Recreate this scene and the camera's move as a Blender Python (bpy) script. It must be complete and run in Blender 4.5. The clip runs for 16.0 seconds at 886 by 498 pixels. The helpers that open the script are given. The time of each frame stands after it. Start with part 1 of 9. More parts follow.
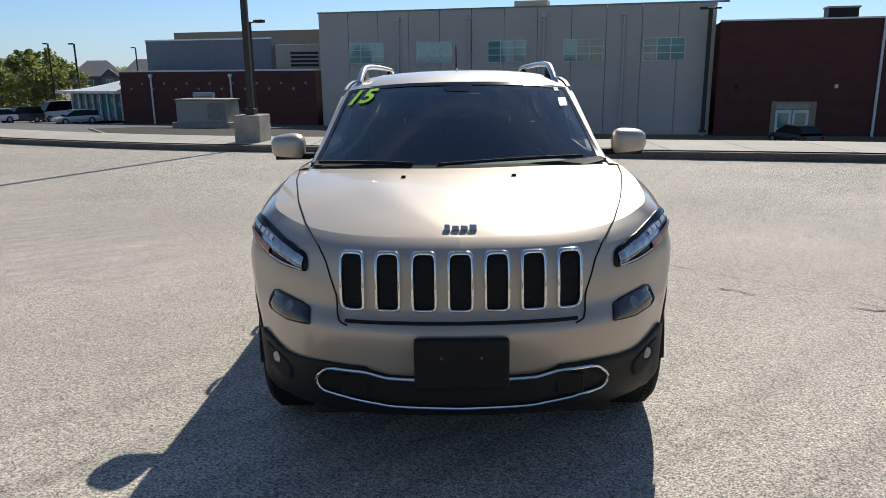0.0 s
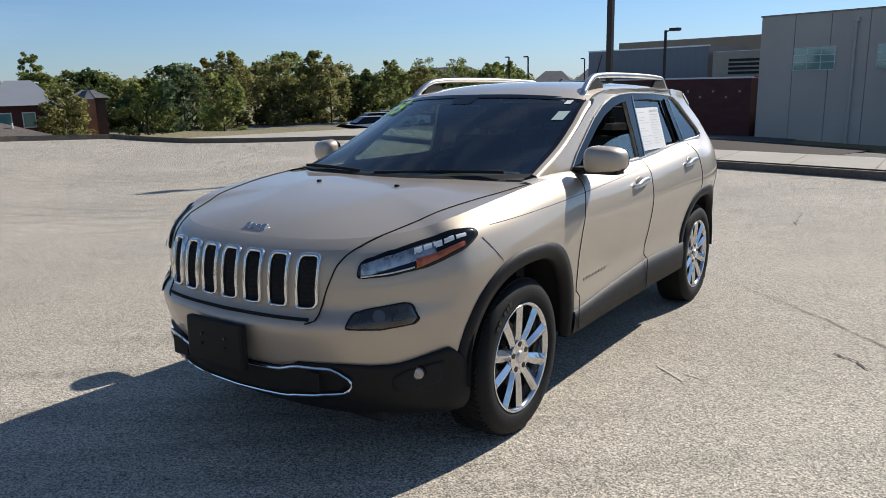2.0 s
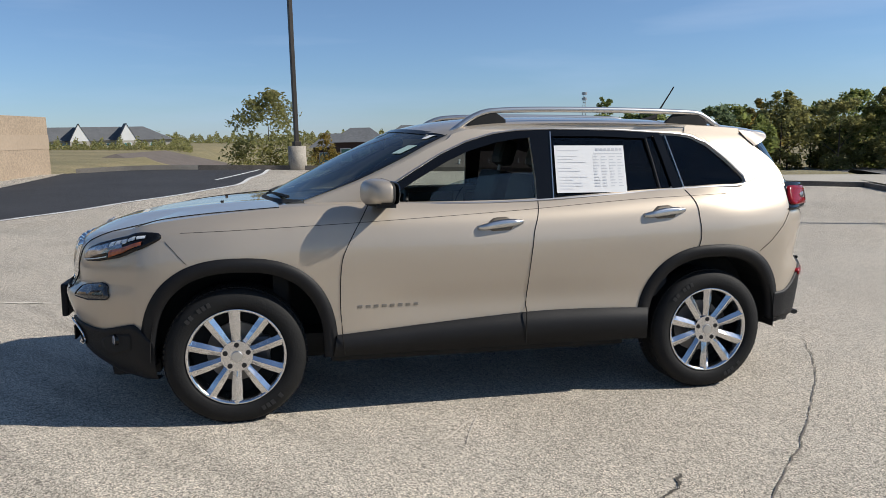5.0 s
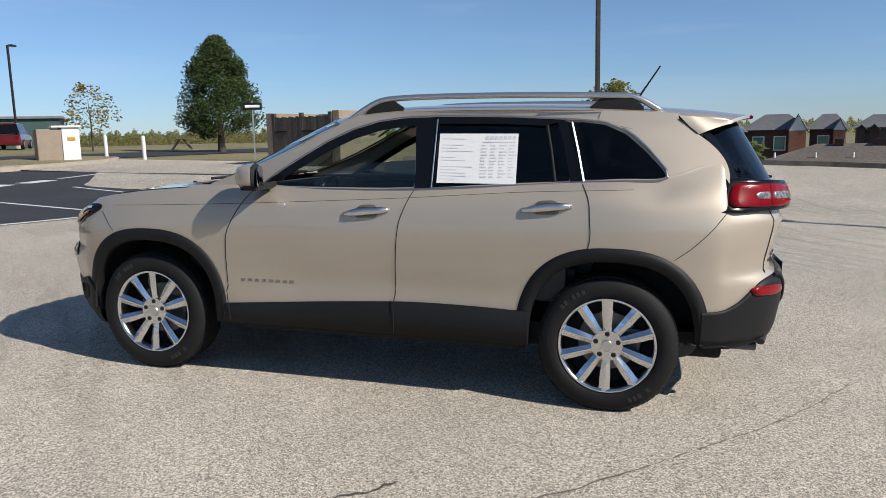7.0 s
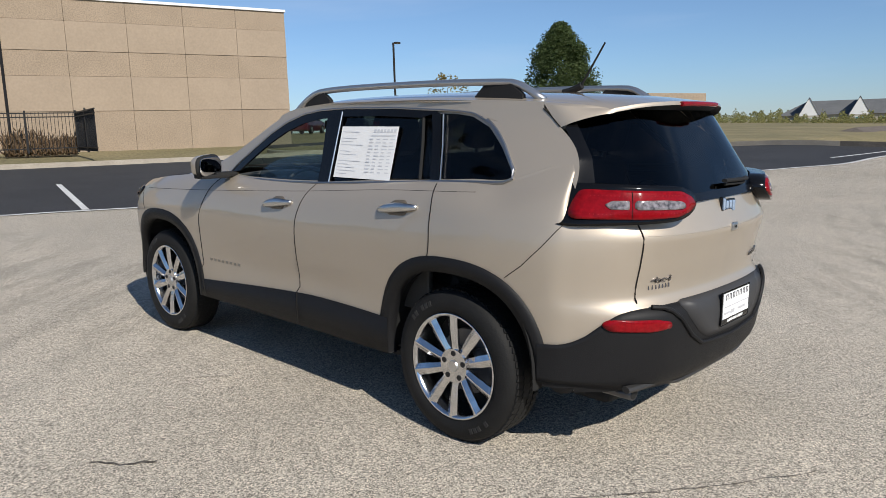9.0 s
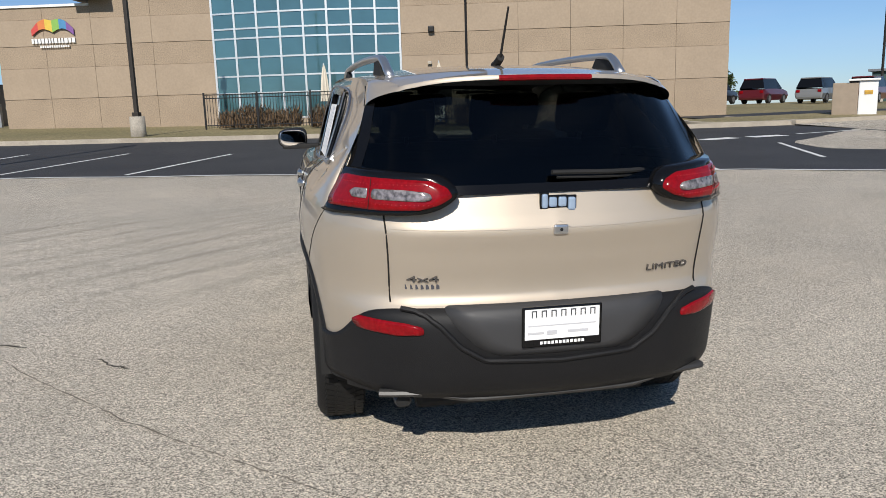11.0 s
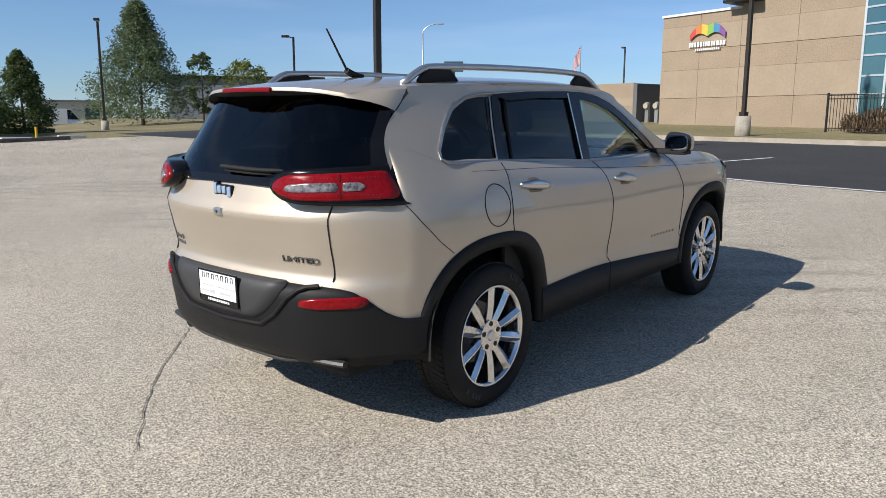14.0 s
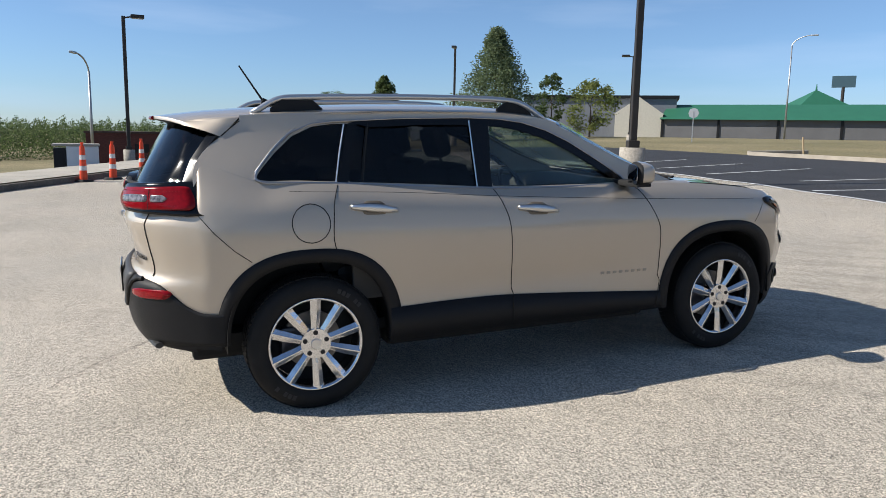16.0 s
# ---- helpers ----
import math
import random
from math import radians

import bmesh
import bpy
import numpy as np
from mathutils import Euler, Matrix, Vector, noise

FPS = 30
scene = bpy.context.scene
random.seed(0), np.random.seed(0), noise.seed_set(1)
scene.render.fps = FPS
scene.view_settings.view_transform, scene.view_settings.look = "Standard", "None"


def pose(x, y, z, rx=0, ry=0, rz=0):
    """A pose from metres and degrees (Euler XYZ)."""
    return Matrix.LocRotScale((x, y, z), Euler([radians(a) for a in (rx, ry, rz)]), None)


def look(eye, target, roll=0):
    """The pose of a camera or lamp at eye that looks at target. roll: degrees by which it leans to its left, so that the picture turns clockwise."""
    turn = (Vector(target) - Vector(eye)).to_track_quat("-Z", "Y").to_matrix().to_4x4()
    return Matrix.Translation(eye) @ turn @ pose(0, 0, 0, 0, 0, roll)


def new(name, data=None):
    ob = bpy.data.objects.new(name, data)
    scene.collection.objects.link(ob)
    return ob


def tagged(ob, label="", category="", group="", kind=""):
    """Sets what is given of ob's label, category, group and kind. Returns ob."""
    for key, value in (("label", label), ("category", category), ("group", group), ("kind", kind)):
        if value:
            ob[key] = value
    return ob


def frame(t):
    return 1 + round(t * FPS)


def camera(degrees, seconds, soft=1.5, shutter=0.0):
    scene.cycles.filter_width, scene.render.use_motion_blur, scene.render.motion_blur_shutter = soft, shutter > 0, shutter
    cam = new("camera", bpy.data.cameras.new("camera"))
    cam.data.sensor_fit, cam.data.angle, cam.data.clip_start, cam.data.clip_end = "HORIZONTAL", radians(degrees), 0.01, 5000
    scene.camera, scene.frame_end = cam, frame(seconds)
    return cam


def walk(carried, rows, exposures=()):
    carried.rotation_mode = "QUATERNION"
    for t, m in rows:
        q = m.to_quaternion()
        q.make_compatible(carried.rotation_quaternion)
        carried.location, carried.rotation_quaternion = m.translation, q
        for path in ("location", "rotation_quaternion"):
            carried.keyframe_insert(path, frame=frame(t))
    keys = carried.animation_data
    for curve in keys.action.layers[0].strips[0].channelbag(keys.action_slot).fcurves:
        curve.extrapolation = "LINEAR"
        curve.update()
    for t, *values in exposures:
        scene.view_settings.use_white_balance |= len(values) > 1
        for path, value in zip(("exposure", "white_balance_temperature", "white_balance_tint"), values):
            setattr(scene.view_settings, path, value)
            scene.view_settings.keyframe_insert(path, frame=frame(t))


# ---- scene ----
cam = camera(61.96, 16.0, 0.85)
PATH = [
    (0, (-0.021, -4.726, 1.637), (-0.057, -2.786, 1.152), -0.63),
    (0.5, (0.560, -4.701, 1.633), (0.217, -2.790, 1.155), -0.90),
    (1, (1.196, -4.617, 1.644), (0.568, -2.778, 1.170), -1.24),
    (1.5, (1.814, -4.433, 1.636), (0.927, -2.701, 1.173), -1.50),
    (2, (2.379, -4.104, 1.622), (1.265, -2.503, 1.178), -1.41),
    (2.5, (2.938, -3.750, 1.608), (1.622, -2.304, 1.190), -1.56),
    (3, (3.395, -3.297, 1.599), (1.902, -2.025, 1.205), -1.48),
    (3.5, (3.865, -2.834, 1.582), (2.221, -1.757, 1.209), -1.61),
    (4, (4.171, -2.266, 1.556), (2.408, -1.391, 1.200), -1.46),
    (4.2, (4.311, -2.072, 1.492), (2.511, -1.267, 1.154), -1.36),
    (6.3, (4.784, 0.645, 1.509), (2.821, 0.445, 1.185), -1.62),
    (6.5, (4.790, 0.897, 1.479), (2.837, 0.613, 1.155), -1.59),
    (7, (4.645, 1.518, 1.418), (2.737, 1.002, 1.113), -1.39),
    (7.5, (4.419, 2.109, 1.403), (2.586, 1.370, 1.096), -1.59),
    (8, (4.141, 2.680, 1.396), (2.413, 1.724, 1.083), -1.67),
    (8.5, (3.707, 3.127, 1.405), (2.110, 1.965, 1.088), -1.75),
    (9, (3.250, 3.576, 1.400), (1.817, 2.219, 1.078), -1.68),
    (9.2, (3.042, 3.718, 1.363), (1.683, 2.287, 1.041), -1.52),
    (11.3, (0.526, 4.838, 1.357), (0.353, 2.879, 0.995), -1.74),
    (11.5, (0.282, 4.855, 1.348), (0.232, 2.888, 0.989), -1.64),
    (12, (-0.382, 4.886, 1.319), (-0.118, 2.936, 0.964), -1.35),
    (12.5, (-1.018, 4.815, 1.315), (-0.456, 2.928, 0.960), -1.33),
    (13, (-1.673, 4.677, 1.314), (-0.845, 2.890, 0.965), -0.96),
    (13.5, (-2.336, 4.517, 1.322), (-1.278, 2.854, 0.980), -0.32),
    (14, (-2.918, 4.167, 1.339), (-1.651, 2.658, 0.997), 0.15),
    (14.5, (-3.442, 3.763, 1.343), (-1.995, 2.424, 1.007), 0.34),
    (15, (-3.879, 3.298, 1.363), (-2.277, 2.144, 1.040), 0.57),
    (15.5, (-4.322, 2.770, 1.379), (-2.593, 1.814, 1.066), 0.73),
    (16, (-4.602, 2.184, 1.409), (-2.774, 1.431, 1.104), 1.06),
]
walk(cam, [(t, look(eye, target, roll)) for t, eye, target, roll in PATH], ((0.0, 0.0), (4.0, -0.03), (7.0, -0.02), (9.0, -0.10), (12.0, -0.14), (13.5, 0.02), (14.5, 0.14), (16.0, 0.24)))

# ---- world, sun, exposure ----
SUN_EL, SUN_AZ = 36.6, -16.4          # degrees; azimuth counted from +y towards -x
sun_dir = Vector((-math.sin(radians(SUN_AZ)) * math.cos(radians(SUN_EL)), math.cos(radians(SUN_AZ)) * math.cos(radians(SUN_EL)), math.sin(radians(SUN_EL))))
world = bpy.data.worlds.new("world")
scene.world = world
world.use_nodes = True
wn, wl = world.node_tree.nodes, world.node_tree.links
sky = wn.new("ShaderNodeTexSky")
sky.sky_type, sky.sun_disc = "NISHITA", False
sky.sun_elevation, sky.sun_rotation = radians(SUN_EL), radians(-SUN_AZ)
sky.air_density, sky.dust_density, sky.ozone_density = 1.0, 0.05, 4.0
# thin streaks of high cloud
wtc = wn.new("ShaderNodeTexCoord")
wmap = wn.new("ShaderNodeMapping")
wmap.inputs["Scale"].default_value = (1.2, 1.2, 9.0)
wnoise = wn.new("ShaderNodeTexNoise")
wnoise.inputs["Scale"].default_value, wnoise.inputs["Detail"].default_value = 2.2, 6.0
wramp = wn.new("ShaderNodeValToRGB")
wramp.color_ramp.elements[0].position, wramp.color_ramp.elements[0].color = 0.50, (0, 0, 0, 1)
wramp.color_ramp.elements[1].position, wramp.color_ramp.elements[1].color = 0.85, (0.30, 0.30, 0.30, 1)
wmix = wn.new("ShaderNodeMixRGB")
wmix.inputs["Color2"].default_value = (7.5, 8.0, 8.6, 1)
wbg = wn["Background"]
wbg.inputs["Strength"].default_value = 0.10
wl.new(wtc.outputs["Generated"], wmap.inputs["Vector"])
wl.new(wmap.outputs["Vector"], wnoise.inputs["Vector"])
wl.new(wnoise.outputs["Fac"], wramp.inputs["Fac"])
wl.new(wramp.outputs["Color"], wmix.inputs["Fac"])
wl.new(sky.outputs["Color"], wmix.inputs["Color1"])
# clear autumn air: bluer and dimmer towards the horizon
wsep = wn.new("ShaderNodeSeparateXYZ")
wl.new(wtc.outputs["Generated"], wsep.inputs["Vector"])
wair = wn.new("ShaderNodeValToRGB")
wair.color_ramp.elements[0].position, wair.color_ramp.elements[0].color = 0.0, (0.62, 0.79, 1.12, 1)
wair.color_ramp.elements[1].position, wair.color_ramp.elements[1].color = 0.45, (0.95, 0.97, 1.0, 1)
for spot, tone in ((0.08, (0.72, 0.86, 1.10, 1)), (0.2, (0.86, 0.93, 1.05, 1))):
    wair.color_ramp.elements.new(spot).color = tone
wl.new(wsep.outputs["Z"], wair.inputs["Fac"])
wmul = wn.new("ShaderNodeMixRGB")
wmul.blend_type = "MULTIPLY"
wmul.inputs["Fac"].default_value = 1
wl.new(wmix.outputs["Color"], wmul.inputs["Color1"])
wl.new(wair.outputs["Color"], wmul.inputs["Color2"])
wl.new(wmul.outputs["Color"], wbg.inputs["Color"])
sun = new("sun", bpy.data.lights.new("sun", "SUN"))
sun.data.energy, sun.data.angle, sun.data.color = 5.5, radians(0.53), (1.0, 0.945, 0.86)
sun.matrix_world = look(sun_dir * 50, (0, 0, 0))
scene.view_settings.exposure = 0.0


# ---- materials ----
MATS = {}


def mat(name, color, rough=0.6, metal=0.0, vary=0.0, scale=4.0, fine=0.0, fine_scale=60.0, bump=0.0, bump_scale=40.0,
        coat=0.0, island=0.0, spec=0.5, color2=None, stretch=(1, 1, 1), alpha=1.0, trans=0.0, ior=1.45, emit=None, emit_power=0.0):
    """A Principled material with two scales of variation and a fine relief."""
    if name in MATS:
        return MATS[name]
    m = bpy.data.materials.new(name)
    MATS[name] = m
    m.use_nodes = True
    n, l = m.node_tree.nodes, m.node_tree.links
    p = n["Principled BSDF"]
    p.inputs["Roughness"].default_value, p.inputs["Metallic"].default_value = rough, metal
    p.inputs["Coat Weight"].default_value, p.inputs["Coat Roughness"].default_value = coat, 0.03
    p.inputs["Specular IOR Level"].default_value = spec
    p.inputs["IOR"].default_value = ior
    p.inputs["Transmission Weight"].default_value = trans
    p.inputs["Alpha"].default_value = alpha
    base = (*color, 1)
    p.inputs["Base Color"].default_value = base
    if emit:
        p.inputs["Emission Color"].default_value, p.inputs["Emission Strength"].default_value = (*emit, 1), emit_power
    tc = n.new("ShaderNodeTexCoord")
    mp = n.new("ShaderNodeMapping")
    mp.inputs["Scale"].default_value = stretch
    l.new(tc.outputs["Object"], mp.inputs["Vector"])
    vec = mp.outputs["Vector"]
    out = None
    if vary or color2:
        t = n.new("ShaderNodeTexNoise")
        t.inputs["Scale"].default_value, t.inputs["Detail"].default_value, t.inputs["Roughness"].default_value = scale, 5.0, 0.6
        l.new(vec, t.inputs["Vector"])
        r = n.new("ShaderNodeValToRGB")
        c2 = color2 or tuple(c * (1 - vary) for c in color)
        r.color_ramp.elements[0].position, r.color_ramp.elements[1].position = 0.33, 0.67
        r.color_ramp.elements[0].color, r.color_ramp.elements[1].color = (*c2, 1), base
        l.new(t.outputs["Fac"], r.inputs["Fac"])
        out = r.outputs["Color"]
    if fine:
        t = n.new("ShaderNodeTexNoise")
        t.inputs["Scale"].default_value, t.inputs["Detail"].default_value = fine_scale, 3.0
        l.new(vec, t.inputs["Vector"])
        r = n.new("ShaderNodeMapRange")
        r.inputs["From Min"].default_value, r.inputs["From Max"].default_value = 0.3, 0.7
        r.inputs["To Min"].default_value, r.inputs["To Max"].default_value = 1 - fine, 1 + fine * 0.6
        l.new(t.outputs["Fac"], r.inputs["Value"])
        x = n.new("ShaderNodeMixRGB")
        x.blend_type = "MULTIPLY"
        x.inputs["Fac"].default_value = 1
        x.inputs["Color1"].default_value = base
        if out:
            l.new(out, x.inputs["Color1"])
        l.new(r.outputs["Result"], x.inputs["Color2"])
        out = x.outputs["Color"]
    if island:
        g = n.new("ShaderNodeNewGeometry")
        oi = n.new("ShaderNodeObjectInfo")
        ad = n.new("ShaderNodeMath")
        ad.operation = "ADD"
        l.new(g.outputs["Random Per Island"], ad.inputs[0])
        l.new(oi.outputs["Random"], ad.inputs[1])
        fr = n.new("ShaderNodeMath")
        fr.operation = "FRACT"
        l.new(ad.outputs["Value"], fr.inputs[0])
        r = n.new("ShaderNodeMapRange")
        r.inputs["To Min"].default_value, r.inputs["To Max"].default_value = 1 - island, 1 + island
        l.new(fr.outputs["Value"], r.inputs["Value"])
        x = n.new("ShaderNodeMixRGB")
        x.blend_type = "MULTIPLY"
        x.inputs["Fac"].default_value = 1
        x.inputs["Color1"].default_value = base
        if out:
            l.new(out, x.inputs["Color1"])
        l.new(r.outputs["Result"], x.inputs["Color2"])
        out = x.outputs["Color"]
    if out:
        l.new(out, p.inputs["Base Color"])
    if bump:
        t = n.new("ShaderNodeTexNoise")
        t.inputs["Scale"].default_value, t.inputs["Detail"].default_value = bump_scale, 4.0
        l.new(vec, t.inputs["Vector"])
        b = n.new("ShaderNodeBump")
        b.inputs["Strength"].default_value, b.inputs["Distance"].default_value = bump, 0.01
        l.new(t.outputs["Fac"], b.inputs["Height"])
        l.new(b.outputs["Normal"], p.inputs["Normal"])
    return m


def concrete_lot():
    """Worn light concrete: aggregate speckle, large stains, faint curved tyre marks."""
    m = bpy.data.materials.new("lot_concrete")
    m.use_nodes = True
    n, l = m.node_tree.nodes, m.node_tree.links
    p = n["Principled BSDF"]
    p.inputs["Roughness"].default_value, p.inputs["Specular IOR Level"].default_value = 0.85, 0.3
    tc = n.new("ShaderNodeTexCoord")

    def noise_tex(scale, detail, rough=0.6):
        t = n.new("ShaderNodeTexNoise")
        t.inputs["Scale"].default_value, t.inputs["Detail"].default_value, t.inputs["Roughness"].default_value = scale, detail, rough
        l.new(tc.outputs["Object"], t.inputs["Vector"])
        return t.outputs["Fac"]

    def ranged(v, a, b, c, d):
        r = n.new("ShaderNodeMapRange")
        for key, val in zip(("From Min", "From Max", "To Min", "To Max"), (a, b, c, d)):
            r.inputs[key].default_value = val
        l.new(v, r.inputs["Value"])
        return r.outputs["Result"]

    def times(a, b):
        x = n.new("ShaderNodeMath")
        x.operation = "MULTIPLY"
        l.new(a, x.inputs[0]), l.new(b, x.inputs[1])
        return x.outputs["Value"]

    vo = n.new("ShaderNodeTexVoronoi")
    vo.inputs["Scale"].default_value = 185.0
    l.new(tc.outputs["Object"], vo.inputs["Vector"])
    sep = n.new("ShaderNodeSeparateColor")
    l.new(vo.outputs["Color"], sep.inputs["Color"])
    speck = ranged(sep.outputs["Red"], 0.0, 1.0, 0.24, 1.68)
    stain = ranged(noise_tex(0.35, 6.0), 0.3, 0.7, 0.84, 1.10)
    blot = ranged(noise_tex(2.6, 5.0, 0.7), 0.35, 0.7, 0.95, 1.04)
    pits = ranged(noise_tex(75.0, 2.0), 0.26, 0.40, 0.35, 1.0)
    vo2 = n.new("ShaderNodeTexVoronoi")
    vo2.inputs["Scale"].default_value = 85.0
    l.new(tc.outputs["Object"], vo2.inputs["Vector"])
    sep2 = n.new("ShaderNodeSeparateColor")
    l.new(vo2.outputs["Color"], sep2.inputs["Color"])
    v = times(times(times(speck, ranged(sep2.outputs["Green"], 0.0, 1.0, 0.86, 1.12)), stain), times(blot, pits))
    # faint tyre arcs round two turning centres
    for cx, cy, radius, width in ((-13.0, 16.0, 9.0, 5.0), (20.0, -22.0, 24.0, 6.0)):
        mp = n.new("ShaderNodeMapping")
        mp.inputs["Location"].default_value = (-cx, -cy, 0)
        l.new(tc.outputs["Object"], mp.inputs["Vector"])
        w = n.new("ShaderNodeTexWave")
        w.wave_type, w.rings_direction = "RINGS", "Z"
        w.inputs["Scale"].default_value, w.inputs["Distortion"].default_value, w.inputs["Detail"].default_value = 0.55, 3.0, 3.0
        w.inputs["Detail Scale"].default_value = 0.4
        l.new(mp.outputs["Vector"], w.inputs["Vector"])
        line = ranged(w.outputs["Fac"], 0.80, 1.0, 0.0, 1.0)
        where = ranged(noise_tex(0.12 + 0.03 * abs(cx) / 20, 2.0), 0.48, 0.62, 0.0, 0.14)
        sub = n.new("ShaderNodeMath")
        sub.operation = "SUBTRACT"
        sub.inputs[0].default_value = 1.0
        l.new(times(line, where), sub.inputs[1])
        v = times(v, sub.outputs["Value"])
    mix = n.new("ShaderNodeMixRGB")
    mix.blend_type = "MULTIPLY"
    mix.inputs["Fac"].default_value = 1
    hue = n.new("ShaderNodeMixRGB")
    hue.inputs["Color1"].default_value, hue.inputs["Color2"].default_value = (0.515, 0.45, 0.362, 1), (0.495, 0.455, 0.388, 1)
    l.new(noise_tex(0.5, 3.0), hue.inputs["Fac"])
    l.new(hue.outputs["Color"], mix.inputs["Color1"])
    l.new(v, mix.inputs["Color2"])
    l.new(mix.outputs["Color"], p.inputs["Base Color"])
    b = n.new("ShaderNodeBump")
    b.inputs["Strength"].default_value, b.inputs["Distance"].default_value = 0.8, 0.006
    l.new(speck, b.inputs["Height"])
    l.new(b.outputs["Normal"], p.inputs["Normal"])
    return m


LOT = concrete_lot()
ASPHALT = mat("asphalt_new", (0.042, 0.042, 0.045), 0.8, vary=0.3, scale=0.6, fine=0.4, fine_scale=90, bump=0.5, bump_scale=120)
ASPHALT_OLD = mat("asphalt_old", (0.15, 0.145, 0.14), 0.9, vary=0.25, scale=0.2, fine=0.25, fine_scale=30)
PAINT_WHITE = mat("road_paint", (0.72, 0.72, 0.70), 0.7, vary=0.25, scale=3, fine=0.2, fine_scale=40)
KERB = mat("kerb_concrete", (0.42, 0.37, 0.30), 0.9, vary=0.25, scale=1.5, fine=0.2, fine_scale=40, bump=0.3)
KERB_DARK = mat("kerb_dark", (0.16, 0.14, 0.12), 0.9, vary=0.35, scale=2.0, fine=0.3, fine_scale=30, bump=0.4)
WALK = mat("sidewalk_concrete", (0.46, 0.42, 0.35), 0.9, vary=0.15, scale=0.8, fine=0.15, fine_scale=50, island=0.05)
GRASS = mat("dry_grass", (0.27, 0.22, 0.115), 0.95, scale=0.12, color2=(0.17, 0.15, 0.07), fine=0.45, fine_scale=9, bump=0.8, bump_scale=12)
CRACK = mat("crack_filler", (0.10, 0.088, 0.072), 0.9, vary=0.3, scale=3)
CRACK_FAINT = mat("crack_worn", (0.19, 0.165, 0.135), 0.9, vary=0.35, scale=5)
POLE_DARK = mat("bronze_pole", (0.045, 0.038, 0.032), 0.5, 0.3, vary=0.3, scale=2)
POLE_GALV = mat("galvanised_pole", (0.42, 0.43, 0.44), 0.45, 0.7, vary=0.2, scale=2)
BASE_CONC = mat("pole_base_concrete", (0.42, 0.38, 0.32), 0.9, vary=0.3, scale=2.5, fine=0.25, fine_scale=25, bump=0.5)
BRICK_RED = mat("dark_red_brick", (0.115, 0.042, 0.036), 0.85, vary=0.25, scale=0.6, fine=0.3, fine_scale=6, stretch=(1, 1, 2.5), bump=0.3, bump_scale=8)
PRECAST_GREY = mat("grey_precast", (0.56, 0.50, 0.43), 0.85, vary=0.12, scale=0.25, fine=0.08, fine_scale=12, bump=0.2)
PRECAST_TAN = mat("tan_precast", (0.34, 0.265, 0.19), 0.9, vary=0.13, scale=0.7, fine=0.22, fine_scale=16, bump=0.6, bump_scale=22)
PRECAST_BAND = mat("smooth_tan_band", (0.35, 0.275, 0.20), 0.85, vary=0.10, scale=0.6, fine=0.08, fine_scale=10)
METAL_GREY = mat("grey_metal_cladding", (0.20, 0.215, 0.24), 0.5, 0.2, vary=0.1, scale=0.3, fine=0.1, fine_scale=3, stretch=(6, 6, 0.4))
WHITE_TRIM = mat("white_trim", (0.75, 0.75, 0.73), 0.5, vary=0.08, scale=1)
ROOF_WHITE = mat("white_metal_roof", (0.78, 0.78, 0.77), 0.45, 0.1, vary=0.1, scale=0.5)
GLASS_TEAL = mat("teal_window_glass", (0.10, 0.30, 0.29), 0.06, 0.0, vary=0.35, scale=0.35, spec=1.0, coat=1.0)
GLASS_SKY = mat("curtain_wall_glass", (0.07, 0.165, 0.19), 0.05, 0.25, vary=0.25, scale=0.3, spec=1.0, coat=1.0, island=0.12)
ALU = mat("aluminium_mullion", (0.70, 0.72, 0.72), 0.35, 0.6, vary=0.08, scale=2)
PIPE_TAN = mat("downpipe_tan", (0.55, 0.51, 0.46), 0.55, vary=0.1, scale=2)
BLACK_METAL = mat("black_metal", (0.014, 0.014, 0.015), 0.5, 0.3, vary=0.2, scale=3)
UNIT_BEIGE = mat("beige_unit", (0.42, 0.38, 0.31), 0.6, vary=0.12, scale=1.5)
GREEN_ROOF = mat("green_metal_roof", (0.03, 0.15, 0.085), 0.5, 0.0, vary=0.12, scale=0.2, fine=0.1, fine_scale=2, stretch=(4, 4, 1))
STORE_GREY = mat("grey_store_wall", (0.14, 0.14, 0.145), 0.7, vary=0.2, scale=0.3)
WOOD_GREY = mat("weathered_fence_wood", (0.105, 0.09, 0.078), 0.9, vary=0.35, scale=1.2, fine=0.4, fine_scale=12, stretch=(5, 5, 0.6), bump=0.5, island=0.2)
SHINGLE = mat("grey_shingles", (0.135, 0.14, 0.145), 0.9, vary=0.2, scale=0.4, fine=0.2, fine_scale=4)
SHINGLE_BROWN = mat("brown_shingles", (0.15, 0.125, 0.105), 0.9, vary=0.2, scale=0.5, fine=0.25, fine_scale=5)
BRICK_DARK = mat("dark_house_brick", (0.085, 0.055, 0.05), 0.9, vary=0.2, scale=0.5, fine=0.15, fine_scale=4)
BRICK_ORANGE = mat("orange_house_brick", (0.34, 0.16, 0.10), 0.9, vary=0.2, scale=0.5, fine=0.15, fine_scale=4)
BARK = mat("bark", (0.085, 0.065, 0.05), 0.95, vary=0.4, scale=6, bump=0.8, bump_scale=14, stretch=(3, 3, 0.6))
ORANGE = mat("cone_orange", (0.75, 0.07, 0.02), 0.5, vary=0.15, scale=6)
RUBBER = mat("black_rubber", (0.016, 0.016, 0.016), 0.8, vary=0.3, scale=8, fine=0.3, fine_scale=50)
HEDGE = mat("dry_hedge", (0.16, 0.105, 0.06), 0.95, island=0.4, vary=0.3, scale=2)


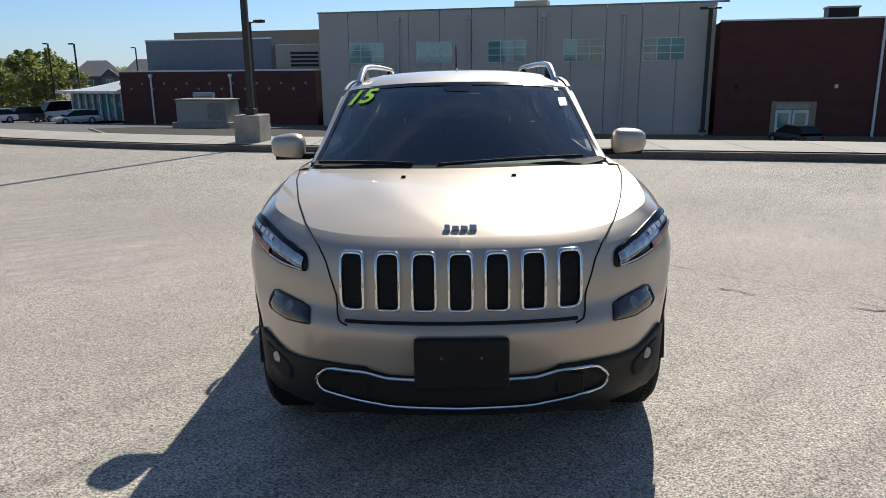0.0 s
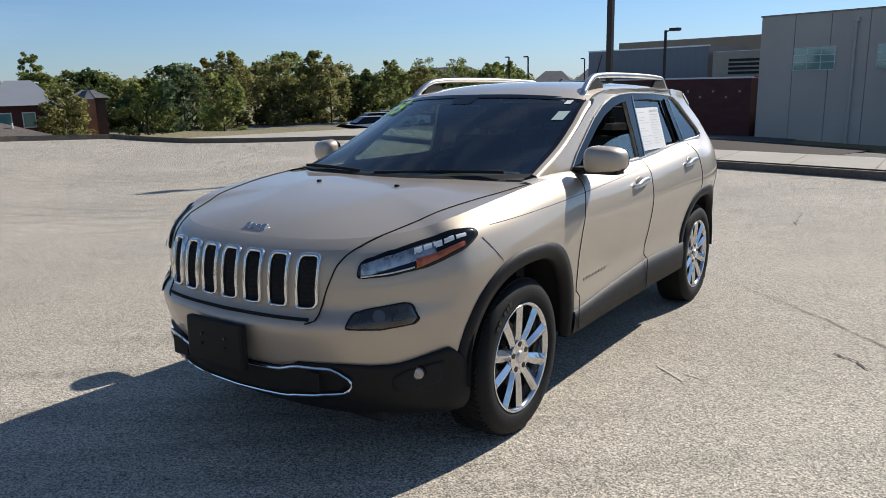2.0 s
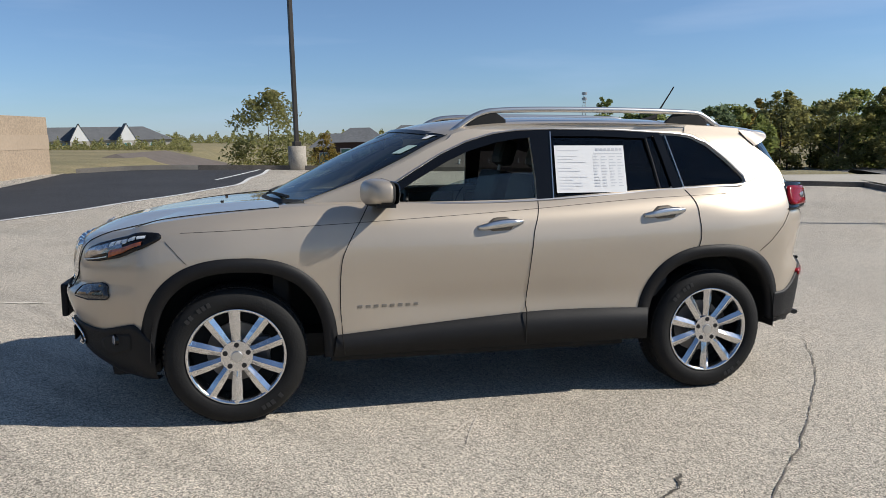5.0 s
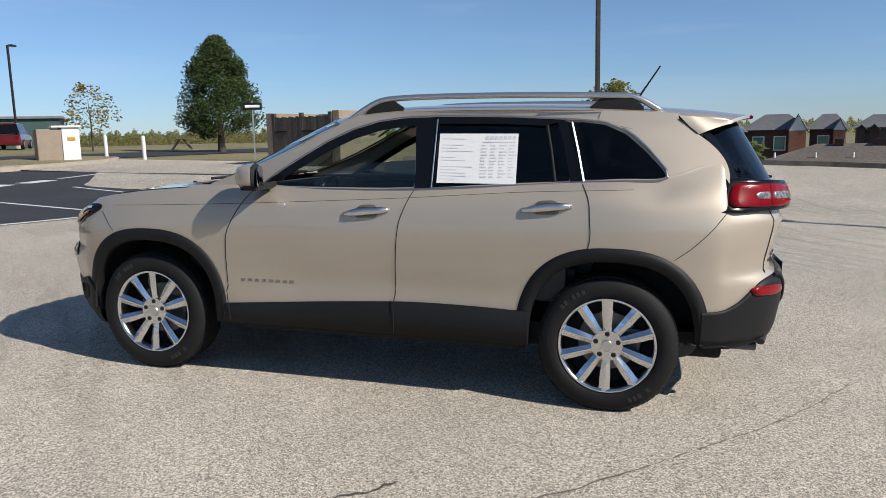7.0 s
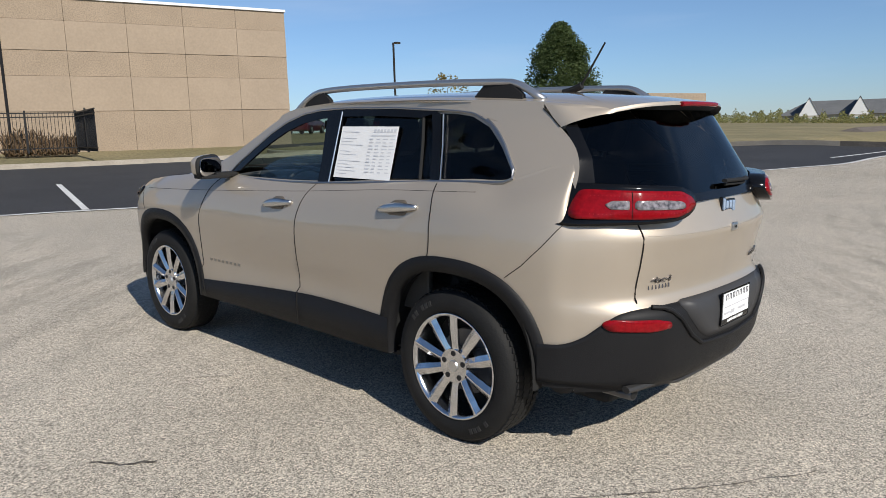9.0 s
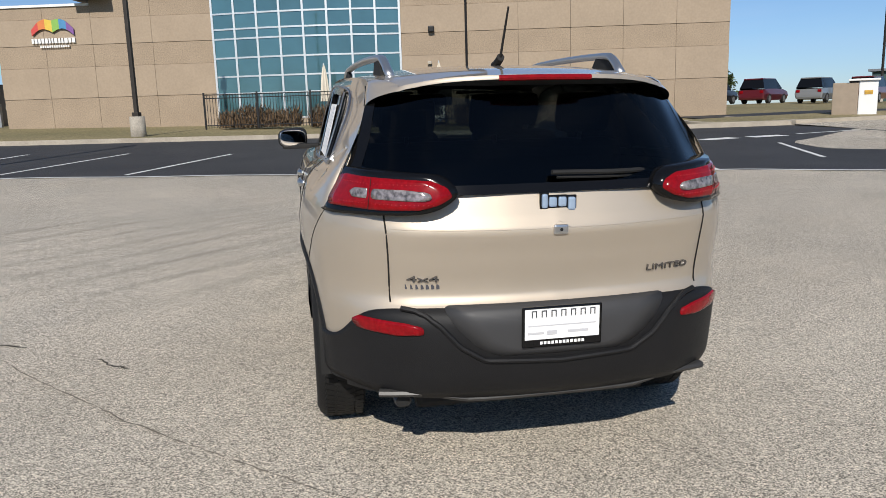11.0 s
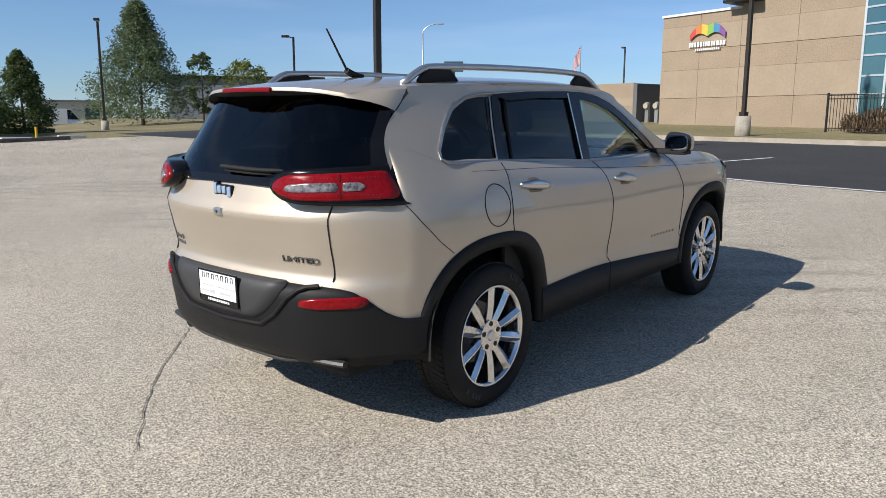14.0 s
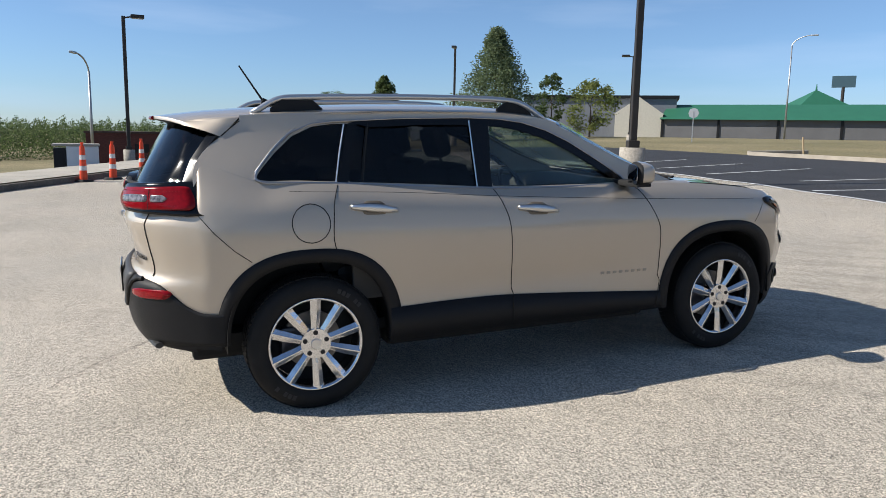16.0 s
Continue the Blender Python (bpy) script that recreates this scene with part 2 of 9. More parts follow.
def leaf_mat(name, c, c2):
    """Thin leaves: part of the sun's light comes through them."""
    m = mat(name, c, 0.55, color2=c2, scale=0.9, island=0.38, spec=0.3)
    n, l = m.node_tree.nodes, m.node_tree.links
    p = n["Principled BSDF"]
    tr = n.new("ShaderNodeBsdfTranslucent")
    l.new(p.inputs["Base Color"].links[0].from_socket, tr.inputs["Color"])
    mx = n.new("ShaderNodeMixShader")
    mx.inputs["Fac"].default_value = 0.6
    l.new(p.outputs["BSDF"], mx.inputs[1])
    l.new(tr.outputs["BSDF"], mx.inputs[2])
    l.new(mx.outputs["Shader"], n["Material Output"].inputs["Surface"])
    return m


LEAF_DARK = leaf_mat("leaf_dark", (0.122, 0.162, 0.060), (0.064, 0.096, 0.036))
LEAF_MID = leaf_mat("leaf_mid", (0.26, 0.28, 0.085), (0.15, 0.185, 0.06))
LEAF_OLIVE = leaf_mat("leaf_olive", (0.33, 0.305, 0.115), (0.19, 0.195, 0.075))
LEAF_GOLD = leaf_mat("leaf_gold", (0.38, 0.27, 0.07), (0.21, 0.18, 0.055))
LEAF_BLUE = leaf_mat("needle_blue", (0.21, 0.26, 0.14), (0.11, 0.15, 0.08))


# ---- mesh helpers ----
def part(name, bm, material, parent=None, label="", smooth=False):
    me = bpy.data.meshes.new(name)
    bm.to_mesh(me)
    bm.free()
    if smooth:
        me.polygons.foreach_set("use_smooth", [True] * len(me.polygons))
    if material:
        me.materials.append(material)
    ob = new(name, me)
    ob.parent = parent
    if label:
        ob["label"] = label
    return ob


def raw(name, verts, faces, material, parent=None, label="", smooth=False):
    me = bpy.data.meshes.new(name)
    me.from_pydata([tuple(v) for v in verts], [], faces)
    me.update()
    if smooth:
        me.polygons.foreach_set("use_smooth", [True] * len(me.polygons))
    me.materials.append(material)
    ob = new(name, me)
    ob.parent = parent
    if label:
        ob["label"] = label
    return ob


def thing(name, at, label, category, group="", kind="", turn=0.0):
    ob = new(name)
    ob.empty_display_size = 0.3
    ob.matrix_basis = pose(*at, 0, 0, turn)
    return tagged(ob, label, category, group, kind)


def box(bm, x0, y0, z0, x1, y1, z1, bevel=0.0, m=None):
    r = bmesh.ops.create_cube(bm, size=1)
    vs = r["verts"]
    for v in vs:
        v.co = Vector((x0 + (v.co.x + 0.5) * (x1 - x0), y0 + (v.co.y + 0.5) * (y1 - y0), z0 + (v.co.z + 0.5) * (z1 - z0)))
    if bevel:
        es = list({e for v in vs for e in v.link_edges})
        vs = [v for v in bmesh.ops.bevel(bm, geom=es, offset=bevel, segments=2, affect="EDGES", profile=0.6)["verts"]]
    if m is not None:
        for v in {w for w in vs if w.is_valid}:
            v.co = m @ v.co
    return bm


def cyl(bm, p, q, r0, r1=None, n=12, caps=True):
    p, q = Vector(p), Vector(q)
    r1 = r0 if r1 is None else r1
    m = Matrix.Translation((p + q) / 2) @ (q - p).to_track_quat("Z", "Y").to_matrix().to_4x4()
    bmesh.ops.create_cone(bm, cap_ends=caps, segments=n, radius1=r0, radius2=r1, depth=(q - p).length, matrix=m)
    return bm


def B():
    return bmesh.new()


def prism(bm, poly, z0, z1):
    """An upright prism over a counter-clockwise plan outline."""
    lo = [bm.verts.new((x, y, z0)) for x, y in poly]
    hi = [bm.verts.new((x, y, z1)) for x, y in poly]
    n = len(poly)
    for i in range(n):
        bm.faces.new((lo[i], lo[(i + 1) % n], hi[(i + 1) % n], hi[i]))
    bm.faces.new(hi)
    bm.faces.new(lo[::-1])
    return bm


def sstep(a, b, x):
    t = min(max((x - a) / (b - a), 0.0), 1.0)
    return t * t * (3 - 2 * t)


# ---- terrain ----
SX, SY = 0.00736, -0.02893            # slope of the lot


def edge_y(x):
    """The kerb line on the downhill side of the lot."""
    return 12.0 - 0.37 * x if x < 8 else 9.04 - 0.57 * (x - 8)


def gz(x, y):
    """Height of the ground."""
    z = SX * max(min(x, 45), -60) + SY * max(min(y, 30), -45)
    if x < -5:
        z += 0.49 * (min(-5 - x, 20) / 17) ** 2 * (1 - sstep(1, 14, y - edge_y(x))) * (0.35 + 0.65 * sstep(-12, -4, y))
    # fall behind the lot's edges
    d_north = y - edge_y(x) - 2.7
    d_west = -23.6 - x
    d_east = x - 40.0
    fall = 0.0
    if d_north > 0:
        west = sstep(-20, 10, x)
        fall = max(fall, min(d_north / 48.0, 1.0) * (3.2 + 0.7 * west))
    if d_west > 0 and y > -12:
        fall = max(fall, (1 - math.exp(-d_west / 22.0)) * 6.0 * sstep(-12, -2, y) * (1 - 0.5 * sstep(15, 40, y)))
    if d_east > 0:
        fall = max(fall, min(d_east / 60.0, 1.0) * 3.0 * sstep(-45, 0, y))
    return z - fall


# ---- ground, lot, road, kerbs ----
def ring_ground():
    radii = [i * 1.5 for i in range(41)] + [60 * 1.09 ** i for i in range(1, 46)]
    nseg = 144
    verts, faces = [(0, 0, gz(0, 0) - 0.15)], []
    for r in radii[1:]:
        for k in range(nseg):
            a = 2 * math.pi * k / nseg
            x, y = r * math.cos(a), r * math.sin(a)
            z = gz(x, y)
            paved = -24 < x < 36 and -22.5 < y < edge_y(x) + 9.5
            z -= 0.15 if paved else 0.03
            if r > 70:
                z += 0.6 * noise.noise(Vector((x / 60, y / 60, 0))) * min((r - 70) / 60, 1)
            if r > 300:
                z = z * 300 / r - 4.0 * (1 - 300 / r)
            verts.append((x, y, z))
    for k in range(nseg):
        faces.append((0, 1 + k, 1 + (k + 1) % nseg))
    for i in range(len(radii) - 2):
        a, b = 1 + i * nseg, 1 + (i + 1) * nseg
        for k in range(nseg):
            faces.append((a + k, b + k, b + (k + 1) % nseg, a + (k + 1) % nseg))
    return tagged(raw("ground", verts, faces, GRASS, smooth=True), "dry grass and earth round the parking lot", "ground", kind="structure")


ring_ground()


def lerp_table(tab, x):
    if x <= tab[0][0]:
        return tab[0][1]
    for (a, p), (b, q) in zip(tab, tab[1:]):
        if x <= b:
            return p + (q - p) * (x - a) / (b - a)
    return tab[-1][1]


ASPH = ((-24, -0.9), (-23, -1.0), (-17.3, -2.1), (-13.3, -4.2), (-7, -7.4), (0, -9.2), (9, -11.3), (17.3, -12.6), (34, -14.0))
LIBK = ((-24, -8.4), (-23.6, -8.4), (-23.5, -10.0), (-17.0, -10.2), (-16.9, -19.6), (-8, -20.6), (4, -21.6), (24, -22.6), (34, -22.6))


def strip(name, x0, x1, step, lo, hi, rows, material, label, category, lift=0.0):
    """A paved sheet between two edges given as functions of x, laid on the ground."""
    verts, faces = [], []
    n = int(round((x1 - x0) / step))
    for i in range(n + 1):
        x = x0 + (x1 - x0) * i / n
        for j in range(rows + 1):
            y = lo(x) + (hi(x) - lo(x)) * j / rows
            verts.append((x, y, gz(x, y) + lift))
    for i in range(n):
        for j in range(rows):
            a = i * (rows + 1) + j
            faces.append((a, a + rows + 1, a + rows + 2, a + 1))
    return tagged(raw(name, verts, faces, material, smooth=True), label, category, kind="structure")


WEST_TOP = ((-23.4, -3.0), (-23.0, -1.0), (-22.4, 4.2), (-22.0, 7.5), (-21.2, 10.4), (-19.6, 10.8), (-18.3, 11.3), (-17.4, 12.7), (-16.4, 14.9), (-15.4, 17.698))


def lot_top(x):
    return edge_y(x) if x > -15.4 else lerp_table(WEST_TOP, x)


strip("parking_lot", -23.4, 30, 0.75, lambda x: lerp_table(ASPH, x), lot_top, 40, LOT,
      "worn light concrete parking lot with cracks and tyre marks", "parking lot")
strip("asphalt_lane", -23.8, 34, 0.6, lambda x: lerp_table(LIBK, x), lambda x: lerp_table(ASPH, x), 14, ASPHALT,
      "fresh black asphalt lane with white bay lines", "road", 0.004)
APRON_HI = ((-24.5, -8.0), (-18.0, -8.5), (-14.0, -9.3), (-12.0, -9.75), (-11.3, -10.6))
APRON_LO = ((-24.5, -23.0), (-17.05, -23.0), (-17.0, -16.6), (-13.0, -13.6), (-11.8, -12.8), (-11.3, -11.1))
strip("concrete_apron", -24.5, -11.3, 0.4, lambda x: lerp_table(APRON_LO, x), lambda x: lerp_table(APRON_HI, x), 8, LOT, "light concrete apron by the bin store", "pavement", 0.010)
strip("service_road", -60, -17.0, 2.0, lambda x: -29.0, lambda x: -23.0, 6, ASPHALT, "asphalt drive past the deposit kiosk", "road", 0.006)


def ribbon(bm, pts, width, lift):
    """A flat painted or sealed line along a way on the ground."""
    for (x0, y0), (x1, y1) in zip(pts, pts[1:]):
        d = Vector((x1 - x0, y1 - y0))
        n = Vector((-d.y, d.x)).normalized() * width / 2
        steps = max(1, int(d.length / 0.6))
        for k in range(steps):
            a, b = k / steps, (k + 1) / steps
            vs = []
            for t, s in ((a, -1), (b, -1), (b, 1), (a, 1)):
                x, y = x0 + d.x * t + n.x * s, y0 + d.y * t + n.y * s
                vs.append(bm.verts.new((x, y, gz(x, y) + lift)))
            bm.faces.new(vs)
    return bm


LINES = [((8.95, -12.9), (8.18, -17.2)), ((6.98, -11.1), (5.41, -16.4)), ((4.28, -10.5), (2.64, -15.1)),
         ((-1.5, -8.95), (-2.99, -14.3)), ((-3.8, -8.4), (-4.9, -11.3)), ((-6.57, -7.6), (-7.77, -12.1)), ((-9.74, -8.85), (-11.4, -12.7)),
         ((-22.8, -1.4), (-19.2, -2.7)), ((11.9, -12.6), (12.3, -17.0)), ((14.6, -13.0), (15.3, -17.2)), ((17.4, -13.2), (18.4, -17.4)), ((20.2, -13.4), (21.4, -17.5))]
for p, q in LINES:
    tagged(part("bay_line", ribbon(B(), (p, q), 0.11, 0.012), PAINT_WHITE), "white painted bay line on black asphalt", "road marking", "bay lines", "structure")
edge_pts = [(x / 2, lerp_table(ASPH, x / 2) + 0.05 * math.sin(x)) for x in range(-46, 41)]
tagged(part("edge_line", ribbon(B(), edge_pts, 0.13, 0.013), PAINT_WHITE), "pale line where asphalt meets concrete", "road marking", kind="structure")
arrow = B()
ribbon(arrow, ((-10.3, -14.6), (-11.5, -14.9)), 0.5, 0.013)
ribbon(arrow, ((-12.0, -14.9), (-13.2, -15.1)), 0.5, 0.013)
ribbon(arrow, ((-13.9, -15.4), (-16.4, -15.9)), 0.16, 0.013)
tagged(part("arrow_marking", arrow, PAINT_WHITE), "worn white lettering blocks and arrow on asphalt", "road marking", kind="structure")


def wander(p, q, amp, seed, n=26):
    rnd = random.Random(seed)
    pts, off = [], 0.0
    d = Vector((q[0] - p[0], q[1] - p[1]))
    nrm = Vector((-d.y, d.x)).normalized()
    for i in range(n + 1):
        t = i / n
        off = 0.75 * off + rnd.uniform(-amp, amp)
        w = off * math.sin(math.pi * t) if i not in (0, n) else 0
        pts.append((p[0] + d.x * t + nrm.x * w, p[1] + d.y * t + nrm.y * w))
    return pts


def crack_mesh(way, amp, width, seed, whole=0.75):
    """A broken, crumbled crack along a way: short uneven pieces with gaps."""
    r = random.Random(seed * 7 + 1)
    bm = B()
    keep = True
    for p, q in zip(way, way[1:]):
        n = max(5, int(math.hypot(q[0] - p[0], q[1] - p[1]) / 0.05))
        pts = wander(p, q, amp, seed + int(p[0] * 31), n)
        for a, b in zip(pts, pts[1:]):
            if r.random() < 0.25:
                keep = r.random() < whole
            if keep:
                ribbon(bm, (a, b), width * r.uniform(0.2, 1.0), 0.006)
    return bm


ARC_SEAM = ((7.9, -10.3), (6.4, -7.2), (5.05, -4.3), (4.35, -2.6), (3.7, -1.3), (3.05, -0.25), (2.5, 0.48), (2.05, 0.98), (1.56, 1.5), (1.25, 1.79), (0.84, 2.16), (0.42, 2.48), (0.02, 2.72))
LONG_CRACK = ((7.75, -2.1), (6.58, -1.78), (5.65, -1.55), (5.1, -1.27), (4.54, -1.04), (4.08, -0.86), (3.65, -0.46), (3.21, -0.28), (3.02, -0.2), (2.66, 0.02), (2.28, 0.24), (2.15, 0.33), (2.05, 0.48), (1.92, 0.56))
REAR_CRACK = ((-1.86, 5.82), (-1.3, 5.56), (-0.65, 5.0), (-0.05, 4.5), (0.56, 4.25), (1.5, 4.39), (2.05, 4.49), (2.5, 4.33), (4.2, 3.9))
SIDE_CRACK = ((7.75, -2.1), (7.67, -3.25), (7.2, -4.8), (6.55, -5.74))
FAR_CRACKS = (((-10.9, -2.28), (-12.0, -1.75), (-13.7, -1.4), (-14.9, -1.0), (-15.8, -0.4)), ((-3.96, 8.09), (-2.35, 7.97), (0.6, 7.6)), ((0.35, 7.54), (0.66, 6.95), (0.87, 5.84), (0.92, 4.88)),
              ((10.6, 0.86), (10.37, -0.13), (9.97, -1.07)), ((10.55, 0.87), (12.2, -1.1), (16.1, -4.2)), ((8.13, 0.96), (9.37, 0.45)), ((-0.42, -5.19), (-1.28, -4.95), (-2.0, -4.6)),
              ((8.9, 4.3), (14.0, 2.2)), ((4.2, 3.9), (8.9, 4.3)), ((-20, 3), (-9.5, -1.0)), ((9.5, -5.5), (17, -4.2)), ((-13.2, 13.2), (-4.6, 8.9)))
for k, (way, amp, w, whole) in enumerate([(ARC_SEAM, 0.012, 0.011, 0.8), (LONG_CRACK, 0.022, 0.019, 0.85), (REAR_CRACK, 0.02, 0.011, 0.7), (SIDE_CRACK, 0.02, 0.016, 0.75)] + [(f, 0.025, 0.017, 0.7) for f in FAR_CRACKS]):
    tagged(part("crack", crack_mesh(way, amp, w, k, whole), CRACK_FAINT if k in (0, 2) else CRACK), "dark crumbling crack in the concrete", "crack", "cracks in the lot", "structure")
PALE_SCRAPE = mat("pale_scrape", (0.66, 0.60, 0.51), 0.9, vary=0.2, scale=9)
for k, (p, q, w) in enumerate((((1.31, -0.35), (0.87, 0.03), 0.018), ((1.42, -0.28), (1.05, -0.12), 0.012), ((-2.29, -2.4), (-2.92, -4.65), 0.07))):
    tagged(part("scrape", crack_mesh((p, q), 0.006, w, 60 + k, 0.55), PALE_SCRAPE), "pale worn scrape on the concrete", "scrape", "scrapes on the lot", "structure")


def kerb(name, pts, material, label, h=0.15, w=0.18):
    """A kerb with a sloped face and rounded top along a way; the walked side is to its left."""
    verts, faces = [], []
    dense = []
    for (x0, y0), (x1, y1) in zip(pts, pts[1:]):
        n = max(1, int(math.hypot(x1 - x0, y1 - y0) / 0.8))
        dense += [(x0 + (x1 - x0) * i / n, y0 + (y1 - y0) * i / n) for i in range(n)]
    dense.append(pts[-1])
    prof = ((0.0, -0.15), (0.02, h * 0.75), (0.05, h), (w, h + 0.004), (w + 0.01, -0.15))
    for i, (x, y) in enumerate(dense):
        a, b = dense[max(i - 1, 0)], dense[min(i + 1, len(dense) - 1)]
        d = Vector((b[0] - a[0], b[1] - a[1])).normalized()
        n = Vector((-d.y, d.x))
        for off, z in prof:
            verts.append((x + n.x * off, y + n.y * off, gz(x, y) + z))
    m = len(prof)
    for i in range(len(dense) - 1):
        for j in range(m - 1):
            a = i * m + j
            faces.append((a, a + m, a + m + 1, a + 1))
    faces += [tuple(range(m)), tuple(range((len(dense) - 1) * m, len(dense) * m))[::-1]]
    return tagged(raw(name, verts, faces, material), label, "kerb", kind="structure")


KERB_W = [(-15.4, 17.7), (-16.4, 14.9), (-17.4, 12.7), (-18.3, 11.3), (-19.6, 10.8), (-21.2, 10.4), (-22.0, 7.5), (-22.4, 4.2), (-23.0, -1.0), (-23.1, -3.5)]
kerb("kerb_north", [(30, -10), (29.5, -4.5), (28.0, -2.4)] + [(x, edge_y(x)) for x in (20, 14, 8, 2, -4, -10, -15.4)], KERB_DARK, "dark weathered kerb in front of the concrete walk")
kerb("kerb_west", KERB_W, KERB_DARK, "weathered kerb along the lot's far edge")
kerb("kerb_south_west", [(-23.1, -3.5), (-23.4, -6.0), (-23.5, -7.6)], KERB, "pale concrete kerb by the asphalt")
kerb("kerb_library", [(-17.0, -24.5), (-17.3, -20.4), (-16.6, -19.7), (-8, -20.6), (4, -21.6), (14, -22.1), (20.0, -22.3), (20.7, -22.9), (20.4, -26.0)], KERB, "pale concrete kerb in front of the library lawn")


def slab_walk():
    """The concrete walk behind the kerb, in slabs."""
    verts, faces = [], []
    xs = [30 - i * 1.6 for i in range(30)]
    for x0, x1 in zip(xs, xs[1:]):
        for a, b in ((0.2, 2.7),):
            base = len(verts)
            for x, o in ((x0 - 0.008, a), (x1 + 0.008, a), (x1 + 0.008, b), (x0 - 0.008, b)):
                y = edge_y(x) + o
                verts.append((x, y, gz(x, edge_y(x)) + 0.152 - 0.012 * o))
            faces.append((base, base + 3, base + 2, base + 1))
    return tagged(raw("pavement", verts, faces, WALK), "light concrete walk in jointed slabs behind the kerb", "pavement", kind="structure")


slab_walk()
strip("corner_pavement", -18.6, -15.4, 0.4, lambda x: lot_top(max(x, -23.0)) + 0.2, lambda x: max(edge_y(x) + 2.6 - 0.5 * max(0, -19 - x) ** 1.2, lot_top(max(x, -23.0)) + 0.4), 6, WALK, "light concrete corner behind the kerb", "pavement", 0.14)
strip("rear_drive", -2.5, 34, 1.5, lambda x: edge_y(x) + 3.0, lambda x: edge_y(x) + 34, 10, ASPHALT_OLD, "grey asphalt drive below the walk", "road", 0.05)


def bed_near(x):
    return edge_y(x) + 2.9 if x > -9.5 else 18.4 + 1.8 * (-9.5 - x)


kerb("bed_kerb", [(-2.5, bed_near(-2.5)), (-6, bed_near(-6)), (-8.6, bed_near(-8.6) + 0.1), (-9.8, 19.2), (-14, 26.5), (-20, 37.3), (-26, 48.1)], KERB, "pale curved kerb round the mulch bed")
strip("mulch_bed", -27, -2.5, 0.8, bed_near, lambda x: 60.0, 16, mat("mulch", (0.05, 0.036, 0.026), 0.95, vary=0.3, scale=1.5, fine=0.4, fine_scale=12),
      "dark mulch bed by the brick building", "planting bed", 0.07)
strip("lower_lot", -80, -9.5, 3.0, lambda x: edge_y(x) + 4.0 + max(0, -24 - x) * 0.3, lambda x: 88.0, 20, ASPHALT_OLD, "grey asphalt of the lower parking lot", "parking lot", 0.06)


def grass_island():
    """A kerbed grass island with rounded ends in front of the kiosk."""
    pts = []
    for k in range(40):
        a = 2 * math.pi * k / 40
        c, q = math.cos(a), math.sin(a)
        pts.append((-19.2 + 5.2 * math.copysign(abs(c) ** 0.6, c), -22.2 + 0.25 * math.cos(a) + 2.0 * math.copysign(abs(q) ** 0.8, q)))
    b = B()
    lo = [b.verts.new((x, y, gz(x, y) - 0.1)) for x, y in pts]
    hi = [b.verts.new((x, y, gz(x, y) + 0.14)) for x, y in pts]
    inn = [b.verts.new((-19.2 + (x + 19.2) * 0.965, -22.2 + (y + 22.2) * 0.91, gz(x, y) + 0.15)) for x, y in pts]
    for i in range(40):
        j = (i + 1) % 40
        b.faces.new((lo[i], lo[j], hi[j], hi[i])), b.faces.new((hi[i], hi[j], inn[j], inn[i]))
    tagged(part("island_kerb", b, KERB), "pale concrete kerb round a grass island", "kerb", kind="structure")
    b = B()
    b.faces.new([b.verts.new((-19.2 + (x + 19.2) * 0.965, -22.2 + (y + 22.2) * 0.91, gz(x, y) + 0.146)) for x, y in pts])
    tagged(part("grass_island", b, GRASS), "dry grass island before the deposit kiosk", "grass", kind="structure")


grass_island()


# ---- lamps ----
def shoebox_lamp(at, h, base_r, base_h, square=False, head=0.0, label="", heads=1, name="lamp_post", turn=0.0, pole_r=0.075, material=None):
    material = material or POLE_DARK
    ob = thing(name, at, label, "lamp post", turn=turn)
    if base_h:
        if square:
            part("base", box(B(), -base_r, -base_r, -0.3, base_r, base_r, base_h, 0.03), BASE_CONC, ob, "square concrete base")
        else:
            part("base", cyl(B(), (0, 0, -0.3), (0, 0, base_h), base_r, base_r * 0.96, 28), BASE_CONC, ob, "round concrete base", True)
    part("collar", box(B(), -pole_r * 1.7, -pole_r * 1.7, base_h, pole_r * 1.7, pole_r * 1.7, base_h + 0.16, 0.015), material, ob)
    b = B()
    box(b, -pole_r, -pole_r, base_h, pole_r, pole_r, h, 0.02)
    part("pole", b, material, ob)
    for k in range(heads):
        s = 1 if k == 0 else -1
        arm = part("arm", cyl(B(), (0, 0, h - 0.08), (s * 0.35, 0, h), 0.035, n=8), material, ob)
        box_head = box(B(), s * 0.3, -0.17, h - 0.06, s * 0.85, 0.17, h + 0.09, 0.03)
        head_ob = part("lamp_head", box_head, material, ob)
        part("lens", box(B(), s * 0.36, -0.12, h - 0.075, s * 0.8, 0.12, h - 0.058), mat("lamp_lens", (0.6, 0.6, 0.58), 0.3, vary=0.1), head_ob)
    return ob


def az_at(az, d, h=0.0):
    x, y = -math.sin(radians(az)) * d, math.cos(radians(az)) * d
    return (x, y, gz(x, y) + h)


def on(x, y, h=0.0):
    return (x, y, gz(x, y) + h)


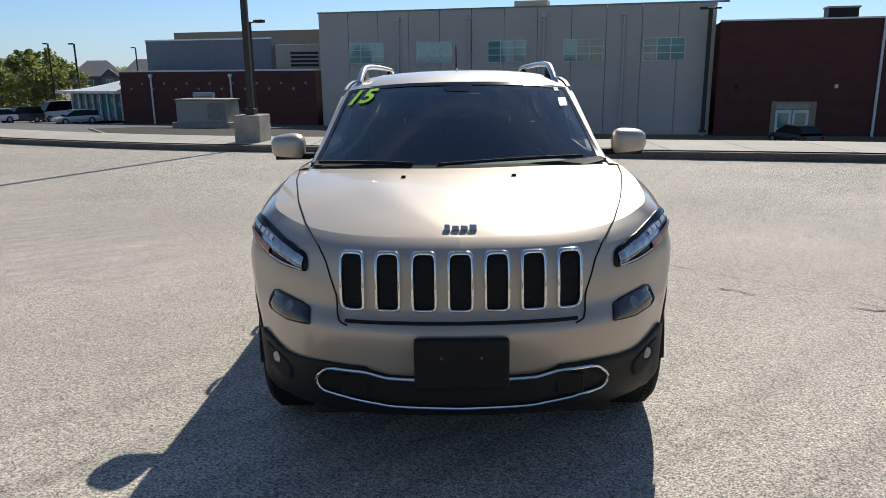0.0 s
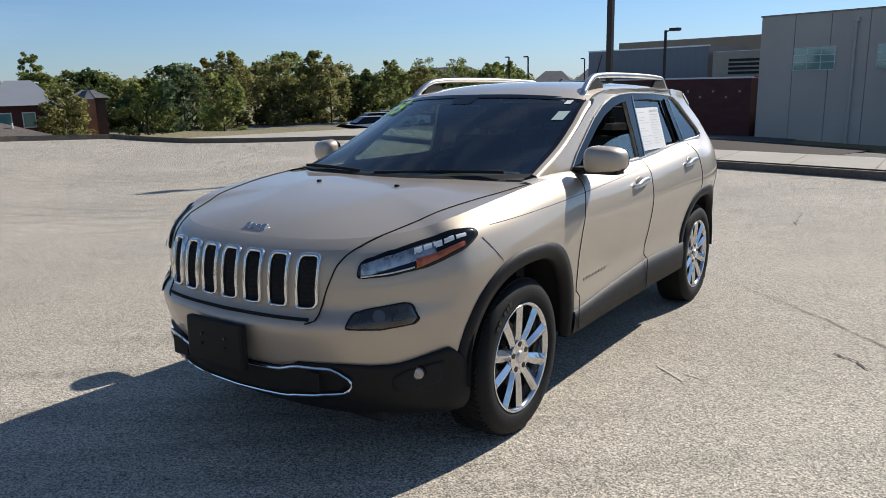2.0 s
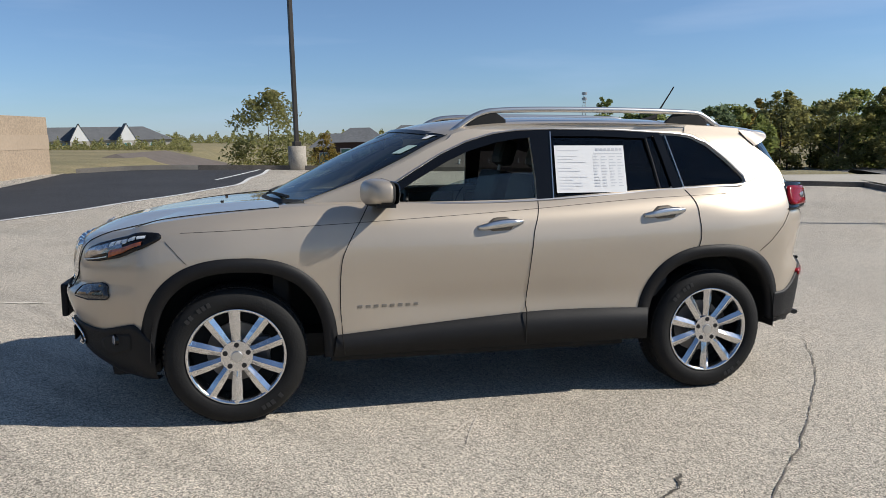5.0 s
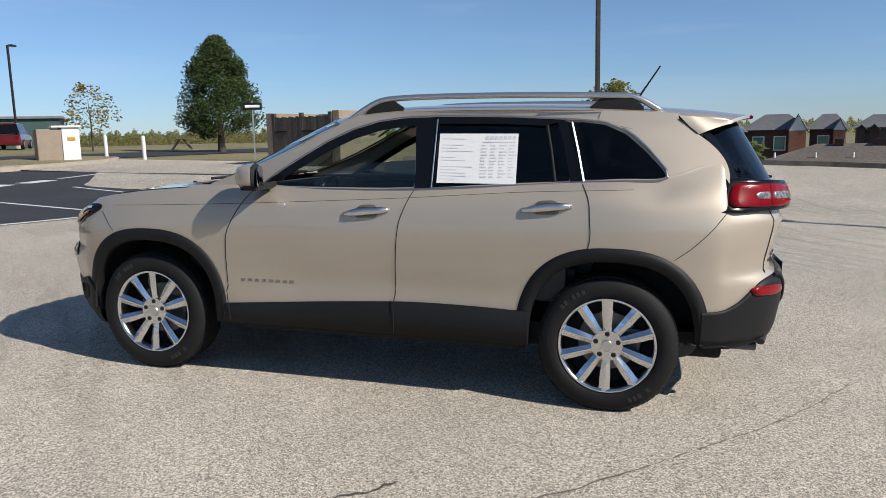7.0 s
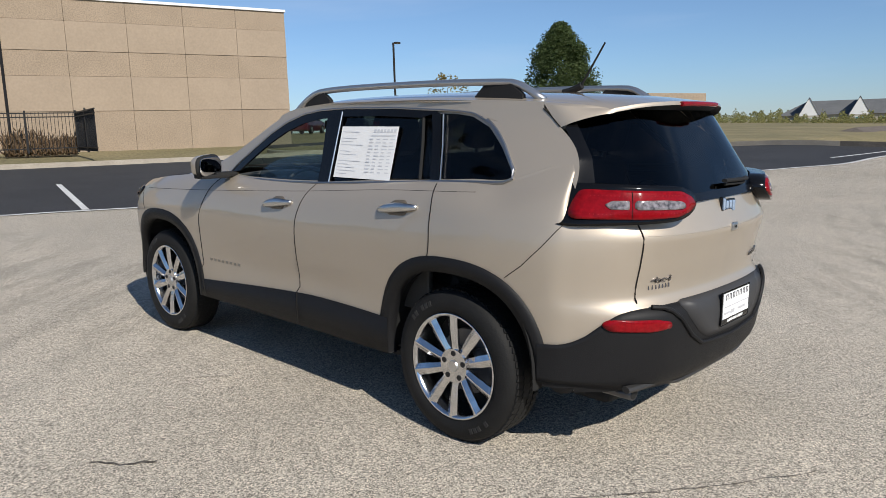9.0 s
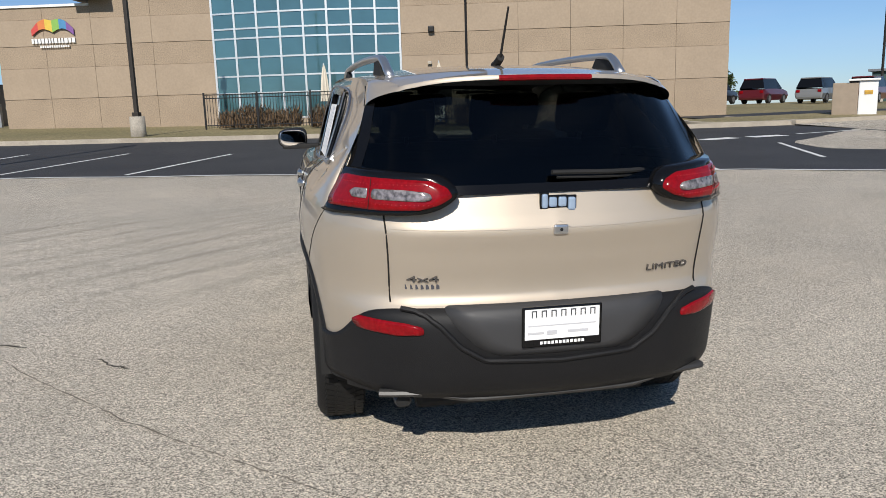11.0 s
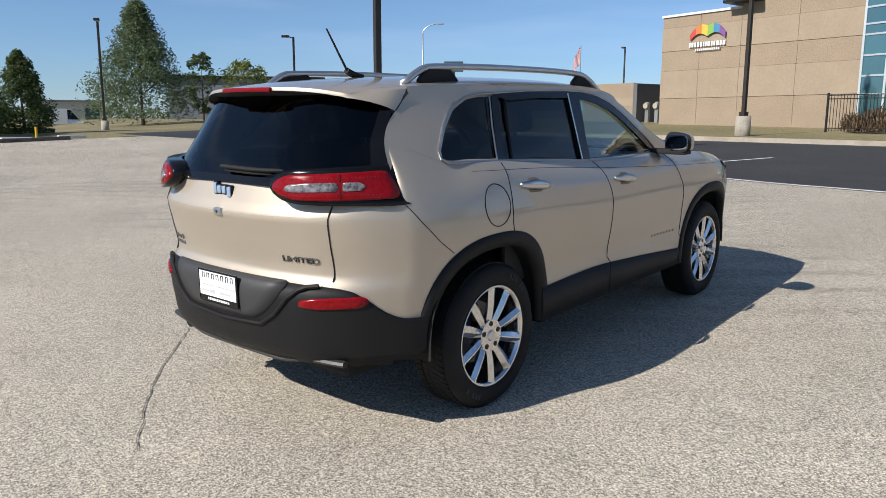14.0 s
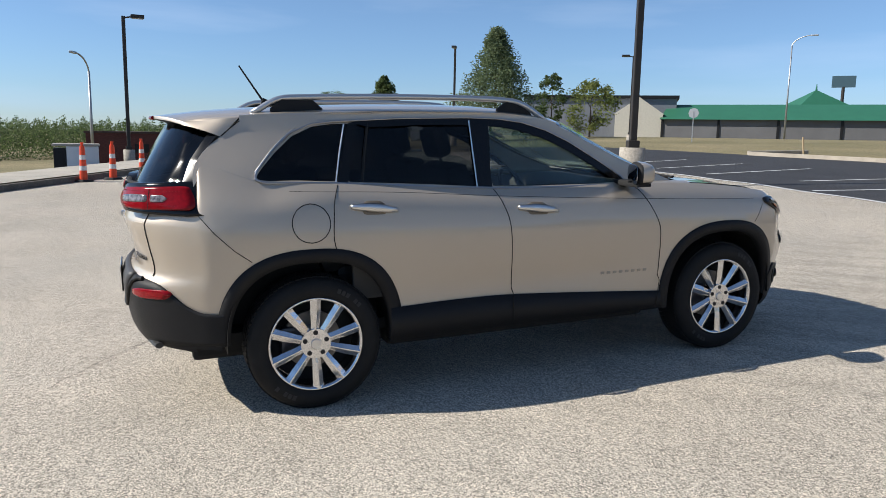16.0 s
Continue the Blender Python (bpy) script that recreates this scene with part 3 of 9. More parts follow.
shoebox_lamp(on(-5.44, 15.11, 0.1), 9.5, 0.36, 0.78, True, label="tall dark light pole on a square concrete base on the walk", turn=80)
shoebox_lamp(on(9.49, -8.25), 9.5, 0.30, 0.9, label="tall bronze light pole on a round concrete base in the lot", turn=70)
shoebox_lamp(on(7.1, -26.3), 9.5, 0.30, 0.75, label="tall bronze light pole on a concrete base in the library lawn", turn=70)
shoebox_lamp(on(-22.9, -0.05, 0.05), 9.5, 0.33, 0.80, label="tall dark light pole on a round base beside the kerb", turn=20)
shoebox_lamp(az_at(16.81, 38.5), 3.9 - az_at(16.81, 38.5)[2] + 0.1, 0.2, 0.0, label="black street lamp with one box head beside the brick building", turn=-15, pole_r=0.06)
for a, d, top in ((28.0, 90, 4.3), (29.5, 100, 4.6), (23.7, 120, 4.6)):
    p = az_at(a, d)
    shoebox_lamp(p, top - p[2], 0.22, 0.5, label="dark street lamp in the lower parking lot", turn=150)
p = (21.52, 60.68, -4.6)
shoebox_lamp(p, 10.6, 0.2, 0.3, label="black street lamp with two heads before the grey hall", heads=2, turn=-10, pole_r=0.16)
shoebox_lamp(on(-42.35, -44.85), 7.7, 0.2, 0.2, label="dark street lamp by the far bays", turn=190, pole_r=0.07)
shoebox_lamp(on(46.1, -19.37), 6.95, 0.25, 0.6, label="dark street lamp with one small head near the drive", turn=150)
shoebox_lamp(on(41.75, -31.8), 6.2, 0.22, 0.5, label="dark street lamp at the far end of the asphalt", turn=60)
shoebox_lamp(on(34.08, -69.71), 7.4, 0.2, 0.3, label="dark street lamp behind the library", turn=100)
shoebox_lamp(on(31.41, 2.57), 6.45, 0.25, 0.7, label="dark light pole with one box head by the traffic cones", turn=-85)


def cobra_lamp(at, h, label, turn):
    ob = thing("street_lamp", at, label, "street lamp", "galvanised street lamps", turn=turn)
    part("pole", cyl(B(), (0, 0, 0), (0, 0, h - 1.0), 0.11, 0.07, 12), POLE_GALV, ob, smooth=True)
    b = B()
    prev = Vector((0, 0, h - 1.0))
    for i in range(1, 9):
        t = i / 8
        q = Vector((1.9 * t ** 1.6, 0, h - 1.0 + math.sin(t * math.pi / 2)))
        cyl(b, prev, q, 0.055, 0.05, 8)
        prev = q
    arm = part("arm", b, POLE_GALV, ob)
    part("lamp_head", box(B(), 1.8, -0.12, h - 0.08, 2.5, 0.12, h + 0.06, 0.04), POLE_GALV, arm)
    return ob


cobra_lamp(on(57.2, -63.6), 11.0, "tall galvanised street lamp with a curved arm", 215)
cobra_lamp(on(50.22, 5), 7.35, "tall galvanised street lamp with a curved arm by the bins", 160)
cobra_lamp(on(-3.14, -150.02)[:2] + (1.4,), 12.0, "far galvanised street lamp", 180)


# ---- buildings ----
def window_unit(parent, s0, s1, z0, z1, cols, rows, y=-0.05, glass=None, frame_m=None, fw=0.06):
    """A glazed opening set into a wall that runs along local x with its face at y = 0."""
    frame_m = frame_m or WHITE_TRIM
    w = part("window", box(B(), s0, y + 0.02, z0, s1, y + 0.14, z1), frame_m, parent)
    b = B()
    for k in range(cols + 1):
        x = s0 + (s1 - s0) * k / cols
        box(b, x - fw / 2, y - 0.03, z0, x + fw / 2, y + 0.02, z1)
    for k in range(rows + 1):
        z = z0 + (z1 - z0) * k / rows
        box(b, s0 - fw / 2, y - 0.034, z - fw / 2, s1 + fw / 2, y + 0.018, z + fw / 2)
    part("frame", b, frame_m, w)
    for i in range(cols):
        for j in range(rows):
            x0, x1 = s0 + (s1 - s0) * i / cols, s0 + (s1 - s0) * (i + 1) / cols
            c0, c1 = z0 + (z1 - z0) * j / rows, z0 + (z1 - z0) * (j + 1) / rows
            part("pane", box(B(), x0 + fw / 2, y - 0.01, c0 + fw / 2, x1 - fw / 2, y + 0.015, c1 - fw / 2), glass or GLASS_TEAL, w)
    return w


def grey_hall():
    ob = thing("grey_hall", (-13.34, 70.32, -4.8), "tall grey precast concrete hall with small windows and downpipes", "building", turn=-13.9)
    z0 = 4.8
    n = 12
    for k in range(n):
        x0, x1 = 36.75 * k / n, 36.75 * (k + 1) / n
        part("wall_panel", box(B(), x0 + 0.02, 0, -1, x1 - 0.02, 0.35, z0 + 6.55, 0.015), PRECAST_GREY, ob)
    part("wall", box(B(), 0.0, 0.34, -1, 36.75, 22, z0 + 6.45), PRECAST_GREY, ob)
    part("coping", box(B(), -0.08, -0.06, z0 + 6.55, 37.7, 0.5, z0 + 6.68), PRECAST_BAND, ob)
    for s in (3.15, 9.95, 16.9, 23.85, 30.8):
        window_unit(ob, s, s + 3.5, z0 + 1.8, z0 + 3.7, 3, 3, -0.06)
    for s in (8.15, 15.1, 22.05, 29.1):
        pipe = part("downpipe", cyl(B(), (s, -0.14, -1), (s, -0.14, z0 + 5.7), 0.11, n=10), PIPE_TAN, ob)
        part("hopper", box(B(), s - 0.25, -0.32, z0 + 5.65, s + 0.25, -0.01, z0 + 6.0, 0.03), PIPE_TAN, pipe)
    part("roof_unit", box(B(), 18.6, 4, z0 + 6.5, 21.8, 6, z0 + 7.5, 0.1), UNIT_BEIGE, ob)
    return ob


grey_hall()


def red_block():
    ob = thing("red_brick_block", (22.45, 60.55, -4.8), "dark red brick block with a white double door", "building", turn=-13.9)
    z0 = 4.8
    part("wall", box(B(), 0, 0, -1, 30, 20, z0 + 4.9), BRICK_RED, ob)
    part("coping", box(B(), -0.06, -0.08, z0 + 4.9, 30, 0.5, z0 + 5.03), WHITE_TRIM, ob)
    door = part("door_frame", box(B(), 4.5, -0.10, 0.0, 8.0, 0.0, 3.1), PRECAST_BAND, ob)
    for x in (4.85, 6.2):
        leaf = part("door", box(B(), x, -0.16, 0.0, x + 1.25, -0.10, 2.4, 0.02), WHITE_TRIM, ob, "white glazed door")
        part("pane", box(B(), x + 0.2, -0.175, 0.9, x + 1.05, -0.155, 2.15), GLASS_TEAL, leaf)
    part("transom", box(B(), 4.85, -0.15, 2.5, 7.5, -0.09, 3.0), GLASS_TEAL, ob)
    pipe = part("downpipe", cyl(B(), (12.4, -0.14, -1), (12.4, -0.14, z0 + 4.9), 0.11, n=10), WHITE_TRIM, ob)
    part("wall_light", box(B(), 1.5, -0.2, 4.2, 1.75, 0, 4.5, 0.03), BLACK_METAL, ob)
    part("wall_light", box(B(), 9.2, -0.2, 4.2, 9.45, 0, 4.5, 0.03), WHITE_TRIM, ob)
    unit = part("roof_unit", box(B(), 9.2, 5, z0 + 4.95, 11.6, 7, z0 + 6.05, 0.05), BLACK_METAL, ob)
    part("lid", box(B(), 9.1, 4.9, z0 + 6.05, 11.7, 7.1, z0 + 6.2), UNIT_BEIGE, unit)
    return ob


red_block()


def low_block():
    ob = thing("low_brick_building", (-37.19, 76.07, -4.2), "low dark red brick building with grey metal upper storey", "building", turn=-13.9)
    z0 = 4.2
    part("wall", box(B(), 1.3, 0, -1, 24, 15, z0 + 1.2), BRICK_RED, ob)
    part("coping", box(B(), 1.25, -0.06, z0 + 1.2, 24, 0.4, z0 + 1.35), WHITE_TRIM, ob)
    upper = part("upper_storey", box(B(), 1.3, 5, z0 + 1.2, 16.7, 14, z0 + 4.5), METAL_GREY, ob)
    part("parapet", box(B(), 1.25, 4.95, z0 + 4.5, 16.75, 5.3, z0 + 4.65), ALU, upper)
    part("back_wall", box(B(), -6.5, 22, z0 + 1, 30, 24, z0 + 6.2), PRECAST_BAND, ob)
    duct = part("plant", box(B(), 17.2, 5, z0 + 1.3, 23.6, 8, z0 + 3.9, 0.08), UNIT_BEIGE, ob)
    for k in range(4):
        part("louvre", box(B(), 19.0, 4.94, z0 + 1.6 + k * 0.42, 22.2, 5.0, z0 + 1.85 + k * 0.42), BLACK_METAL, duct)
    for k in range(17):
        part("wall_stone", box(B(), 1.2 + k * 1.35, -0.05, z0 - 0.1 - 0.55 * (k % 2), 1.42 + k * 1.35, 0.0, z0 + 0.12 - 0.55 * (k % 2)), PRECAST_BAND, ob)
    for s in (5.2, 14.6):
        pipe = part("downpipe", cyl(B(), (s, -0.12, -1), (s, -0.12, z0 + 0.7), 0.1, n=10), WHITE_TRIM, ob)
        part("hopper", box(B(), s - 0.2, -0.26, z0 + 0.65, s + 0.2, -0.01, z0 + 0.95, 0.03), WHITE_TRIM, pipe)
    return ob


low_block()


def pavilion():
    ob = thing("glazed_pavilion", (-43.24, 77.85, -4.0), "low pavilion with a curved white metal roof and glass walls", "building", turn=-13.9)
    part("wall", box(B(), 0.3, 1.0, 0, 6.8, 9, 2.9), GLASS_TEAL, ob)
    for k in range(8):
        part("post", box(B(), 0.2 + k * 0.92, 0.7, 0, 0.34 + k * 0.92, 0.9, 3.0), WHITE_TRIM, ob)
    verts, faces = [], []
    for i in range(13):
        t = i / 12
        z = 3.0 + 2.3 * math.sin(t * math.pi * 0.5)
        verts += [(-0.8 + 7.8 * t, -0.4, 3.0), (-0.8 + 7.8 * t, 10, z), (-0.8 + 7.8 * t, -0.4, 3.25), (-0.8 + 7.8 * t, 10, z + 0.25)]
    for i in range(12):
        a = 4 * i
        faces += [(a + 2, a + 6, a + 7, a + 3), (a, a + 1, a + 5, a + 4), (a, a + 4, a + 6, a + 2), (a + 1, a + 3, a + 7, a + 5)]
    faces += [(0, 2, 3, 1), (48, 49, 51, 50)]
    part_ob = raw("roof", verts, faces, ROOF_WHITE, ob)
    return ob


pavilion()


def generator():
    ob = thing("generator_unit", (-22.76, 55.97, -2.7), "large beige generator housing beside the brick building", "generator", turn=-13.9)
    part("plinth", box(B(), -0.3, -0.3, -2.2, 4.9, 2.2, 0.0, 0.03), BASE_CONC, ob)
    part("body", box(B(), 0, 0, 0, 4.6, 1.9, 1.75, 0.05), UNIT_BEIGE, ob)
    part("roof", box(B(), -0.1, -0.08, 1.75, 4.7, 1.98, 1.85, 0.03), UNIT_BEIGE, ob)
    part("silencer", cyl(B(), (1.2, 0.9, 2.15), (3.0, 0.9, 2.15), 0.22, n=14), POLE_GALV, ob)
    # strips in a darker copy of the beige, standing for the louvres' shade
    for k in range(8):
        part("louvre", box(B(), 2.9 + k * 0.2, -0.04, 0.25, 3.02 + k * 0.2, 0.0, 1.55), mat("beige_shadow", (0.3, 0.27, 0.22), 0.6, vary=0.1), ob)
    return ob


generator()


def library():
    ob = thing("library", (15.8, -37.9, 1.0), "tan precast concrete library with a tall glass curtain wall", "building", turn=166.6)
    z0 = -1.0
    # right wing (sign), tall block and far wing, in courses of panels
    courses = ((0.0, 2.65, PRECAST_TAN), (2.65, 4.2, PRECAST_BAND), (4.2, 5.3, PRECAST_TAN), (5.3, 6.6, PRECAST_BAND))

    def wall_run(s0, s1, top, front, npan):
        part("wall", box(B(), s0 + 0.05, front + 0.2, z0 - 0.5, s1 - 0.05, front + 14, z0 + top - 0.1), PRECAST_BAND, ob)
        for i in range(npan):
            a, b = s0 + (s1 - s0) * i / npan, s0 + (s1 - s0) * (i + 1) / npan
            rows = [(c[0] + z0, c[1] + z0, c[2]) for c in courses if c[0] < top]
            last = rows[-1][1]
            if top + z0 > last + 0.2:
                rows.append((last, z0 + top, PRECAST_TAN))
            for r0, r1, m in rows:
                proud = 0.03 if m is PRECAST_BAND else 0.0
                part("wall_panel", box(B(), a + 0.006, front - proud, r0 + 0.005, b - 0.006, front + 0.22, r1 - 0.005, 0.006), m, ob)

    wall_run(0.0, 5.0, 7.2, 0.0, 2)
    wall_run(5.0, 11.2, 10.6, 0.0, 2)
    wall_run(20.75, 24.0, 10.6, 0.0, 1)
    wall_run(24.0, 36.9, 7.6, 0.0, 5)
    part("coping", box(B(), -0.05, -0.08, z0 + 7.2, 4.98, 0.4, z0 + 7.32), WHITE_TRIM, ob)
    part("coping", box(B(), 24.05, -0.08, z0 + 7.55, 36.95, 0.4, z0 + 7.67), WHITE_TRIM, ob)
    part("roof_edge", box(B(), 3.6, -0.9, z0 + 10.6, 25, 12, z0 + 10.9), BLACK_METAL, ob)
    eave = B()
    prism(eave, ((4.3, -0.8), (6.2, -0.8), (6.2, 2.0), (4.3, 2.0)), z0 + 7.45, z0 + 7.6)
    part("canopy", eave, BLACK_METAL, ob)
    # curtain wall, bowed forward
    cols, zr = 8, (1.35, 2.6, 3.45, 4.37, 5.3, 5.77, 6.52, 7.4, 8.3, 9.2, 10.2)
    glass = part("curtain_wall", box(B(), 11.2, 0.5, z0, 20.75, 0.7, z0 + 10.6), BLACK_METAL, ob, "tall glass curtain wall with white mullions")

    def bow(s):
        return -0.55 * math.sin(math.pi * (s - 11.2) / 9.55)

    for i in range(cols + 1):
        s = 11.25 + (20.7 - 11.25) * i / cols
        part("mullion", box(B(), s - 0.05, bow(s) - 0.06, z0 + 1.3, s + 0.05, bow(s) + 0.08, z0 + 10.3), ALU, glass)
    for i in range(cols):
        s, s2 = 11.25 + (20.7 - 11.25) * i / cols, 11.25 + (20.7 - 11.25) * (i + 1) / cols
        ang = math.atan2(bow(s2) - bow(s), s2 - s)
        w = math.hypot(s2 - s, bow(s2) - bow(s))
        m = Matrix.Translation((s, bow(s), 0)) @ Matrix.Rotation(ang, 4, "Z")
        for r0, r1 in zip(zr, zr[1:]):
            part("pane", box(B(), 0.04, -0.012, z0 + r0 + 0.03, w - 0.04, 0.012, z0 + r1 - 0.03, m=m), GLASS_SKY, glass)
        for r in zr:
            part("transom", box(B(), 0.0, -0.05, z0 + r - 0.04, w, 0.05, z0 + r + 0.04, m=m), ALU, glass)
    part("sill", box(B(), 11.2, -0.7, z0, 20.75, 0.5, z0 + 1.28), PRECAST_BAND, ob)
    # door, lights, downpipe
    door = part("door", box(B(), 21.75, -0.08, z0 + 1.0, 22.85, 0.03, z0 + 3.45, 0.02), WHITE_TRIM, ob, "white framed glass door")
    part("pane", box(B(), 22.3, -0.1, z0 + 1.25, 22.68, -0.07, z0 + 3.2), BLACK_METAL, door)
    part("wall_light", box(B(), 22.12, -0.25, z0 + 5.3, 22.42, 0.0, z0 + 5.6, 0.05), BLACK_METAL, ob)
    part("wall_light", box(B(), 22.05, -0.2, z0 + 3.75, 22.25, 0.0, z0 + 3.9, 0.03), UNIT_BEIGE, ob)
    part("downpipe", cyl(B(), (24.0, -0.1, z0 + 0.6), (24.0, -0.1, z0 + 10), 0.06, n=8), BLACK_METAL, ob)
    return ob


library()


def book_sign():
    """The open-book emblem in rainbow colours over two lines of unreadable lettering."""
    ob = thing("wall_sign", (15.8, -37.9, 0.0), "rainbow open-book emblem over white lettering on the wall", "sign", turn=166.6)
    cols = ((0.55, 0.07, 0.06), (0.62, 0.20, 0.06), (0.65, 0.46, 0.07), (0.22, 0.42, 0.09), (0.07, 0.23, 0.42), (0.2, 0.09, 0.28))
    cx, z = 3.05, 6.05
    for k, c in enumerate(cols):
        a0, a1 = -1 + k / 3, -1 + (k + 1) / 3
        pts = []
        for t in range(7):
            u = a0 + (a1 - a0) * t / 6
            pts.append((cx + u * 1.1, z + 0.47 - 0.43 * abs(u) + 0.25 * math.sin(math.pi * abs(u))))
        low = [(x, zz - 0.30 - 0.28 * (1 - abs((x - cx) / 1.1))) for x, zz in reversed(pts)]
        b = B()
        poly = pts + low
        f = [b.verts.new((x, -0.10, zz)) for x, zz in poly]
        g = [b.verts.new((x, -0.16, zz)) for x, zz in poly]
        b.faces.new(f)
        b.faces.new(g[::-1])
        for i in range(len(poly)):
            b.faces.new((f[i], g[i], g[(i + 1) % len(poly)], f[(i + 1) % len(poly)]))
        part("page", b, mat("sign_colour" + "abcdef"[k], c, 0.5, vary=0.1), ob)
    rnd = random.Random(3)
    x = cx - 1.15
    while x < cx + 1.1:
        w = rnd.uniform(0.09, 0.17)
        part("letter_bar", box(B(), x, -0.14, 5.42, x + w, -0.08, 5.66), WHITE_TRIM, ob)
        x += w + 0.05
    x = cx - 0.75
    while x < cx + 0.75:
        part("letter_bar", box(B(), x, -0.13, 5.2, x + 0.08, -0.08, 5.31), WHITE_TRIM, ob)
        x += 0.12
    return ob


book_sign()


def patio_fence():
    p0, p1 = Vector((5.0, -30.3)), Vector((-8.4, -27.2))
    d = (p1 - p0)
    ang = math.degrees(math.atan2(d.y, d.x))
    ob = thing("patio_fence", (p0.x, p0.y, gz(p0.x, p0.y)), "black iron picket fence round the patio", "fence", turn=ang)
    L = d.length

    def run(m, length):
        for z in (0.15, 1.35, 1.5):
            part("rail", box(B(), 0, -0.02, z, length, 0.02, z + 0.04, m=m), BLACK_METAL, ob)
        n = int(length / 0.13)
        for i in range(n + 1):
            part("picket", box(B(), i * 0.13 - 0.009, -0.009, 0.05, i * 0.13 + 0.009, 0.009, 1.55, m=m), BLACK_METAL, ob)
        for i in range(int(length / 2.4) + 1):
            part("post", box(B(), i * 2.4 - 0.035, -0.035, 0, i * 2.4 + 0.035, 0.035, 1.62, m=m), BLACK_METAL, ob)

    run(Matrix.Identity(4), L)
    run(Matrix.Translation((L, 0, 0)) @ Matrix.Rotation(radians(-90), 4, "Z"), 4.5)
    gate = part("gate_panel", box(B(), 9.7, -0.05, 0.75, 11.1, 0.05, 1.5, 0.02), BLACK_METAL, ob)
    return ob


patio_fence()


def patio_umbrella(x, y, label):
    ob = thing("patio_umbrella", on(x, y), label, "umbrella", "folded patio umbrellas")
    part("pole", cyl(B(), (0, 0, 0), (0, 0, 2.9), 0.03, n=8), ALU, ob)
    b = B()
    rings = ((1.15, 0.24), (1.5, 0.22), (2.1, 0.17), (2.6, 0.09), (2.85, 0.02))
    prev = None
    for z, r in rings:
        cur = [b.verts.new((math.cos(k * math.pi / 8) * r * (1 if k % 2 else 0.7), math.sin(k * math.pi / 8) * r * (1 if k % 2 else 0.7), z)) for k in range(16)]
        if prev:
            for k in range(16):
                b.faces.new((prev[k], prev[(k + 1) % 16], cur[(k + 1) % 16], cur[k]))
        prev = cur
    part("canopy", b, mat("canvas", (0.62, 0.56, 0.46), 0.9, vary=0.12, scale=4), ob)
    part("base", cyl(B(), (0, 0, 0), (0, 0, 0.12), 0.28, n=16), BLACK_METAL, ob)


patio_umbrella(-0.4, -30.9, "folded cream patio umbrella behind the fence")
patio_umbrella(-5.6, -29.6, "folded cream patio umbrella by the gate")


def tuft_mass(name, at, length, depth, height, n, material, label, category, turn, blade=0.25, kind="", group=""):
    """A clipped hedge or clump made of many small blades."""
    rnd = random.Random(hash((round(length * 10), n)) % 1000 + int(at[0] * 7) % 97)
    verts, faces = [], []
    for _ in range(n):
        x, y = rnd.uniform(0, length), rnd.uniform(-depth / 2, depth / 2)
        top = height * (1 - 0.35 * (2 * y / depth) ** 2) * (0.85 + 0.15 * math.sin(x * 2.3 + at[0])) * rnd.uniform(0.55, 1.05)
        a = rnd.uniform(0, math.pi * 2)
        w = rnd.uniform(0.02, 0.05)
        z0 = top * rnd.uniform(0, 0.75)
        lean = Vector((rnd.uniform(-0.18, 0.18), rnd.uniform(-0.18, 0.18), 0))
        c, s = math.cos(a) * w, math.sin(a) * w
        i = len(verts)
        verts += [(x - c, y - s, z0), (x + c, y + s, z0), (x + lean.x, y + lean.y, z0 + blade * rnd.uniform(0.7, 1.4))]
        faces.append((i, i + 1, i + 2))
    ob = raw(name, verts, faces, material)
    ob.matrix_basis = pose(*at, 0, 0, turn)
    return tagged(ob, label, category, group, kind)


tuft_mass("hedge", on(4.36, -30.88), 3.6, 1.1, 1.35, 2600, HEDGE, "brown dried ornamental grass hedge behind the fence", "hedge", 167, group="hedges behind the fence")
tuft_mass("hedge", on(0.37, -29.90), 4.6, 1.1, 1.3, 3000, HEDGE, "brown dried ornamental grass hedge behind the fence", "hedge", 167, group="hedges behind the fence")
tuft_mass("hedge", on(-6.09, -28.52), 2.6, 1.0, 1.35, 2000, HEDGE, "brown dried ornamental grass hedge by the fence corner", "hedge", 167, group="hedges behind the fence")


# ---- the car: front towards -y, its own frame stands on the sloping lot ----
from mathutils.bvhtree import BVHTree
CAR_TILT = Matrix.Rotation(-0.00736, 4, "Y") @ Matrix.Rotation(-0.02892, 4, "X")
car = thing("car", (0, 0, 0), "champagne beige metallic compact SUV parked on the concrete lot", "car")
car.matrix_basis = CAR_TILT


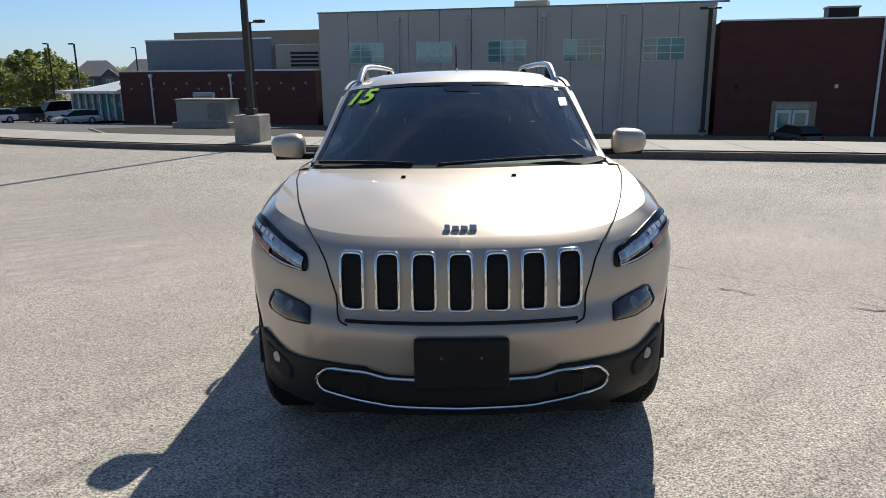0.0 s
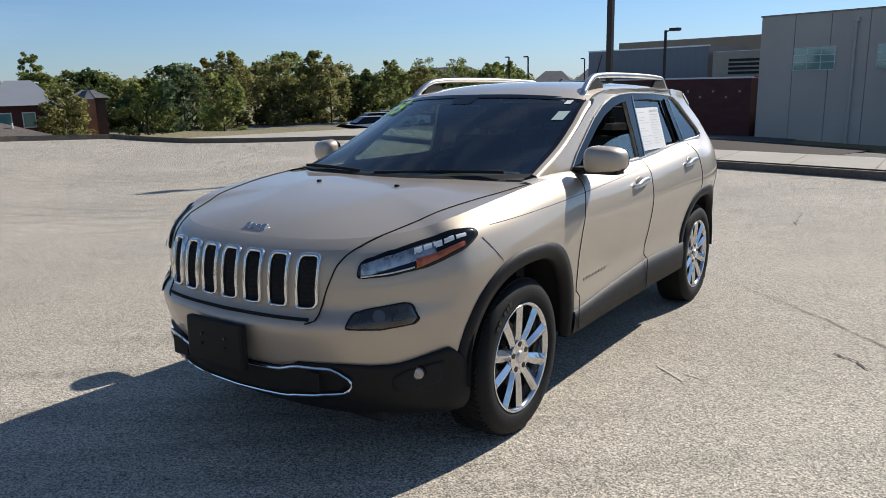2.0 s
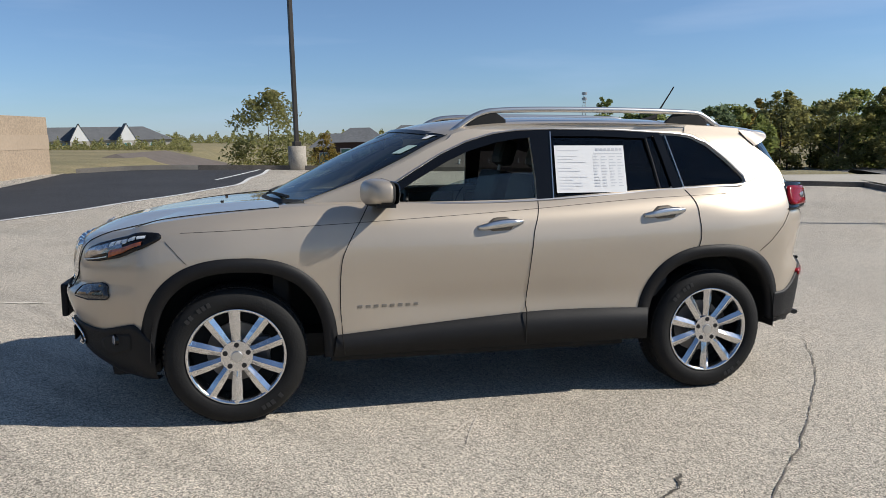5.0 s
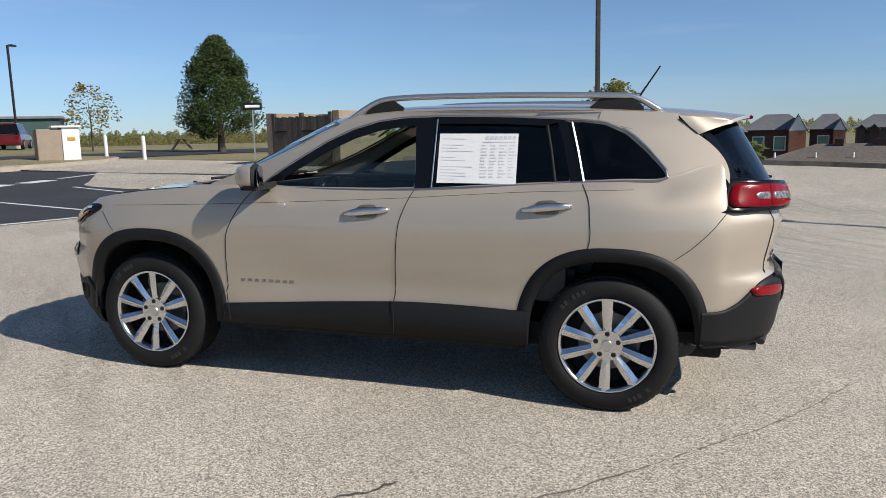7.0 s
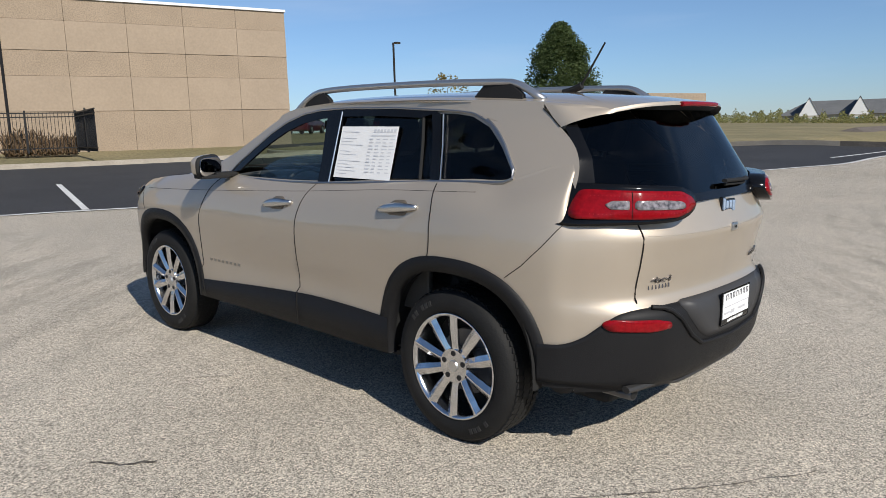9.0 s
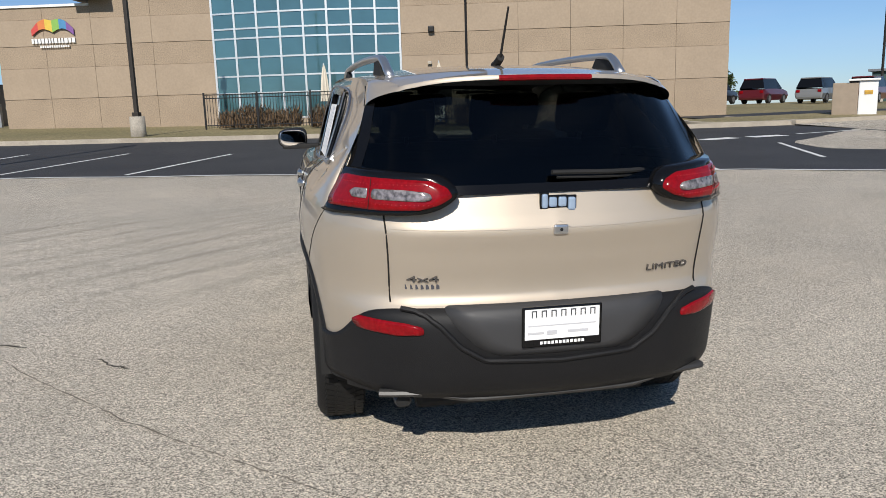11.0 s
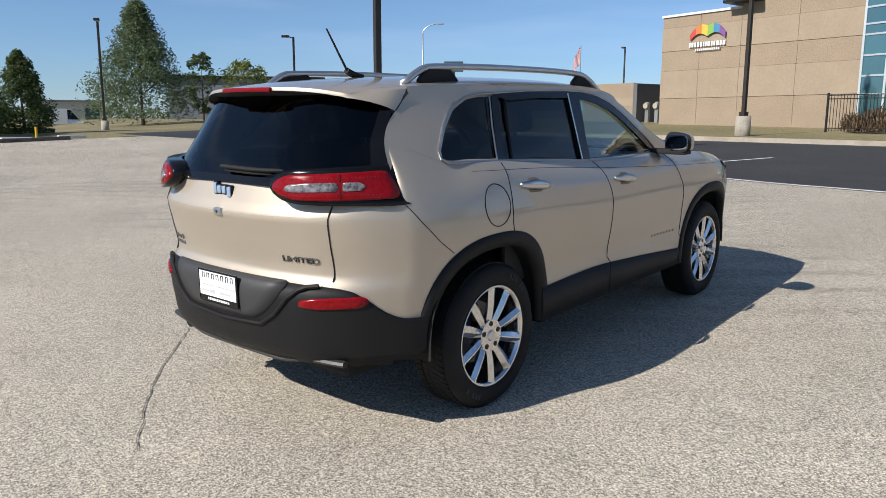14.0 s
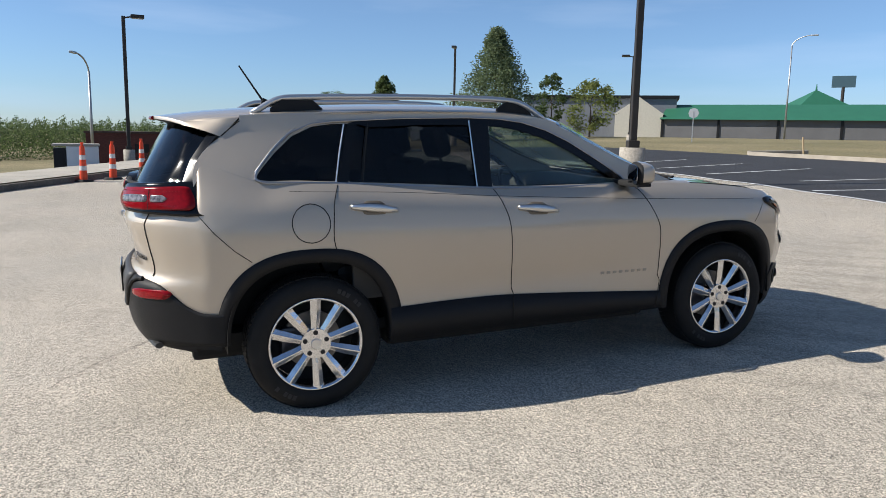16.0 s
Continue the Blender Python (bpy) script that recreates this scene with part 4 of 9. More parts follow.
def car_paint():
    m = bpy.data.materials.new("champagne_paint")
    m.use_nodes = True
    n, l = m.node_tree.nodes, m.node_tree.links
    p = n["Principled BSDF"]
    p.inputs["Base Color"].default_value = (0.50, 0.43, 0.345, 1)
    p.inputs["Metallic"].default_value, p.inputs["Roughness"].default_value = 0.58, 0.5
    p.inputs["Coat Weight"].default_value, p.inputs["Coat Roughness"].default_value = 1.0, 0.03
    tc = n.new("ShaderNodeTexCoord")
    v = n.new("ShaderNodeTexNoise")
    v.inputs["Scale"].default_value, v.inputs["Detail"].default_value = 700.0, 1.0
    l.new(tc.outputs["Object"], v.inputs["Vector"])
    r = n.new("ShaderNodeMapRange")
    r.inputs["To Min"].default_value, r.inputs["To Max"].default_value = 0.47, 0.58
    l.new(v.outputs["Fac"], r.inputs["Value"])
    l.new(r.outputs["Result"], p.inputs["Roughness"])
    # thin film of dust low on the sides
    d = n.new("ShaderNodeTexNoise")
    d.inputs["Scale"].default_value, d.inputs["Detail"].default_value = 1.3, 5.0
    l.new(tc.outputs["Object"], d.inputs["Vector"])
    dr = n.new("ShaderNodeMapRange")
    dr.inputs["To Min"].default_value, dr.inputs["To Max"].default_value = 0.94, 1.04
    l.new(d.outputs["Fac"], dr.inputs["Value"])
    mx = n.new("ShaderNodeMixRGB")
    mx.blend_type = "MULTIPLY"
    mx.inputs["Fac"].default_value = 1
    mx.inputs["Color1"].default_value = (0.50, 0.43, 0.345, 1)
    l.new(dr.outputs["Result"], mx.inputs["Color2"])
    l.new(mx.outputs["Color"], p.inputs["Base Color"])
    return m


PAINT = car_paint()
CLAD = mat("black_cladding", (0.010, 0.010, 0.011), 0.55, spec=0.3, vary=0.15, scale=3, fine=0.15, fine_scale=200, bump=0.15, bump_scale=300)
CHROME = mat("chrome", (0.80, 0.80, 0.80), 0.09, 1.0)
SATIN = mat("satin_silver", (0.62, 0.62, 0.62), 0.28, 1.0)
BLACK_GLOSS = mat("gloss_black", (0.005, 0.005, 0.0055), 0.15, coat=0.1, spec=0.3)
BLACK_MATT = mat("matt_black", (0.010, 0.010, 0.010), 0.8)
# near-black for panel gaps; also drawn as shade along the flank's fold
SEAM_AND_CREASE = mat("panel_gap", (0.008, 0.007, 0.006), 0.9)
TYRE = mat("tyre_rubber", (0.012, 0.012, 0.012), 0.7, spec=0.3, vary=0.25, scale=10, bump=0.2, bump_scale=90)
TRIM = mat("satin_trim", (0.40, 0.40, 0.41), 0.36, 1.0)
ALLOY = mat("polished_alloy", (0.68, 0.68, 0.69), 0.17, 1.0)
ALLOY_DARK = mat("dark_alloy", (0.10, 0.10, 0.105), 0.35, 0.8)
DISC = mat("brake_disc", (0.25, 0.24, 0.23), 0.4, 0.9, vary=0.3, scale=8)
RED_LENS = mat("red_lens", (0.25, 0.004, 0.008), 0.18, coat=0.15, spec=0.2, vary=0.35, scale=60)
RED_POINT = mat("red_light_point", (0.36, 0.02, 0.03), 0.2, coat=1.0)
CLEAR_LENS = mat("clear_lens", (0.50, 0.47, 0.46), 0.16, 0.3, coat=0.5, vary=0.4, scale=30)
TAIL_CLEAR = mat("tail_clear_lens", (0.34, 0.30, 0.30), 0.22, 0.3, coat=0.5, vary=0.8, scale=55)
WHITE_LENS = mat("white_lens", (0.75, 0.78, 0.80), 0.15, coat=1.0)
SMOKE_LENS = mat("smoked_lens", (0.055, 0.050, 0.045), 0.10, 0.2, coat=1.0, vary=0.5, scale=14)
AMBER = mat("amber_lens", (0.52, 0.11, 0.025), 0.2, coat=1.0, vary=0.5, scale=40)
LAMP_IN = mat("lamp_reflector", (0.48, 0.50, 0.53), 0.16, 0.7, vary=0.6, scale=28, coat=1.0)
SEATCLOTH = mat("seat_leather", (0.030, 0.029, 0.028), 0.55, vary=0.2, scale=5)
HEADLINER = mat("headliner", (0.33, 0.31, 0.28), 0.95, vary=0.08)
PAPER = mat("paper", (0.80, 0.80, 0.79), 0.8, vary=0.04, scale=3)
INK = mat("grey_ink", (0.48, 0.48, 0.50), 0.8)
LIME = mat("lime_marker", (0.42, 0.85, 0.02), 0.55, vary=0.1, scale=20)


def glass_mat(name, tint, clear):
    """Thin tinted glass: part of the light passes, the rest is reflected."""
    m = bpy.data.materials.new(name)
    m.use_nodes = True
    n, l = m.node_tree.nodes, m.node_tree.links
    n.remove(n["Principled BSDF"])
    tr = n.new("ShaderNodeBsdfTransparent")
    tr.inputs["Color"].default_value = (*tint, 1)
    gl = n.new("ShaderNodeBsdfGlossy")
    gl.inputs["Roughness"].default_value = 0.02
    lw = n.new("ShaderNodeLayerWeight")
    lw.inputs["Blend"].default_value = 0.5
    pw = n.new("ShaderNodeMath")
    pw.operation = "POWER"
    pw.inputs[1].default_value = 4.0
    l.new(lw.outputs["Facing"], pw.inputs[0])
    fr = n.new("ShaderNodeMapRange")
    fr.inputs["To Min"].default_value, fr.inputs["To Max"].default_value = clear, 1.0
    l.new(pw.outputs["Value"], fr.inputs["Value"])
    mx = n.new("ShaderNodeMixShader")
    l.new(fr.outputs["Result"], mx.inputs["Fac"])
    l.new(tr.outputs["BSDF"], mx.inputs[1])
    l.new(gl.outputs["BSDF"], mx.inputs[2])
    l.new(mx.outputs["Shader"], n["Material Output"].inputs["Surface"])
    return m


GLASS_FRONT = glass_mat("windscreen_glass", (0.46, 0.57, 0.51), 0.10)
GLASS_TINT = glass_mat("privacy_glass", (0.26, 0.265, 0.27), 0.03)
GLASS_REAR = glass_mat("rear_privacy_glass", (0.11, 0.113, 0.117), 0.03)
GLASS_SIDE = glass_mat("door_glass", (0.74, 0.79, 0.77), 0.05)


def cr(pts, t):
    """Catmull-Rom through pts at t in 0..1."""
    n = len(pts) - 1
    f = min(max(t, 0.0), 1.0) * n
    i = min(int(f), n - 1)
    u = f - i
    p1, p2 = pts[i], pts[i + 1]
    p0 = pts[i - 1] if i > 0 else p1 * 2 - p2
    p3 = pts[i + 2] if i + 2 <= n else p2 * 2 - p1
    return 0.5 * ((p1 * 2) + (p2 - p0) * u + (p0 * 2 - p1 * 5 + p2 * 4 - p3) * u * u + (p1 * 3 - p0 - p2 * 3 + p3) * u ** 3)


def smooth_table(tab, x):
    """Smooth curve through a table of (x, value)."""
    if x <= tab[0][0]:
        return tab[0][1]
    if x >= tab[-1][0]:
        return tab[-1][1]
    for i, ((a, p), (b, q)) in enumerate(zip(tab, tab[1:])):
        if x <= b:
            u = (x - a) / (b - a)
            ma = (q - tab[i - 1][1]) / (b - tab[i - 1][0]) if i > 0 else (q - p) / (b - a)
            mb = (tab[i + 2][1] - p) / (tab[i + 2][0] - a) if i + 2 < len(tab) else (q - p) / (b - a)
            h = b - a
            return (2 * u ** 3 - 3 * u * u + 1) * p + (u ** 3 - 2 * u * u + u) * h * ma + (-2 * u ** 3 + 3 * u * u) * q + (u ** 3 - u * u) * h * mb


# body side: half width against the fraction v of the height from sill to belt
PROF = ((0.0, 0.845), (0.07, 0.882), (0.16, 0.889), (0.30, 0.894), (0.42, 0.901), (0.56, 0.913), (0.68, 0.925), (0.76, 0.9265), (0.84, 0.913), (0.91, 0.892), (0.96, 0.858), (1.0, 0.812))
BELT = ((-2.0, 0.985), (-1.75, 1.035), (-1.35, 1.088), (-0.95, 1.118), (-0.5, 1.118), (0.3, 1.128), (0.8, 1.155), (1.2, 1.185), (1.6, 1.205), (1.8, 1.19), (2.0, 1.16))
FRONT_Y = ((0.24, -2.075), (0.34, -2.20), (0.46, -2.240), (0.56, -2.278), (0.62, -2.293), (0.655, -2.290), (0.68, -2.262), (0.705, -2.228), (0.80, -2.222), (0.90, -2.20), (0.94, -2.165), (0.965, -2.12))
REAR_Y = ((0.30, 2.13), (0.40, 2.225), (0.52, 2.255), (0.62, 2.265), (0.70, 2.255), (0.75, 2.205), (0.90, 2.228), (0.98, 2.250), (1.005, 2.254), (1.03, 2.238), (1.15, 2.196))
FRONT_PLAN = ((0.0, 0.0), (0.22, 0.012), (0.42, 0.045), (0.60, 0.115), (0.76, 0.235), (0.88, 0.375), (0.965, 0.52))
REAR_PLAN = ((0.0, 0.0), (0.24, 0.008), (0.45, 0.032), (0.62, 0.075), (0.77, 0.165), (0.89, 0.30), (0.96, 0.44))


def green_x(y, z):
    """Half width of the glasshouse."""
    x = 0.797 - 0.2765 * (z - 1.12)
    if y < 0.3:
        x -= 0.045 * ((0.3 - y) / 1.3) ** 2
    if y > 0.5:
        x -= 0.080 * ((y - 0.5) / 1.3) ** 2
        # the rear pillar swells out into the shoulder
        x += 0.072 * sstep(0.8, 1.7, y) * (1 - sstep(1.17, 1.5, z))
    return x


def side_x(y, v):
    """Half width of the body on its flank."""
    x = smooth_table(PROF, v) - 0.010
    x -= 0.026 * max(0, abs(y) - 1.2) ** 1.5
    z = 0.24 + v * (smooth_table(BELT, y) - 0.24)
    if v < 0.9:                                   # shallow hollow along the doors
        x -= 0.012 * math.exp(-((z - 0.60) / 0.09) ** 2) * sstep(0.9, 0.5, abs(y - 0.15))
    for cy in (-1.32, 1.36):                      # swelling over the wheels
        r = math.hypot((y - cy) / 1.05, z - 0.36)
        x += 0.006 * math.exp(-((r - 0.50) / 0.13) ** 2) * (1 - sstep(0.8, 1.0, v))
    return x


def key_columns(v):
    pts = []
    topf, topr = 0.962, 1.152
    zf = 0.24 + v * (topf - 0.24)
    zr = 0.30 + v * (topr - 0.30)
    yf, yr = smooth_table(FRONT_Y, zf), smooth_table(REAR_Y, zr)
    xf = side_x(-1.72, v)
    for i, (fx, dy) in enumerate(FRONT_PLAN):
        t = i / (len(FRONT_PLAN) - 1)
        zc = 0.24 + v * (smooth_table(BELT, -1.75) - 0.24)
        z = zf + (zc - zf) * t ** 3
        pts.append(Vector((fx * xf, yf + dy * (-1.70 - yf) / (-1.70 + 2.28), z)))
    for y in (-1.45, -1.1, -0.8, -0.4, 0.0, 0.4, 0.8, 1.15, 1.5):
        pts.append(Vector((side_x(y, v), y, 0.24 + v * (smooth_table(BELT, y) - 0.24))))
    xr = side_x(1.75, v)
    for i, (fx, dy) in reversed(list(enumerate(REAR_PLAN))):
        t = i / (len(REAR_PLAN) - 1)
        zc = 0.26 + v * (smooth_table(BELT, 1.78) - 0.26)
        pts.append(Vector((fx * xr, yr - dy * (yr - 1.76) / (2.25 - 1.76), zr + (zc - zr) * t ** 2)))
    return pts


ROWS, COLS = 44, 230
shell = []
for r in range(ROWS + 1):
    keys = key_columns(r / ROWS)
    shell.append([cr(keys, c / COLS) for c in range(COLS + 1)])


# behind the rear door the flank runs up into the pillar in one fair sweep
SWEEP_ROW = 36


def pillar_foot(y):
    """Height at which the swept flank meets the glasshouse."""
    return 1.200 + 0.10 * sstep(1.52, 1.92, y)


for c in range(COLS + 1):
    a, b4 = shell[SWEEP_ROW][c], shell[SWEEP_ROW - 3][c]
    s_mix = sstep(1.22, 1.66, a.y) * (1 - sstep(1.880, 1.915, a.y))
    if s_mix > 0 and a.x > 0.5:
        zt = pillar_foot(a.y)
        foot_p = Vector((green_x(a.y, zt) + 0.0015, a.y, zt))
        rise = (Vector((green_x(a.y, zt + 0.05), a.y, zt + 0.05)) - foot_p).normalized()
        k = (foot_p - a).length * 0.40
        p, q = a + (a - b4).normalized() * k, foot_p - rise * k
        for r in range(SWEEP_ROW + 1, ROWS + 1):
            w = (r - SWEEP_ROW) / (ROWS - SWEEP_ROW)
            v = a * (1 - w) ** 3 + p * 3 * w * (1 - w) ** 2 + q * 3 * w * w * (1 - w) + foot_p * w ** 3
            shell[r][c] = shell[r][c].lerp(v, s_mix)


def arch_rho(y, z, cy, grow=0.0):
    a, b = 0.425 + grow, 0.455 + grow
    return (abs((y - cy) / a) ** 2.5 + abs((z - 0.35) / b) ** 2.5) ** 0.4


def in_arch(p):
    return p.z < 0.9 and (arch_rho(p.y, p.z, -1.325, 0.035) < 1 or arch_rho(p.y, p.z, 1.36, 0.035) < 1)


SHELL_BVH_V = [p for row in shell for p in row]
SHELL_BVH_F = [(r * (COLS + 1) + c, r * (COLS + 1) + c + 1, (r + 1) * (COLS + 1) + c + 1, (r + 1) * (COLS + 1) + c) for r in range(ROWS) for c in range(COLS)]
SHELL_BVH_V2 = SHELL_BVH_V + [Vector((-p.x, p.y, p.z)) for p in SHELL_BVH_V]
BODY_TREE = BVHTree.FromPolygons(SHELL_BVH_V2, SHELL_BVH_F + [tuple(i + len(SHELL_BVH_V) for i in f) for f in SHELL_BVH_F])

DOOR_A = ((0.2, -0.78), (0.42, -0.81), (0.62, -0.82), (0.84, -0.81), (0.95, -0.765), (1.06, -0.70), (1.15, -0.64))
DOOR_B = ((0.2, 0.20), (0.40, 0.20), (0.65, 0.207), (0.95, 0.232), (1.05, 0.262), (1.13, 0.29))
DOOR_C = ((0.5, 0.93), (0.60, 0.97), (0.72, 1.05), (0.80, 1.14), (0.86, 1.235), (1.06, 1.238), (1.12, 1.225), (1.19, 1.19))


def seam_y(tab, z):
    return smooth_table(tab, z)


def region(p):
    """Which panel of the body a point of the flank or the ends belongs to."""
    if p.y < -1.70 or (p.y < -1.5 and p.z < 0.62):
        return "front_bumper" if p.z < 0.93 else "fender"
    if p.y > 1.93 and abs(p.x) < 0.62 and p.z > 0.735:
        return "tailgate"
    if p.y > 1.72 and p.z < 0.50:
        return "rear_bumper"
    if p.y < seam_y(DOOR_A, p.z):
        return "fender"
    if p.y < seam_y(DOOR_B, p.z):
        return "front_door"
    if p.y < seam_y(DOOR_C, p.z) and p.z > 0.30:
        return "rear_door"
    return "rear_quarter"


def mesh_from(name, faces_pts, material, parent, label="", smooth=True):
    b = B()
    cache = {}

    def vert(p):
        k = (round(p.x, 5), round(p.y, 5), round(p.z, 5))
        if k not in cache:
            cache[k] = b.verts.new(p)
        return cache[k]

    for f in faces_pts:
        vs = []
        for p in f:
            w = vert(p)
            if w not in vs:
                vs.append(w)
        if len(vs) > 2:
            try:
                b.faces.new(vs)
            except ValueError:
                pass
    bmesh.ops.recalc_face_normals(b, faces=b.faces)
    return part(name, b, material, parent, label, smooth)


PANELS = {}
GRILLE_HALF = 0.45
for side in (1, -1):
    for r in range(ROWS):
        for c in range(COLS):
            q = [shell[r][c], shell[r][c + 1], shell[r + 1][c + 1], shell[r + 1][c]]
            mid = (q[0] + q[1] + q[2] + q[3]) / 4
            if in_arch(mid) or (mid.z < 0.338 and abs(mid.y) < 1.0) or (mid.z < 0.365 and mid.y > 1.76):
                continue
            name = region(mid)
            key = name if name in ("front_bumper", "tailgate", "rear_bumper") else (name, side)
            q = [Vector((p.x * side, p.y, p.z)) for p in q]
            PANELS.setdefault(key, []).append(q if side == 1 else q[::-1])
panel_obs = {}
NAMES = {"front_door": "door", "rear_door": "door"}
for key, faces in PANELS.items():
    kind_name = key if isinstance(key, str) else key[0]
    ob = mesh_from(NAMES.get(kind_name, kind_name), faces, CLAD if kind_name == "rear_bumper" else PAINT, car,
                   "black textured rear bumper" if kind_name == "rear_bumper" else "")
    panel_obs[key] = ob


def hit_side(y, z, side, off=0.0):
    p, n, _, _ = BODY_TREE.ray_cast(Vector((2.0 * side, y, z)), Vector((-side, 0, 0)))
    if p is None:
        p, n, _, _ = BODY_TREE.find_nearest(Vector((0.9 * side, y, z)))
    if n.x * side < 0:
        n = -n
    return p + n * off


def hit_end(x, z, end, off=0.0):
    p, n, _, _ = BODY_TREE.ray_cast(Vector((x, 3.0 * end, z)), Vector((0, -end, 0)))
    if p is None:
        p, n, _, _ = BODY_TREE.find_nearest(Vector((x, 2.2 * end, z)))
    if n.y * end < 0:
        n = -n
    return p + n * off


def hit_out(p, off=0.0):
    q, n, _, _ = BODY_TREE.find_nearest(p)
    if n.dot(q - Vector((0, q.y * 0.6, 0.6))) < 0:
        n = -n
    return q + n * off


def tube(b, pts, r, n=6, closed=False, flat=1.0):
    """A round or flattened bead along a way."""
    m = len(pts)
    rings = []
    for i, p in enumerate(pts):
        a = pts[(i - 1) % m] if closed or i > 0 else p
        c = pts[(i + 1) % m] if closed or i < m - 1 else p
        d = (c - a).normalized()
        u = d.cross(Vector((0, 0, 1)))
        if u.length < 0.05:
            u = d.cross(Vector((1, 0, 0)))
        u.normalize()
        w = d.cross(u)
        rings.append([b.verts.new(p + (u * math.cos(2 * math.pi * k / n) + w * math.sin(2 * math.pi * k / n) * flat) * r) for k in range(n)])
    for i in range(m if closed else m - 1):
        x, y = rings[i], rings[(i + 1) % m]
        for k in range(n):
            b.faces.new((x[k], x[(k + 1) % n], y[(k + 1) % n], y[k]))
    if not closed:
        b.faces.new(rings[0][::-1])
        b.faces.new(rings[-1])
    return b


def resample(pts, n, closed=False):
    pts = [Vector(p) for p in pts]
    if closed:
        pts = pts + [pts[0]]
    lens = [0.0]
    for a, c in zip(pts, pts[1:]):
        lens.append(lens[-1] + (c - a).length)
    out = []
    for k in range(n if closed else n + 1):
        s = lens[-1] * k / n
        i = max(j for j in range(len(lens) - 1) if lens[j] <= s + 1e-9)
        u = (s - lens[i]) / max(lens[i + 1] - lens[i], 1e-9)
        out.append(pts[i].lerp(pts[i + 1], u))
    return out


def round_poly(pts, n=48, soft=2):
    """A closed outline, resampled and smoothed."""
    p = resample([Vector((a, b, 0)) for a, b in pts], n, True)
    for _ in range(soft):
        p = [(p[i - 1] + p[i] * 2 + p[(i + 1) % n]) / 4 for i in range(n)]
    return [(v.x, v.y) for v in p]


def lens_panel(name, outline, put, material, parent, off=0.006, thick=0.02, label="", rings=5, dome=0.0, smooth=True):
    """A shaped panel that follows the body: outline in two coordinates, put() lays a point on the body at a height over it."""
    b = B()
    n = len(outline)
    cx, cy = sum(p[0] for p in outline) / n, sum(p[1] for p in outline) / n
    rows = [[b.verts.new(put(x, y, off - thick)) for x, y in outline], [b.verts.new(put(x, y, off)) for x, y in outline]]
    for k in range(1, rings):
        t = 1 - k / rings
        rows.append([b.verts.new(put(cx + (x - cx) * t, cy + (y - cy) * t, off + dome * (1 - t * t))) for x, y in outline])
    for a, c in zip(rows, rows[1:]):
        for i in range(n):
            b.faces.new((a[i], a[(i + 1) % n], c[(i + 1) % n], c[i]))
    tip = b.verts.new(put(cx, cy, off + dome))
    for i in range(n):
        b.faces.new((rows[-1][i], rows[-1][(i + 1) % n], tip))
    bmesh.ops.recalc_face_normals(b, faces=b.faces)
    return part(name, b, material, parent, label, smooth)


def side_put(side):
    return lambda y, z, o: hit_side(y, z, side, o)


def end_put(end):
    return lambda x, z, o: hit_end(x, z, end, o)


# wheel-arch and sill cladding, panel gaps
def ring_strip(name, inner, outer, put, material, parent, off=0.012, lip=0.05):
    b = B()
    rows = []
    for (a, c) in zip(inner, outer):
        mid = ((a[0] + c[0]) / 2, (a[1] + c[1]) / 2)
        pin = put(a[0], a[1], off)
        rows.append([b.verts.new(pin - Vector((math.copysign(lip, pin.x), 0, 0))), b.verts.new(pin), b.verts.new(put(mid[0], mid[1], off + 0.005)), b.verts.new(put(c[0], c[1], off * 0.8)), b.verts.new(put(c[0], c[1], -0.01))])
    for r0, r1 in zip(rows, rows[1:]):
        for k in range(4):
            b.faces.new((r0[k], r0[k + 1], r1[k + 1], r1[k]))
    bmesh.ops.recalc_face_normals(b, faces=b.faces)
    return part(name, b, material, parent, "", True)


